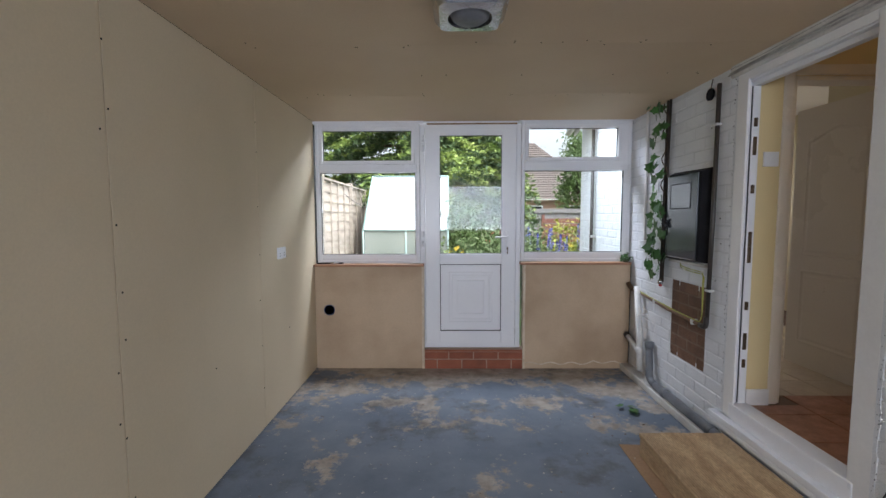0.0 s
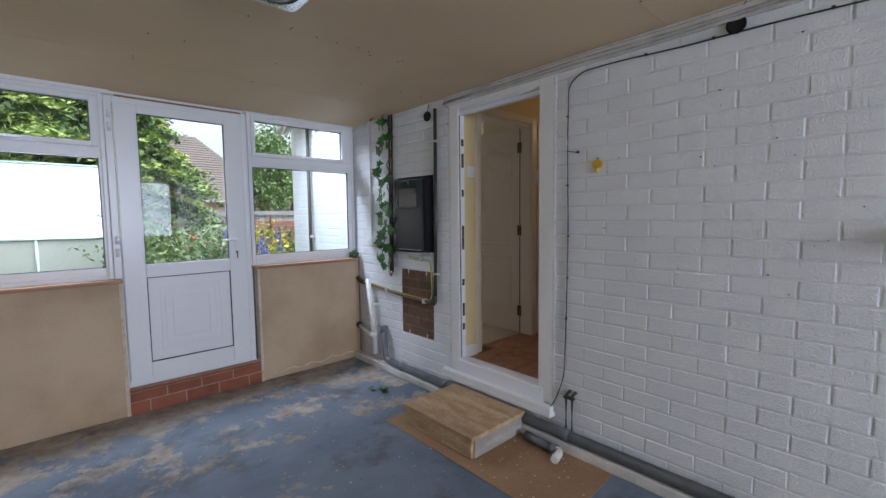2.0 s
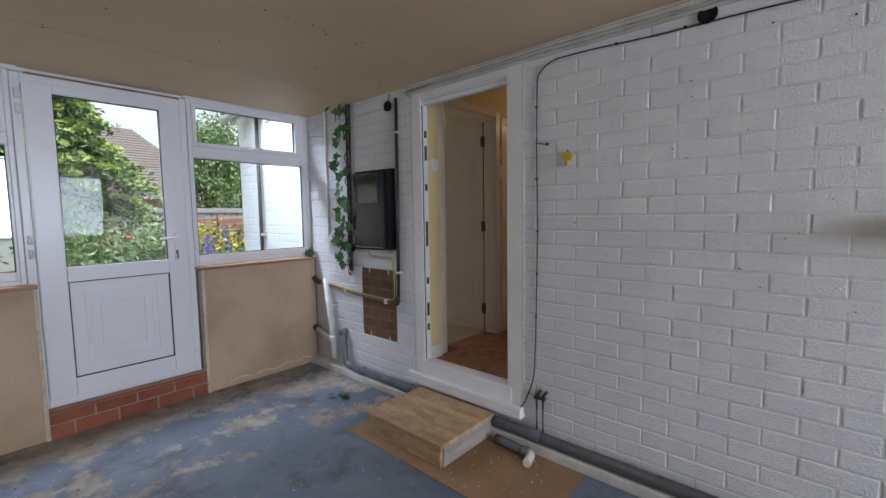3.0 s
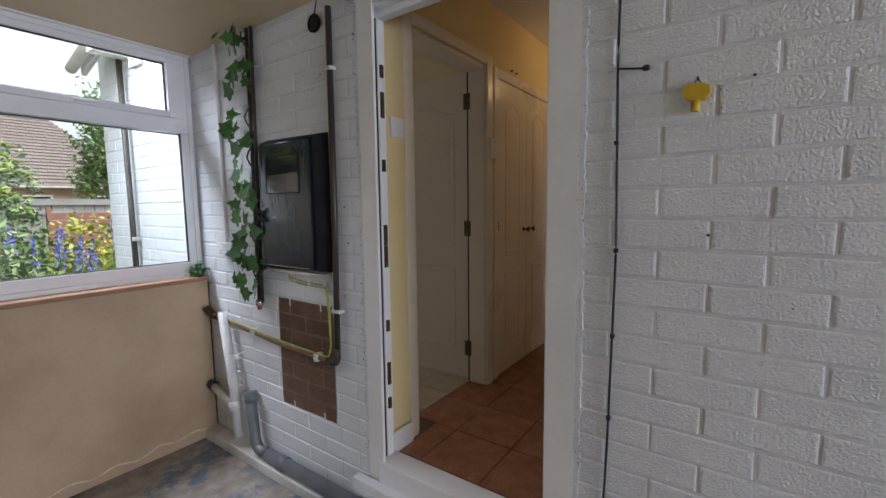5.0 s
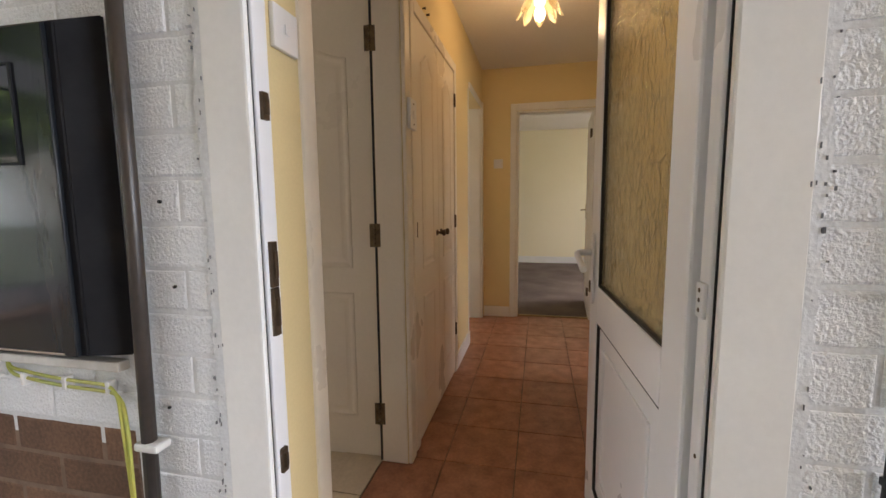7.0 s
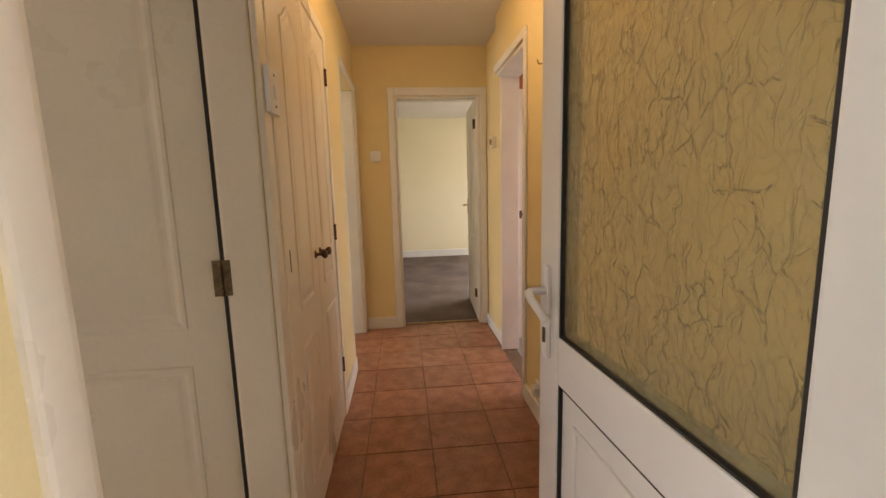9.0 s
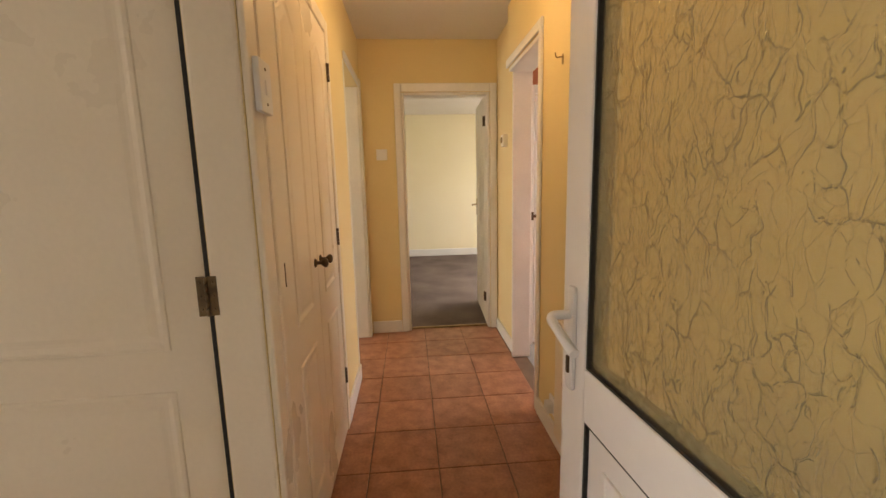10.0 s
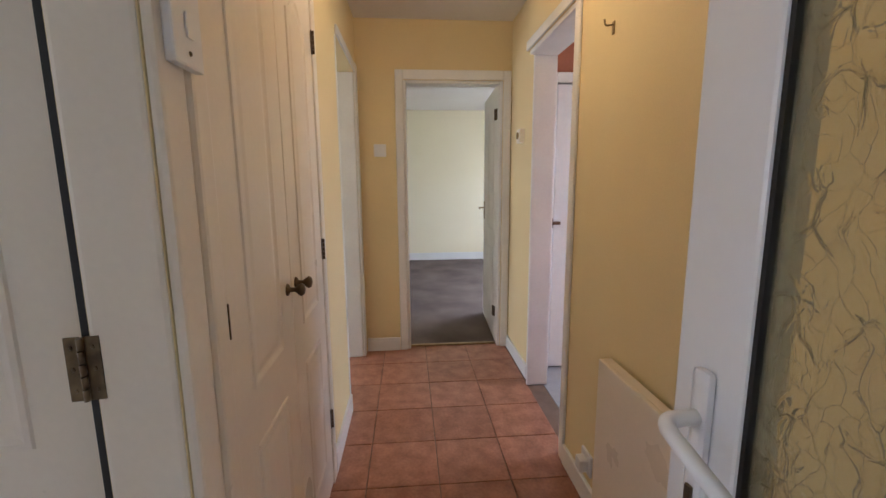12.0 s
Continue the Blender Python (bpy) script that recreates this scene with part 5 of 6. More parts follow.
# nails and plugs in the brickwork
nail = lathe(bmesh.new(), [(0.0035, 0), (0.0035, 0.004), (0.002, 0.006)], (0, 0, 0), (-1, 0, 0), 8)
nail_mesh = mesh_of("nail", nail, DARK_HOLE)
rng = random.Random(11)
for k in range(26):
    ob = tagged(new("nail", nail_mesh), "dark nail or plug in the painted brickwork", "nail", "nails in the brickwork")
    y = rng.choice((rng.uniform(0.6, 2.0), rng.uniform(3.13, 3.3), rng.uniform(0.6, 2.0)))
    ob.matrix_basis = pose(WALL_X - 0.002, y, rng.uniform(1.0, 2.15)) @ Matrix.Scale(rng.uniform(0.6, 1.1), 4)

# things on the window boards
pn = thing("blind_wand", (-0.75, 4.41, 1.01), "dark pen-like tool lying on the window board", "tool")
part("shaft", tube(bmesh.new(), [(-0.90, 4.41, 1.017), (-0.66, 4.425, 1.017)], 0.008, 10), BLACK_FRAME, pn)
part("grip", tube(bmesh.new(), [(-0.78, 4.418, 1.018), (-0.70, 4.423, 1.018)], 0.0105, 10), CHROME, pn)
pot = thing("small_plant", (1.97, 4.41, 1.026), "small green artificial sprig on the window board", "plant")
rng2 = np.random.default_rng(3)
cc = np.array((1.975, 4.415, 1.06)) + rng2.normal(size=(120, 3)) * (0.022, 0.018, 0.018)
leaf_cloud("foliage", cc, 0.014, IVY_LEAF, pot, 4)
part("foot", lathe(bmesh.new(), [(0.02, 0), (0.022, 0.012), (0.018, 0.016)], (1.975, 4.415, 1.0245), (0, 0, 1), 12), IVY_STEM, pot)


# ---- ivy garland ----
def ivy_leaf(seed):
    """A five-lobed leaf about 1 long, folded at the midrib; base at the origin, tip along +y."""
    r = random.Random(seed)
    half = [(0.0, 0.0), (0.16, -0.10), (0.40, -0.02), (0.30, 0.20), (0.56, 0.42), (0.27, 0.52), (0.16, 0.72), (0.0, 1.0)]
    half = [(x * r.uniform(0.9, 1.1), y * r.uniform(0.95, 1.05)) for x, y in half]
    half[0], half[-1] = (0.0, 0.0), (0.0, half[-1][1])
    bm = bmesh.new()
    mid = [bm.verts.new((0, y, -0.05 * y * y)) for y in (0, 0.25, 0.5, 0.75, half[-1][1])]
    for sgn in (1, -1):
        edge = [bm.verts.new((sgn * x, y, 0.22 * abs(x) - 0.3 * max(0, x - 0.3) - 0.05 * y * y)) for x, y in half[1:-1]]
        seq = [(mid[0], edge[0], edge[1]), (mid[0], edge[1], edge[2], mid[1]), (mid[1], edge[2], edge[3], mid[2]), (mid[2], edge[3], edge[4]), (mid[2], edge[4], edge[5], mid[3]), (mid[3], edge[5], mid[4])]
        for f in seq:
            bm.faces.new(f if sgn > 0 else f[::-1])
    for f in bm.faces:
        f.smooth = True
    return mesh_of("leaf", bm, IVY_LEAF)


LEAVES = [ivy_leaf(k) for k in range(5)]
iv = thing("ivy_garland", (2.02, 3.8, 0.92), "artificial ivy garland wound on two dark pipes", "garland")
for y, dy in ((3.785, 0.03), (3.825, 0.02)):
    part("pipe", tube(bmesh.new(), [(2.02, y, CEIL_Z - 0.003), (2.02, y + dy * 0.5, 1.6), (2.02, y + dy, 0.93)], 0.0095, 8), DARK_PIPE, iv)
stem = [(2.0 - 0.018 * math.sin(k * 1.1), 3.81 + 0.028 * math.cos(k * 1.1) + 0.0, 2.31 - 1.38 * k / 40) for k in range(41)]
part("stem", tube(bmesh.new(), stem, 0.0045, 6), IVY_STEM, iv)
part("tip_cap", lathe(bmesh.new(), [(0.016, 0), (0.02, 0.01), (0.02, 0.03), (0.014, 0.036)], (2.012, 3.83, 0.945), (0, 0, -1), 12), CHROME, iv)
part("red_cap", lathe(bmesh.new(), [(0.012, 0), (0.013, 0.012), (0.008, 0.018)], (2.012, 3.83, 0.91), (0, 0, -1), 12), RED_PLASTIC, iv)
rng = random.Random(21)
CLUSTERS = [(3.90, 2.30, 3), (3.86, 2.24, 4), (3.79, 2.12, 4), (3.80, 2.02, 3), (3.94, 1.88, 3), (3.90, 1.80, 4), (3.80, 1.72, 3), (3.86, 1.63, 3), (3.79, 1.54, 4), (3.84, 1.45, 5), (3.82, 1.36, 5), (3.79, 1.27, 3),
            (3.89, 1.21, 4), (3.82, 1.16, 5), (3.74, 1.12, 4), (3.84, 1.05, 5), (3.84, 0.98, 3)]
for cy, cz, n in CLUSTERS:
    for k in range(n):
        ob = new("leaf", rng.choice(LEAVES))
        s_ = rng.uniform(0.06, 0.105)
        y, z = cy + rng.uniform(-0.045, 0.085), cz + rng.uniform(-0.04, 0.03)
        # leaf plane faces the room, tip mostly down and outwards
        ob.matrix_basis = (Matrix.Translation((rng.uniform(1.925, 1.99), y, z)) @ pose(0, 0, 0, rng.uniform(-35, 35), rng.uniform(-105, -60), rng.uniform(-20, 20))
                           @ pose(0, 0, 0, 0, 0, rng.uniform(-200, 20)) @ Matrix.Scale(s_, 4))
        put_under(ob, iv)
for cy, cz in ((3.91, 1.40), (3.70, 1.40)):
    for k in range(11):
        bm = bmesh.new()
        c = Vector((1.965 + rng.uniform(-0.015, 0.015), cy + rng.uniform(-0.022, 0.022), cz + rng.uniform(-0.03, 0.03)))
        bmesh.ops.create_icosphere(bm, subdivisions=1, radius=0.009, matrix=Matrix.Translation(c))
        part("berry", bm, BERRY, iv)
fl = thing("fallen_ivy", (1.66, 3.55, 0.0), "fallen green ivy leaves on the floor", "leaves")
for k in range(7):
    ob = new("leaf", rng.choice(LEAVES))
    ob.matrix_basis = pose(1.66 + rng.uniform(-0.05, 0.05), 3.55 + rng.uniform(-0.05, 0.05), 0.012 + 0.003 * k, rng.uniform(-12, 12), rng.uniform(-12, 12), rng.uniform(0, 360)) @ Matrix.Scale(rng.uniform(0.05, 0.075), 4)
    put_under(ob, fl)

# chipped paint and dark flecks where casing meets brickwork
bm = bmesh.new()
rng = random.Random(14)
for k in range(170):
    y = rng.choice((2.128, 3.070)) + rng.gauss(0, 0.007)
    z = rng.uniform(0.3, 2.28)
    h, w = rng.uniform(0.0006, 0.0042), rng.uniform(0.0004, 0.001)
    box(bm, 2.0352, 2.0398, y - w, y + w, z - h, z + h)
solid("paint_chips", bm, GREY_PIPE, "dark chips in the paint beside the door casing", "paint chips", "", "stuff")

# ragged render between the door boards and the brickwork
for y0, sgn in ((2.139, -1), (3.058, 1)):
    rr = random.Random(int(y0 * 100))
    bm = bmesh.new()
    n = 150
    inner, outer, deep = [], [], []
    for k in range(n + 1):
        z = 0.24 + 2.03 * k / n
        w = 0.014 + 0.007 * noise.noise((y0, z * 9, 0)) + rr.uniform(-0.003, 0.003)
        inner.append(bm.verts.new((2.0362 + 0.0012 * noise.noise((y0, z * 22, 3)), y0 - sgn * 0.004, z)))
        outer.append(bm.verts.new((2.0375 + 0.0014 * noise.noise((y0, z * 31, 7)), y0 + sgn * w, z)))
        deep.append(bm.verts.new((2.044, y0 + sgn * (w + 0.003), z)))
    for k in range(n):
        bm.faces.new((inner[k], outer[k], outer[k + 1], inner[k + 1]))
        bm.faces.new((outer[k], deep[k], deep[k + 1], outer[k + 1]))
    bmesh.ops.recalc_face_normals(bm, faces=bm.faces)
    part("ragged_render", bm, MORTAR_PAINT, wall_house, "ragged painted render beside the door")

# crumbs of grit on the painted floor
bm = bmesh.new()
rng = random.Random(8)
for k in range(110):
    r = rng.uniform(0.002, 0.007)
    bmesh.ops.create_icosphere(bm, subdivisions=1, radius=r, matrix=Matrix.Translation((rng.uniform(-0.9, 1.9), rng.uniform(1.0, 4.38), r * 0.35)) @ Matrix.Diagonal((rng.uniform(0.6, 1.6), 1, 0.5, 1)))
solid("grit", bm, BROWN_MORTAR, "scattered dark grit and crumbs on the floor", "grit", "", "stuff")

# ---- things in the hall ----
pl = thing("pendant_light", (3.9, 2.5, HALL_TOP), "glass flower-petal ceiling light with a lit bulb", "ceiling light")
part("ceiling_rose", lathe(bmesh.new(), [(0.055, 0), (0.05, 0.012), (0.02, 0.022)], (3.9, 2.5, HALL_TOP), (0, 0, -1), 20), BRASS, pl)
part("stem", tube(bmesh.new(), [(3.9, 2.5, HALL_TOP - 0.018), (3.9, 2.5, HALL_TOP - 0.07)], 0.01, 10), BRASS, pl)
part("gallery", lathe(bmesh.new(), [(0.02, 0), (0.045, 0.01), (0.04, 0.02), (0.015, 0.026)], (3.9, 2.5, HALL_TOP - 0.065), (0, 0, -1), 18), BRASS, pl)
part("bulb", lathe(bmesh.new(), [(0.012, 0), (0.014, 0.03), (0.028, 0.06), (0.03, 0.08), (0.022, 0.1), (0.006, 0.112)], (3.9, 2.5, HALL_TOP - 0.115), (0, 0, -1), 16), BULB, pl, "glowing warm bulb")
PETAL = material("frosted_petal_glass", (0.85, 0.76, 0.58), (0.8, 0.7, 0.5), 0.3, 20, 60, 0.1)
PETAL.node_tree.nodes["Principled BSDF"].inputs["Transmission Weight"].default_value = 0.75
for k in range(8):
    bm = bmesh.new()
    rows = []
    for z, r, w in ((0, 0.035, 0.012), (-0.03, 0.075, 0.03), (-0.07, 0.10, 0.036), (-0.11, 0.115, 0.028), (-0.135, 0.13, 0.008)):
        rows.append([bm.verts.new((r - abs(u) * 0.012, u * w, z)) for u in (-1, -0.5, 0, 0.5, 1)])
    for a, c in zip(rows, rows[1:]):
        for i in range(4):
            f = bm.faces.new((a[i], a[i + 1], c[i + 1], c[i]))
            f.smooth = True
    bmesh.ops.solidify(bm, geom=bm.faces, thickness=0.003)
    ob = part("petal", turned(bm, Matrix.Translation((3.9, 2.5, HALL_TOP - 0.075)) @ pose(0, 0, 0, 0, 0, 45 * k)), PETAL, pl)
    ob.visible_shadow = False
lamp = new("pendant_glow", bpy.data.lights.new("pendant_glow", "POINT"))
lamp.data.energy, lamp.data.color, lamp.data.shadow_soft_size = 1.35, (1.0, 0.66, 0.34), 0.04
lamp.matrix_world = Matrix.Translation((3.9, 2.5, HALL_TOP - 0.27))

rd = thing("radiator", (3.35, 2.05, 0.42), "white panel radiator on the hall wall", "radiator")
bm = bmesh.new()
box(bm, 2.92, 3.68, 2.045, 2.06, 0.43, 0.97, 0.006)
part("panel", bm, GLOSS, rd)
part("top_grille", boxes((2.92, 3.68, 2.016, 2.044, 0.962, 0.968)), GLOSS, rd)
part("end_cap", boxes((3.672, 3.68, 2.02, 2.044, 0.43, 0.961)), GLOSS, rd)
part("bracket", boxes((3.1, 3.13, 2.001, 2.044, 0.5, 0.9)), GLOSS, rd)
part("bracket", boxes((3.55, 3.58, 2.001, 2.044, 0.5, 0.9)), GLOSS, rd)
so2 = thing("hall_socket", (3.86, 2.0, 0.43), "white wall socket above the skirting", "socket")
part("face_plate", boxes((3.80, 3.885, 2.001, 2.012, 0.43, 0.515), bevel=0.003), UPVC, so2)
part("plug", boxes((3.815, 3.865, 2.012, 2.045, 0.445, 0.495), bevel=0.006), UPVC, so2)
sw = thing("light_switch", (3.09, HALL_L - 0.02, 1.72), "white switch unit with screw holes on the pier", "switch")
part("face_plate", boxes((3.035, 3.118, HALL_L - 0.034, HALL_L - 0.0185, 1.715, 1.835), bevel=0.004), UPVC, sw)
part("rocker", boxes((3.067, 3.086, HALL_L - 0.038, HALL_L - 0.034, 1.755, 1.79), bevel=0.002), UPVC, sw)
for z in (1.735, 1.815):
    part("screw", lathe(bmesh.new(), [(0.004, 0), (0.003, 0.0015)], (3.0765, HALL_L - 0.034, z), (0, -1, 0), 8), BRONZE, sw)
sw2 = thing("light_switch", (HALL_END, 2.865, 1.73), "white switch plate beside the lounge door", "switch")
part("face_plate", boxes((HALL_END - 0.011, HALL_END - 0.0005, 2.825, 2.91, 1.725, 1.81), bevel=0.003), UPVC, sw2)
for y in (2.85, 2.885):
    part("rocker", boxes((HALL_END - 0.015, HALL_END - 0.011, y - 0.007, y + 0.007, 1.757, 1.777), bevel=0.0015), UPVC, sw2)
th = thing("thermostat", (5.12, HALL_R - 0.05, 1.8), "small cream room thermostat", "thermostat")
part("body", boxes((5.08, 5.16, HALL_R - 0.0595, HALL_R - 0.025, 1.79, 1.875), bevel=0.005), GLOSS, th)
part("dial", lathe(bmesh.new(), [(0.022, 0), (0.02, 0.008), (0.004, 0.009)], (5.12, HALL_R - 0.025, 1.835), (0, 1, 0), 16), BRASS, th)
hk = thing("coat_hook", (3.82, HALL_R, 2.04), "small brass hook on the hall wall", "hook")
part("plate", boxes((3.812, 3.828, HALL_R + 0.0005, HALL_R + 0.004, 2.02, 2.06), bevel=0.0015), BRASS, hk)
part("hook", tube(bmesh.new(), bend([(3.82, HALL_R + 0.003, 2.05), (3.82, HALL_R + 0.03, 2.045), (3.82, HALL_R + 0.034, 2.065)], 0.01), 0.003, 8), BRASS, hk)
sw3 = thing("door_bell_box", (2.2, 3.0, 1.75), "white switch plate on the yellow door reveal", "switch")
part("face_plate", boxes((2.17, 2.255, 3.0, 3.0115, 1.735, 1.82), bevel=0.003), UPVC, sw3)
part("rocker", boxes((2.205, 2.22, 2.996, 3.0, 1.768, 1.788), bevel=0.0015), UPVC, sw3)

# ---- the garden ----
# lapped panel fence
GAPY = [4.75, 6.55, 8.35, 10.15, 11.95]
for k, (y0, y1) in enumerate(zip(GAPY, GAPY[1:])):
    mat = FENCE_WOOD if k < 3 else FENCE_YELLOW
    f = thing("fence_panel", (-1.5, y0, 0), "weathered lapped timber fence panel", "fence", "garden fence")
    for i in range(13):
        z = 0.05 + i * 0.148
        bm = bmesh.new()
        n = 10
        lo, hi, lo2, hi2 = [], [], [], []
        for j in range(n + 1):
            y = y0 + 0.06 + (y1 - y0 - 0.12) * j / n
            wv = 0.012 * noise.noise((y * 1.7, i * 3.1, k))
            lo.append(bm.verts.new((-1.492, y, z + wv)))
            hi.append(bm.verts.new((-1.508, y, z + 0.165)))
            lo2.append(bm.verts.new((-1.502, y, z + wv)))
            hi2.append(bm.verts.new((-1.514, y, z + 0.165)))
        for j in range(n):
            bm.faces.new((lo[j], lo[j + 1], hi[j + 1], hi[j]))
            bm.faces.new((lo2[j], hi2[j], hi2[j + 1], lo2[j + 1]))
            bm.faces.new((lo[j], lo2[j], lo2[j + 1], lo[j + 1]))
        part("slat", bm, mat, f)
    for i in range(5):
        y = y0 + 0.06 + (y1 - y0 - 0.17) * i / 4
        part("batten", boxes((-1.492, -1.47, y, y + 0.045, 0.03, 2.0), bevel=0.003), mat, f)
    part("capping", boxes((-1.525, -1.462, y0 + 0.05, y1 - 0.05, 2.0, 2.03), bevel=0.004), mat, f)
    part("post", boxes((-1.54, -1.45, y0 - 0.045, y0 + 0.045, -0.02, 2.07), bevel=0.005), mat, f)

# greenhouse
gh = thing("greenhouse", (-0.4, 8.5, 0), "small greenhouse with opal roof panels and pale green frame", "greenhouse")
X0, X1, Y0, Y1, ZE, ZR = -1.19, 0.32, 8.0, 9.05, 1.21, 2.24
bm = bmesh.new()


def slab(bm, a, b_, c, d, t):
    a, b_, c, d = (Vector(p) for p in (a, b_, c, d))
    n = (b_ - a).cross(d - a).normalized() * t
    A = [bm.verts.new(p) for p in (a, b_, c, d)]
    B = [bm.verts.new(p - n) for p in (a, b_, c, d)]
    bm.faces.new(A)
    bm.faces.new(B[::-1])
    for k in range(4):
        bm.faces.new((A[k], B[k], B[(k + 1) % 4], A[(k + 1) % 4]))
    return bm


part("roof_panel", slab(bmesh.new(), (X0 + 0.02, Y0, ZE + 0.02), (X1 - 0.02, Y0, ZE + 0.02), (X1 - 0.02, Y1, ZR), (X0 + 0.02, Y1, ZR), 0.012), GH_PANEL, gh)
part("roof_panel", slab(bmesh.new(), (X1 - 0.02, Y1 + 1.05, ZE + 0.02), (X0 + 0.02, Y1 + 1.05, ZE + 0.02), (X0 + 0.02, Y1 + 0.004, ZR), (X1 - 0.02, Y1 + 0.004, ZR), 0.012), GH_PANEL, gh)
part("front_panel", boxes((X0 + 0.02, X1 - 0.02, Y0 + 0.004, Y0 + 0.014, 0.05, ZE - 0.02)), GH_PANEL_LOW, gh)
for x in (X0, X1):
    bm = bmesh.new()
    q = [(x, Y0, 0.05), (x, Y1 + 1.05, 0.05), (x, Y1 + 1.05, ZE), (x, Y1, ZR), (x, Y0, ZE)]
    A = [bm.verts.new(p) for p in q]
    B = [bm.verts.new((p[0] + (0.012 if x < 0 else -0.012), p[1], p[2])) for p in q]
    bm.faces.new(A)
    bm.faces.new(B[::-1])
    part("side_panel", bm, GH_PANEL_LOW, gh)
for a, b_ in (((X0, Y0 - 0.01, 0), (X0, Y0 - 0.01, ZE)), ((X1, Y0 - 0.01, 0), (X1, Y0 - 0.01, ZE)), ((X0, Y0 - 0.01, ZE), (X1, Y0 - 0.01, ZE)), ((X0, Y0 - 0.01, ZE), (X0, Y1, ZR + 0.02)),
              ((X1, Y0 - 0.01, ZE), (X1, Y1, ZR + 0.02)), ((X0, Y1, ZR + 0.02), (X1, Y1, ZR + 0.02)), ((X0, Y0 - 0.01, 0.04), (X1, Y0 - 0.01, 0.04)), ((-0.43, Y0 - 0.004, 0.05), (-0.43, Y0 - 0.004, ZE))):
    part("frame_bar", tube(bmesh.new(), [a, b_], 0.016, 6), GH_FRAME, gh)
lead = [(-1.45, 7.7, 1.85)] + [(-1.45 + 2.3 * k / 14, 7.75, 1.80 - 1.1 * (k / 14) * (1 - k / 14) * 1.15 - 0.12 * k / 14) for k in range(1, 15)]
solid("washing_line", tube(bmesh.new(), lead, 0.006, 6), GREY_PIPE, "slack grey washing line across the garden", "washing line")


def spray_tree(name, at, h, reach, z0, seed, label, mats, n_limbs=60, leaf=0.05):
    """A conifer: tapered trunk, drooping limbs, fans of small sprays along each limb."""
    rng = np.random.default_rng(seed)
    t = thing(name, at, label, "tree")
    x, y, z = at
    part("trunk", tube(bmesh.new(), [(x, y, z - 0.05), (x + 0.03, y, z + h * 0.4), (x, y + 0.05, z + h * 0.9)], [0.2, 0.13, 0.03], 10), BARK, t)
    lm = bmesh.new()
    tips, inner = [], []
    for k in range(n_limbs):
        f = (k + 0.5) / n_limbs
        zz = z0 + (h - z0) * f
        a = k * 2.4 + rng.uniform(-0.3, 0.3)
        ln = reach * (1 - f * 0.75) * rng.uniform(0.75, 1.15)
        pts = []
        for j in range(7):
            s_ = j / 6
            pts.append((x + math.cos(a) * ln * s_, y + math.sin(a) * ln * s_, z + zz + 0.16 * ln * s_ - 0.42 * ln * s_ * s_))
        tube(lm, pts, [0.035 * (1 - 0.85 * j / 6) for j in range(7)], 5, cap=False)
        for j in range(2, 7):
            p = Vector(pts[j])
            for side in (-1, 1, 0):
                sl = ln * 0.30 * (1.1 - abs(j - 4) * 0.15) * rng.uniform(0.6, 1.2)
                b = a + side * rng.uniform(0.5, 1.0)
                for i in range(int(26 * sl / 0.4) + 6):
                    u = rng.uniform(0, 1)
                    q = p + Vector((math.cos(b) * sl * u, math.sin(b) * sl * u, -0.35 * sl * u * u)) + Vector(rng.normal(size=3) * (0.05, 0.05, 0.02)) * (1 + ln * 0.25)
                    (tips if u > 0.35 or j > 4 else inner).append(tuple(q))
                    # darker leaf under each spray, its shade put into the colour
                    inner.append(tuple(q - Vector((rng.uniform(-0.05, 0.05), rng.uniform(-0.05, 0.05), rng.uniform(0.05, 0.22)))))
    part("limbs", lm, BARK, t)
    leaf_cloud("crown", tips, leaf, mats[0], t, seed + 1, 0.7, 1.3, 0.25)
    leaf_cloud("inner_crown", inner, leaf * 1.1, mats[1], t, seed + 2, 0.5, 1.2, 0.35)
    return t


spray_tree("conifer", (-0.7, 13.0, 0), 7.6, 3.0, 2.7, 31, "large yellow-green conifer with drooping sprays", (CONIFER, CONIFER_SHADE), 84, 0.05)
spray_tree("conifer", (0.9, 13.4, 0), 5.2, 1.75, 1.9, 32, "dark spreading conifer behind the greenhouse", (CONIFER, CONIFER_SHADE), 60, 0.05)
spray_tree("conifer", (-4.6, 13.0, 0), 6.4, 2.6, 1.2, 35, "dark conifer behind the fence", (CONIFER, CONIFER_SHADE), 50, 0.065)


def bush(name, at, rx, ry, rz, n, size, mat, seed, label, category="shrub", long=1.0, stems=7):
    """A shrub: branching stems and a crown of leaves gathered in clumps."""
    rng = np.random.default_rng(seed)
    t = thing(name, at, label, category)
    st_ = bmesh.new()
    clumps = []
    for k in range(stems * 4):
        u = rng.normal(size=3)
        u /= np.linalg.norm(u)
        r = rng.uniform(0.45, 1.0)
        clumps.append((at[0] + u[0] * rx * r, at[1] + u[1] * ry * r, at[2] + rz * (1.0 + u[2] * r * 0.95)))
    for k in range(stems):
        c = clumps[k]
        tube(st_, [(at[0] + rng.uniform(-0.1, 0.1) * rx, at[1], at[2] - 0.02), ((at[0] + c[0]) / 2, (at[1] + c[1]) / 2, at[2] + (c[2] - at[2]) * 0.6), c], [0.02, 0.013, 0.004], 5)
    part("stems", st_, BARK, t)
    c = np.array(clumps)[rng.integers(0, len(clumps), n)]
    pts = c + rng.normal(size=(n, 3)) * np.array((rx, ry, rz)) * 0.26
    pts[:, 2] = np.maximum(pts[:, 2], at[2] + 0.03)
    leaf_cloud("crown", pts, size, mat, t, seed + 1, 0.2, long)
    return t


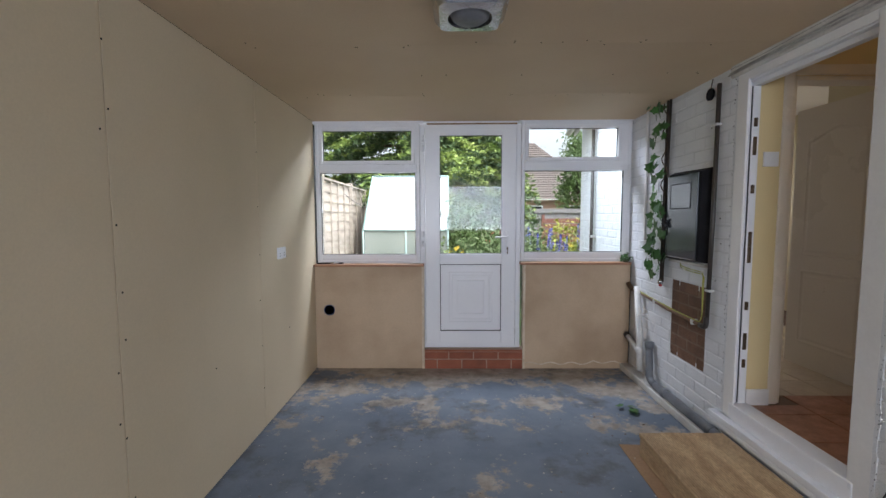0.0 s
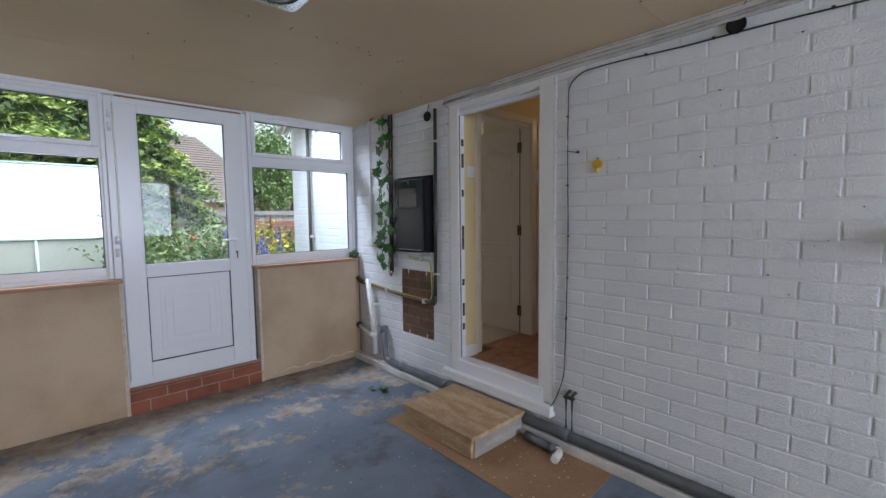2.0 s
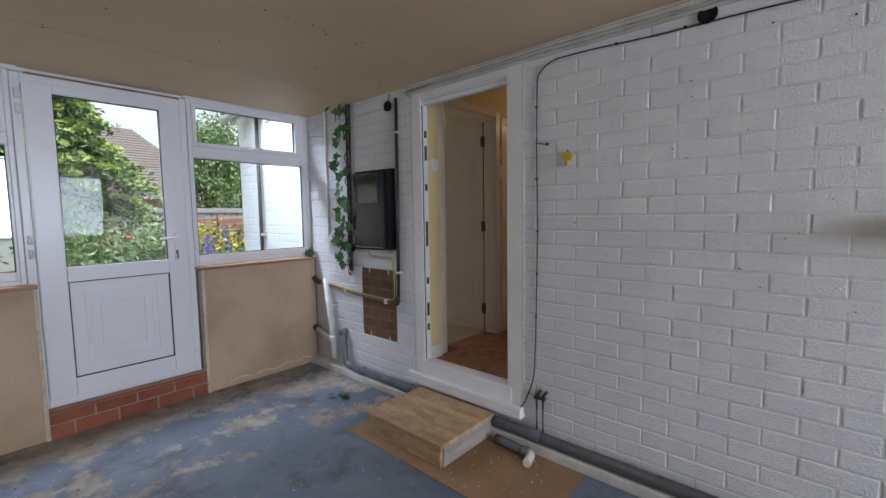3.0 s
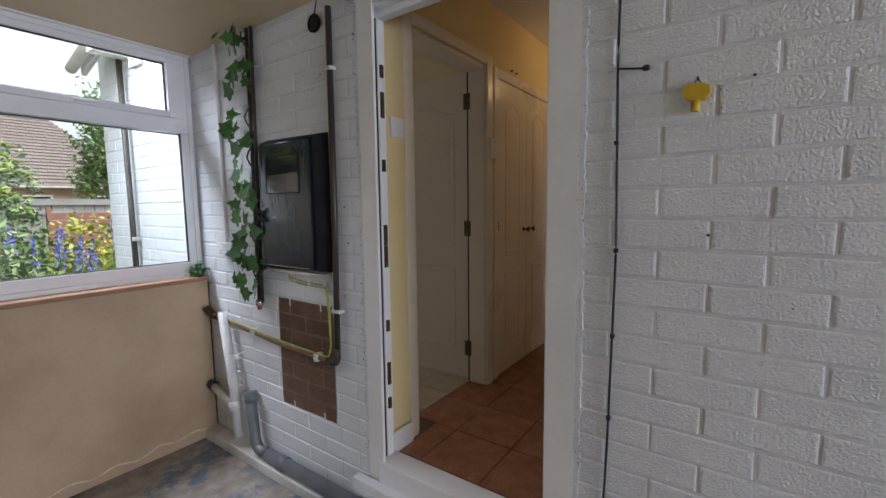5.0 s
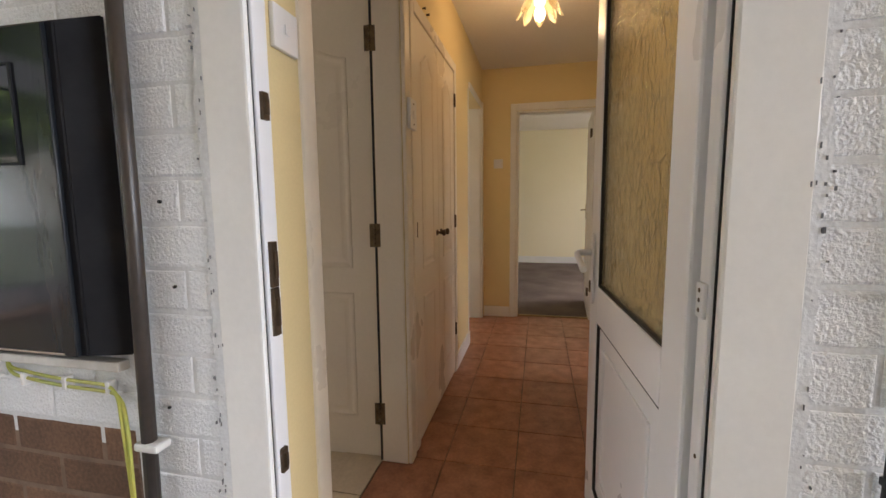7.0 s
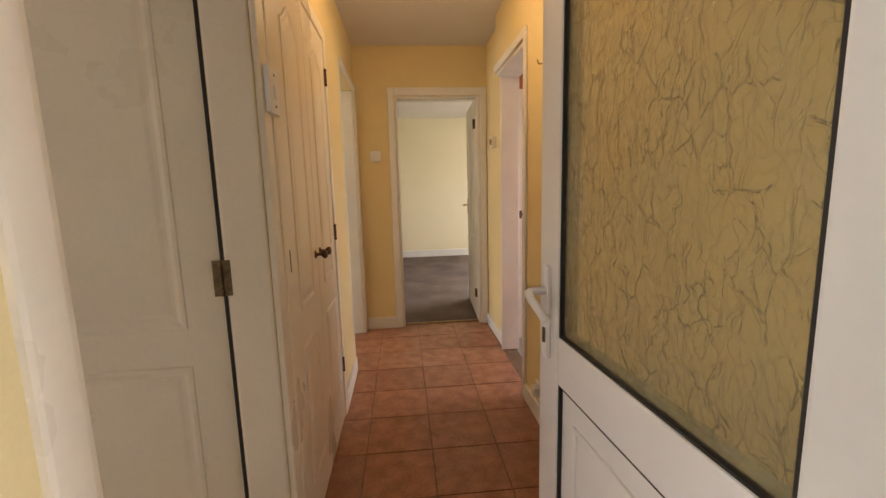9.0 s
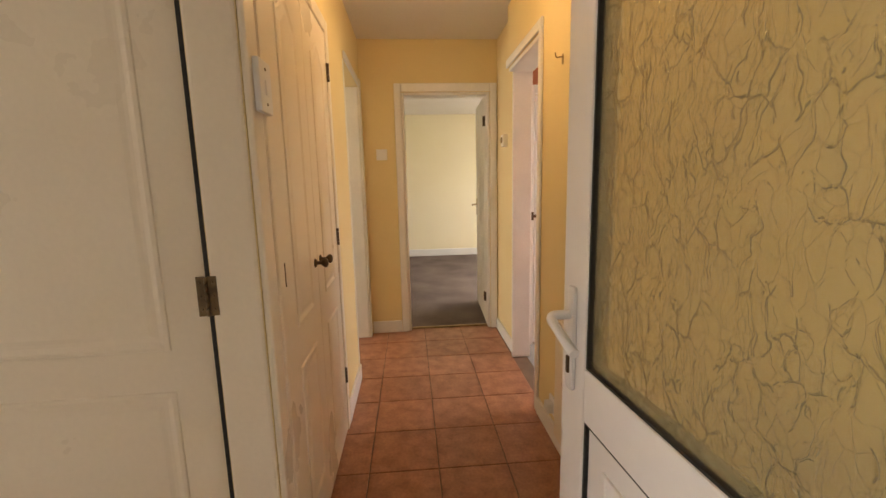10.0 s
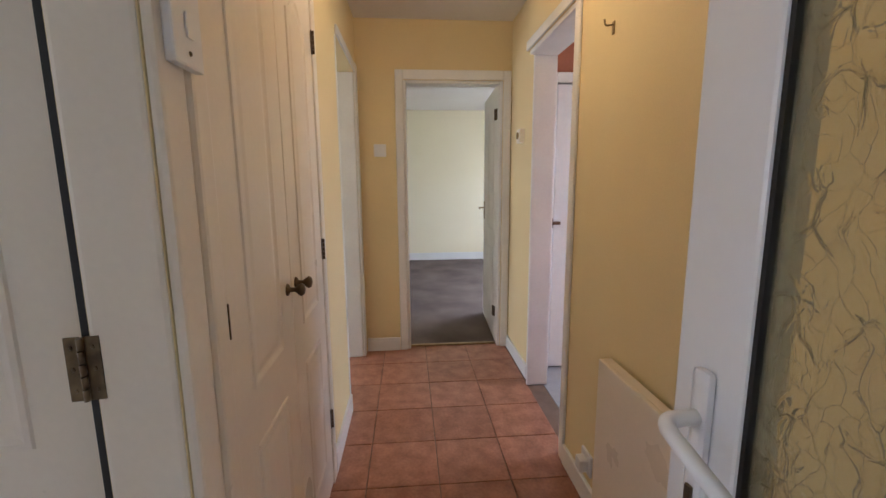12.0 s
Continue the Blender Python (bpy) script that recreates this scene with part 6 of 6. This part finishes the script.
bush("shrub", (0.72, 6.6, 0), 0.42, 0.35, 0.60, 2600, 0.04, FOLIAGE_PALE, 41, "leafy pale green perennial clump", long=1.5)
bush("shrub", (1.35, 7.4, 0), 0.50, 0.4, 0.58, 2600, 0.035, FOLIAGE_PALE, 42, "feathery green perennial clump", long=1.5)
bush("shrub", (0.55, 8.3, 0), 0.5, 0.5, 0.85, 2600, 0.04, FOLIAGE, 43, "dense dark green shrub beside the greenhouse")
bush("shrub", (1.15, 9.4, 0), 0.8, 0.6, 0.75, 2600, 0.045, FOLIAGE, 44, "dense green shrub in the garden border")
bush("lime_shrub", (2.75, 9.3, 0), 0.5, 0.4, 0.60, 2000, 0.045, FOLIAGE_LIME, 45, "bright yellow-green shrub in the border")
bush("shrub", (2.0, 9.9, 0), 0.7, 0.5, 0.66, 2000, 0.045, FOLIAGE, 46, "dense green shrub in the garden border")
bush("shrub", (3.9, 10.3, 0), 0.8, 0.6, 0.6, 2000, 0.045, FOLIAGE, 47, "dense green shrub in the garden border")
bush("shrub", (1.9, 7.9, 0), 0.55, 0.4, 0.36, 1800, 0.032, FOLIAGE_PALE, 48, "low feathery border plants", long=1.6)
bush("shrub", (2.7, 8.2, 0), 0.6, 0.4, 0.34, 1800, 0.032, FOLIAGE_PALE, 49, "low feathery border plants", long=1.6)
bush("shrub", (-0.2, 12.8, 0), 1.2, 0.5, 1.0, 2400, 0.06, FOLIAGE, 50, "dark green shrub behind the greenhouse")


def flowers(name, at, n, spread, h, mat, seed, label, spike=True):
    rng = random.Random(seed)
    t = thing(name, at, label, "flowers")
    for k in range(n):
        x, y = at[0] + rng.uniform(-spread, spread), at[1] + rng.uniform(-0.3, 0.3)
        hh = h * rng.uniform(0.8, 1.12)
        part("stem", tube(bmesh.new(), [(x, y, -0.02), (x + rng.uniform(-0.03, 0.03), y, hh)], 0.006, 5), FOLIAGE, t)
        pts = []
        for i in range(46 if spike else 26):
            if spike:
                u = rng.uniform(0, 1)
                a, r = rng.uniform(0, 6.3), 0.04 * (1.1 - u)
                pts.append((x + r * math.cos(a), y + r * math.sin(a), hh - 0.34 + 0.36 * u))
            else:
                pts.append((x + rng.gauss(0, 0.03), y + rng.gauss(0, 0.03), hh + rng.gauss(0, 0.018)))
        leaf_cloud("bloom", pts, 0.022, mat, t, seed * 50 + k, 0.2, 1.0)
    return t


flowers("delphinium", (1.95, 8.0, 0), 7, 0.45, 1.18, PETAL_BLUE, 3, "tall blue delphinium spikes in the border")
flowers("delphinium", (2.6, 8.5, 0), 8, 0.4, 1.15, PETAL_BLUE, 4, "tall blue delphinium spikes in the border")
flowers("yellow_flowers", (0.46, 6.9, 0), 6, 0.10, 0.90, PETAL_YELLOW, 5, "bright yellow flower heads by the greenhouse", False)
flowers("yellow_flowers", (2.9, 8.7, 0), 6, 0.35, 0.95, PETAL_YELLOW, 6, "bright yellow border flowers", False)
flowers("red_flowers", (1.5, 8.3, 0), 6, 0.5, 1.15, PETAL_RED, 7, "a few red poppies among the leaves", False)

# long grass, uncountable
rng = np.random.default_rng(77)
n = 9000
gx = np.stack([rng.uniform(-1.3, 4.5, n), rng.uniform(4.8, 9.5, n), rng.uniform(0.0, 0.26, n)], 1)
d = rng.normal(size=(n, 3)) * (0.25, 0.25, 0.0) + (0, 0, 1)
s_ = rng.uniform(0.08, 0.2, n)[:, None]
e = np.stack([np.cos(rng.uniform(0, 6.3, n)), np.sin(rng.uniform(0, 6.3, n)), np.zeros(n)], 1) * 0.005
base = gx.copy()
base[:, 2] = -0.02
v = np.stack([base - e, base + e, base + d * (s_ + 0.1)], 1).reshape(-1, 3)
grass = new("long_grass", from_arrays("long_grass", v.tolist(), np.arange(3 * n).reshape(-1, 3).tolist(), FOLIAGE_PALE))
tagged(grass, "long uncut grass in the garden", "grass", "", "stuff")

# back fence of the garden
bf = thing("back_fence", (3.0, 13.6, 0), "grey boarded fence with a low red-stained stretch", "fence")
for k in range(60):
    x = -3.0 + k * 0.18
    part("board", boxes((x, x + 0.165, 13.6, 13.625, 0.0, 1.62 + 0.02 * math.sin(k * 2.1)), bevel=0.003), GREY_FENCE, bf)
part("rail", boxes((-3.0, 7.8, 13.55, 13.6, 1.55, 1.68), bevel=0.004), GREY_FENCE, bf)
part("rail", boxes((-3.0, 7.8, 13.55, 13.6, 1.36, 1.42), bevel=0.004), GREY_FENCE, bf)
rf = thing("red_fence", (3.9, 12.2, 0), "red-brown stained trellis fence panel", "fence")
for k in range(9):
    part("board", boxes((2.9, 5.2, 12.2, 12.22, 0.1 + k * 0.145, 0.225 + k * 0.145), bevel=0.003), RED_FENCE, rf)
for x in (2.9, 4.0, 5.15):
    part("post", boxes((x, x + 0.07, 12.13, 12.2, -0.02, 1.5), bevel=0.004), RED_FENCE, rf)

# neighbouring house with a tiled roof
nh = thing("neighbour_house", (6.0, 27, 0), "neighbouring brick house with a brown tiled roof", "house")
part("wall", boxes((1.5, 9.3, 26.0, 34.0, -0.02, 2.5)), PINK_BRICK, nh)
for k in range(3):
    x = 2.4 + 2.4 * k
    w = part("window", ring(bmesh.new(), x, x + 1.2, 1.0, 2.1, 0.07, 25.96, 26.02, 0.005), UPVC, nh)
    part("pane", boxes((x + 0.07, x + 1.13, 25.985, 25.995, 1.07, 2.03)), BLACK_GLOSS, w)
rb = thing("neighbour_roof", (5.4, 26, 2.5), "steep brown tiled roof of the neighbouring house", "roof")
bm = bmesh.new()
rowsn = 26
for r in range(rowsn):
    u0, u1 = r / rowsn, (r + 1) / rowsn
    ya, za = 25.7 + 4.3 * u0, 2.45 + 4.0 * u0
    yb, zb = 25.7 + 4.3 * u1 + 0.05, 2.45 + 4.0 * u1 + 0.03
    xl, xr = 1.2 + 1.6 * u0, 9.6 - 3.4 * u0
    nn = int((xr - xl) / 0.3)
    for k in range(nn):
        a = xl + (xr - xl) * k / nn
        b_ = xl + (xr - xl) * (k + 1) / nn - 0.012
        slab(bm, (a, ya, za + 0.04), (b_, ya, za + 0.04), (b_, yb, zb), (a, yb, zb), 0.03)
part("tile_field", bm, ROOF_TILE, rb)["kind"] = "stuff"
bm = bmesh.new()
q = [(1.2, 25.72, 2.44), (9.6, 25.72, 2.44), (6.2, 30, 6.42), (2.8, 30, 6.42), (1.2, 34.3, 2.44), (9.6, 34.3, 2.44)]
V_ = [bm.verts.new(p) for p in q]
for f in ((0, 1, 2, 3), (3, 2, 5, 4), (0, 3, 4), (1, 5, 2), (0, 4, 5, 1)):
    bm.faces.new([V_[i] for i in f])
part("roof_core", bm, ROOF_TILE, rb)
part("gutter", boxes((1.15, 9.65, 25.6, 25.68, 2.40, 2.47), bevel=0.01), FASCIA, rb)
part("chimney", boxes((4.3, 4.9, 29.7, 30.3, 5.8, 7.1), bevel=0.01), PINK_BRICK, rb)


def broad_tree(at, h, r, seed):
    rng = np.random.default_rng(seed)
    t = thing("tree", at, "tall broadleaf tree beyond the fence", "tree")
    x, y, z = at
    part("trunk", tube(bmesh.new(), [(x, y, z - 0.05), (x + 0.1, y, z + h * 0.35), (x, y, z + h * 0.75)], [0.28, 0.2, 0.05], 8), BARK, t)
    lm = bmesh.new()
    cl_ = []
    for k in range(26):
        u = rng.normal(size=3)
        u /= np.linalg.norm(u)
        c = (x + u[0] * r * 0.8, y + u[1] * r * 0.8, z + h * 0.62 + u[2] * h * 0.34)
        cl_.append(c)
        tube(lm, [(x, y, z + h * 0.3), ((x + c[0]) / 2, (y + c[1]) / 2, z + h * 0.5), c], [0.08, 0.05, 0.015], 5, False)
    part("limbs", lm, BARK, t)
    n = 7000
    c = np.array(cl_)[rng.integers(0, len(cl_), n)]
    leaf_cloud("crown", c + rng.normal(size=(n, 3)) * (r * 0.22, r * 0.22, h * 0.075), 0.085, FAR_TREE, t, seed + 1, 0.2)


broad_tree((6.75, 20.5, 0), 5.6, 1.15, 61)
broad_tree((12.0, 22, 0), 8.0, 3.0, 62)
broad_tree((5.0, 38, 0), 7.5, 3.2, 63)
broad_tree((-7.0, 17, 0), 8.0, 3.0, 64)
broad_tree((13.0, 32, 0), 9.0, 3.6, 65)

# eaves of the house end seen through the garden window
ev = thing("house_eaves", (1.9, 5.5, 2.5), "weathered white eaves box and gutter of the house", "eaves")
part("soffit_board", boxes((1.84, 2.04, 5.36, 5.9, 2.70, 2.73), bevel=0.004), SOFFIT, ev, "bare brown soffit timber")
part("fascia", slab(bmesh.new(), (1.90, 5.88, 2.45), (1.90, 5.40, 2.56), (1.90, 5.40, 2.70), (1.90, 5.88, 2.59), 0.03), FASCIA, ev)
part("gutter", tube(bmesh.new(), [(1.85, 5.92, 2.49), (1.85, 5.42, 2.60)], 0.036, 10), FASCIA, ev)
part("box_end", boxes((1.82, 2.04, 5.33, 5.45, 2.50, 2.66), bevel=0.006), FASCIA, ev)
vt = thing("wall_vent", (2.03, 5.23, 2.45), "white louvred vent on the house wall", "vent")
part("frame", turned(ring(bmesh.new(), -0.09, 0.09, 2.42, 2.60, 0.018, -0.012, 0.012, 0.002), Matrix.Translation((2.025, 5.22, 0)) @ pose(0, 0, 0, 0, 0, 90)), FASCIA, vt)
for k in range(6):
    part("louvre", boxes((2.012, 2.034, 5.15, 5.29, 2.445 + k * 0.024, 2.458 + k * 0.024)), FASCIA, vt)
dp = thing("downpipe", (2.0, 5.44, 0), "thin black pipe down the white house wall", "pipe")
part("pipe", tube(bmesh.new(), [(2.0, 5.44, -0.02), (2.0, 5.44, 2.62)], 0.02, 10), DARK_PIPE, dp)
for z in (1.2, 2.1):
    part("bracket", boxes((1.985, 2.036, 5.40, 5.48, z, z + 0.03), bevel=0.004), FASCIA, dp)

# ---- pieces: floor tiles ----
P = 0.304
TILE_CACHE = {}


def tile_piece(w, d, mat, parent, x, y, z, h=0.008, gap=0.004):
    key = (round(w, 3), round(d, 3), mat.name)
    if key not in TILE_CACHE:
        TILE_CACHE[key] = mesh_of("tile", boxes((gap / 2, w - gap / 2, gap / 2, d - gap / 2, -h, 0), bevel=0.0022), mat)
    ob = new("tile", TILE_CACHE[key])
    ob.matrix_basis = Matrix.Translation((x, y, z + random.uniform(-0.0004, 0.0004)))
    ob.parent = parent
    return ob


y = 2.265 - P
while y < 3.14:
    x = 3.988 - P * 6
    while x < HALL_END + 0.05:
        x0, x1 = max(x, 2.145), min(x + P, HALL_END + 0.05)
        y0, y1 = max(y, 1.87), min(y + P, 3.14)
        if x0 < 2.27:
            y0, y1 = max(y0, 2.2), min(y1, 3.0)
        if x1 - x0 > 0.02 and y1 - y0 > 0.02:
            tile_piece(x1 - x0, y1 - y0, TERRACOTTA, hf, x0, y0, HALL_Z)
        x += P
    y += P
kf = bpy.data.objects["floor_kitchen"]
for i in range(9):
    for j in range(7):
        if 2.3 + i * 0.25 < 4.3:
            tile_piece(0.25, 0.25, KITCHEN_TILE, kf, 2.3 + i * 0.25, 3.145 + j * 0.25, HALL_Z - 0.004)

# ---- pieces: painted brick wall ----
COURSE, LEN, JOINT = 0.083, 0.24, 0.011
BRICKS = {}


def brick_mesh(w, mat, variant):
    """A brick about w long, its face to -x worn and rounded; origin at its centre on the wall face."""
    key = (round(w, 2), mat.name, variant)
    if key in BRICKS:
        return BRICKS[key]
    rng = random.Random(variant * 17 + int(w * 1000))
    hw, hh = (w - JOINT) / 2, (COURSE - JOINT) / 2
    bm = bmesh.new()
    cols = 4
    loops = []
    for x, ins in ((0.006, -0.003), (0.0012, 0.0005), (0.0, 0.004)):
        top, bot = [], []
        for c in range(cols + 1):
            yy = (-1 + 2 * c / cols) * (hw - ins)
            j = 0.0012 if ins < 0.004 else 0.0006
            bot.append(bm.verts.new((x + rng.uniform(-0.0003, 0.0003), yy + rng.uniform(-j, j), -hh + ins + rng.uniform(-j, j))))
            top.append(bm.verts.new((x + rng.uniform(-0.0003, 0.0003), yy + rng.uniform(-j, j), hh - ins + rng.uniform(-j, j))))
        loops.append(bot + top[::-1])
    for a_, c_ in zip(loops, loops[1:]):
        n = len(a_)
        for k in range(n):
            bm.faces.new((a_[k], c_[k], c_[(k + 1) % n], a_[(k + 1) % n]))
    face = loops[-1]
    n = len(face)
    for c in range(cols):
        bm.faces.new((face[c], face[n - 1 - c], face[n - 2 - c], face[c + 1]))
    BRICKS[key] = mesh_of("brick", bm, mat)
    return BRICKS[key]


BRICK_R, BRICK_L = 2.142, 3.056  # where the brickwork stops at the doorway
PATCH = (3.275, 3.705, 0.43, 0.935)
rest_v, rest_f = [], []
brick_rng = random.Random(99)
made = 0
patch_back = boxes((WALL_X + 0.0028, WALL_X + 0.0033, PATCH[0], PATCH[1], PATCH[2], PATCH[3]))
part("bare_mortar", patch_back, BROWN_MORTAR, wall_house, "bare brown mortar where the paint is stripped")


def pieces_of(y0, y1, zc, zlo, zhi):
    """Cut a brick against the doorway; split it at the stripped patch."""
    out = [(y0, y1)]
    if zlo < DWT - 0.02:
        nxt = []
        for a, b_ in out:
            if a < BRICK_R:
                nxt.append((a, min(b_, BRICK_R)))
            if b_ > BRICK_L:
                nxt.append((max(a, BRICK_L), b_))
        out = nxt
    res = []
    for a, b_ in out:
        if PATCH[2] < zc < PATCH[3]:
            for lo, hi, brown in ((a, min(b_, PATCH[0]), False), (max(a, PATCH[0]), min(b_, PATCH[1]), True), (max(a, PATCH[1]), b_, False)):
                if hi - lo > 0.025:
                    res.append((lo, hi, brown))
        elif b_ - a > 0.025:
            res.append((a, b_, False))
    return res


for k in range(-18, 13):
    zc = 1.515 + COURSE * k
    if zc < 0.02 or zc > 2.66:
        continue
    y = 1.805 + (0.0 if k % 2 == 0 else LEN / 2) - LEN * 19
    while y < 6.0:
        a0, b0 = max(y, REAR_Y), min(y + LEN, 6.0)
        y += LEN
        if b0 - a0 < 0.03 or (zc > CEIL_Z - 0.02 and b0 < 4.5):
            continue
        for a, b_, brown in pieces_of(a0, b0, zc, zc - COURSE / 2, zc + COURSE / 2):
            me = brick_mesh(b_ - a, BROWN_BRICK if brown else BRICK_PAINT, brick_rng.randrange(6))
            pos = Vector((WALL_X + (0.0015 if brown else brick_rng.uniform(-0.0015, 0.0015)), (a + b_) / 2, zc + brick_rng.uniform(-0.0015, 0.0015)))
            near = 1.05 < a < 3.75 and 0.35 < zc < 2.2
            if brown or (near and made < 290):
                ob = new("brick", me)
                ob.matrix_basis = Matrix.Translation(pos) @ pose(0, 0, 0, brick_rng.uniform(-0.25, 0.25), 0, 0)
                ob.parent = wall_house
                made += 1
            else:
                o = len(rest_v)
                rest_v += [tuple(v.co + pos) for v in me.vertices]
                rest_f += [tuple(o + i for i in p.vertices) for p in me.polygons]
rest = new("brickwork", from_arrays("brickwork", rest_v, rest_f, BRICK_PAINT))
rest.parent = wall_house
tagged(rest, "white painted bricks", kind="stuff")
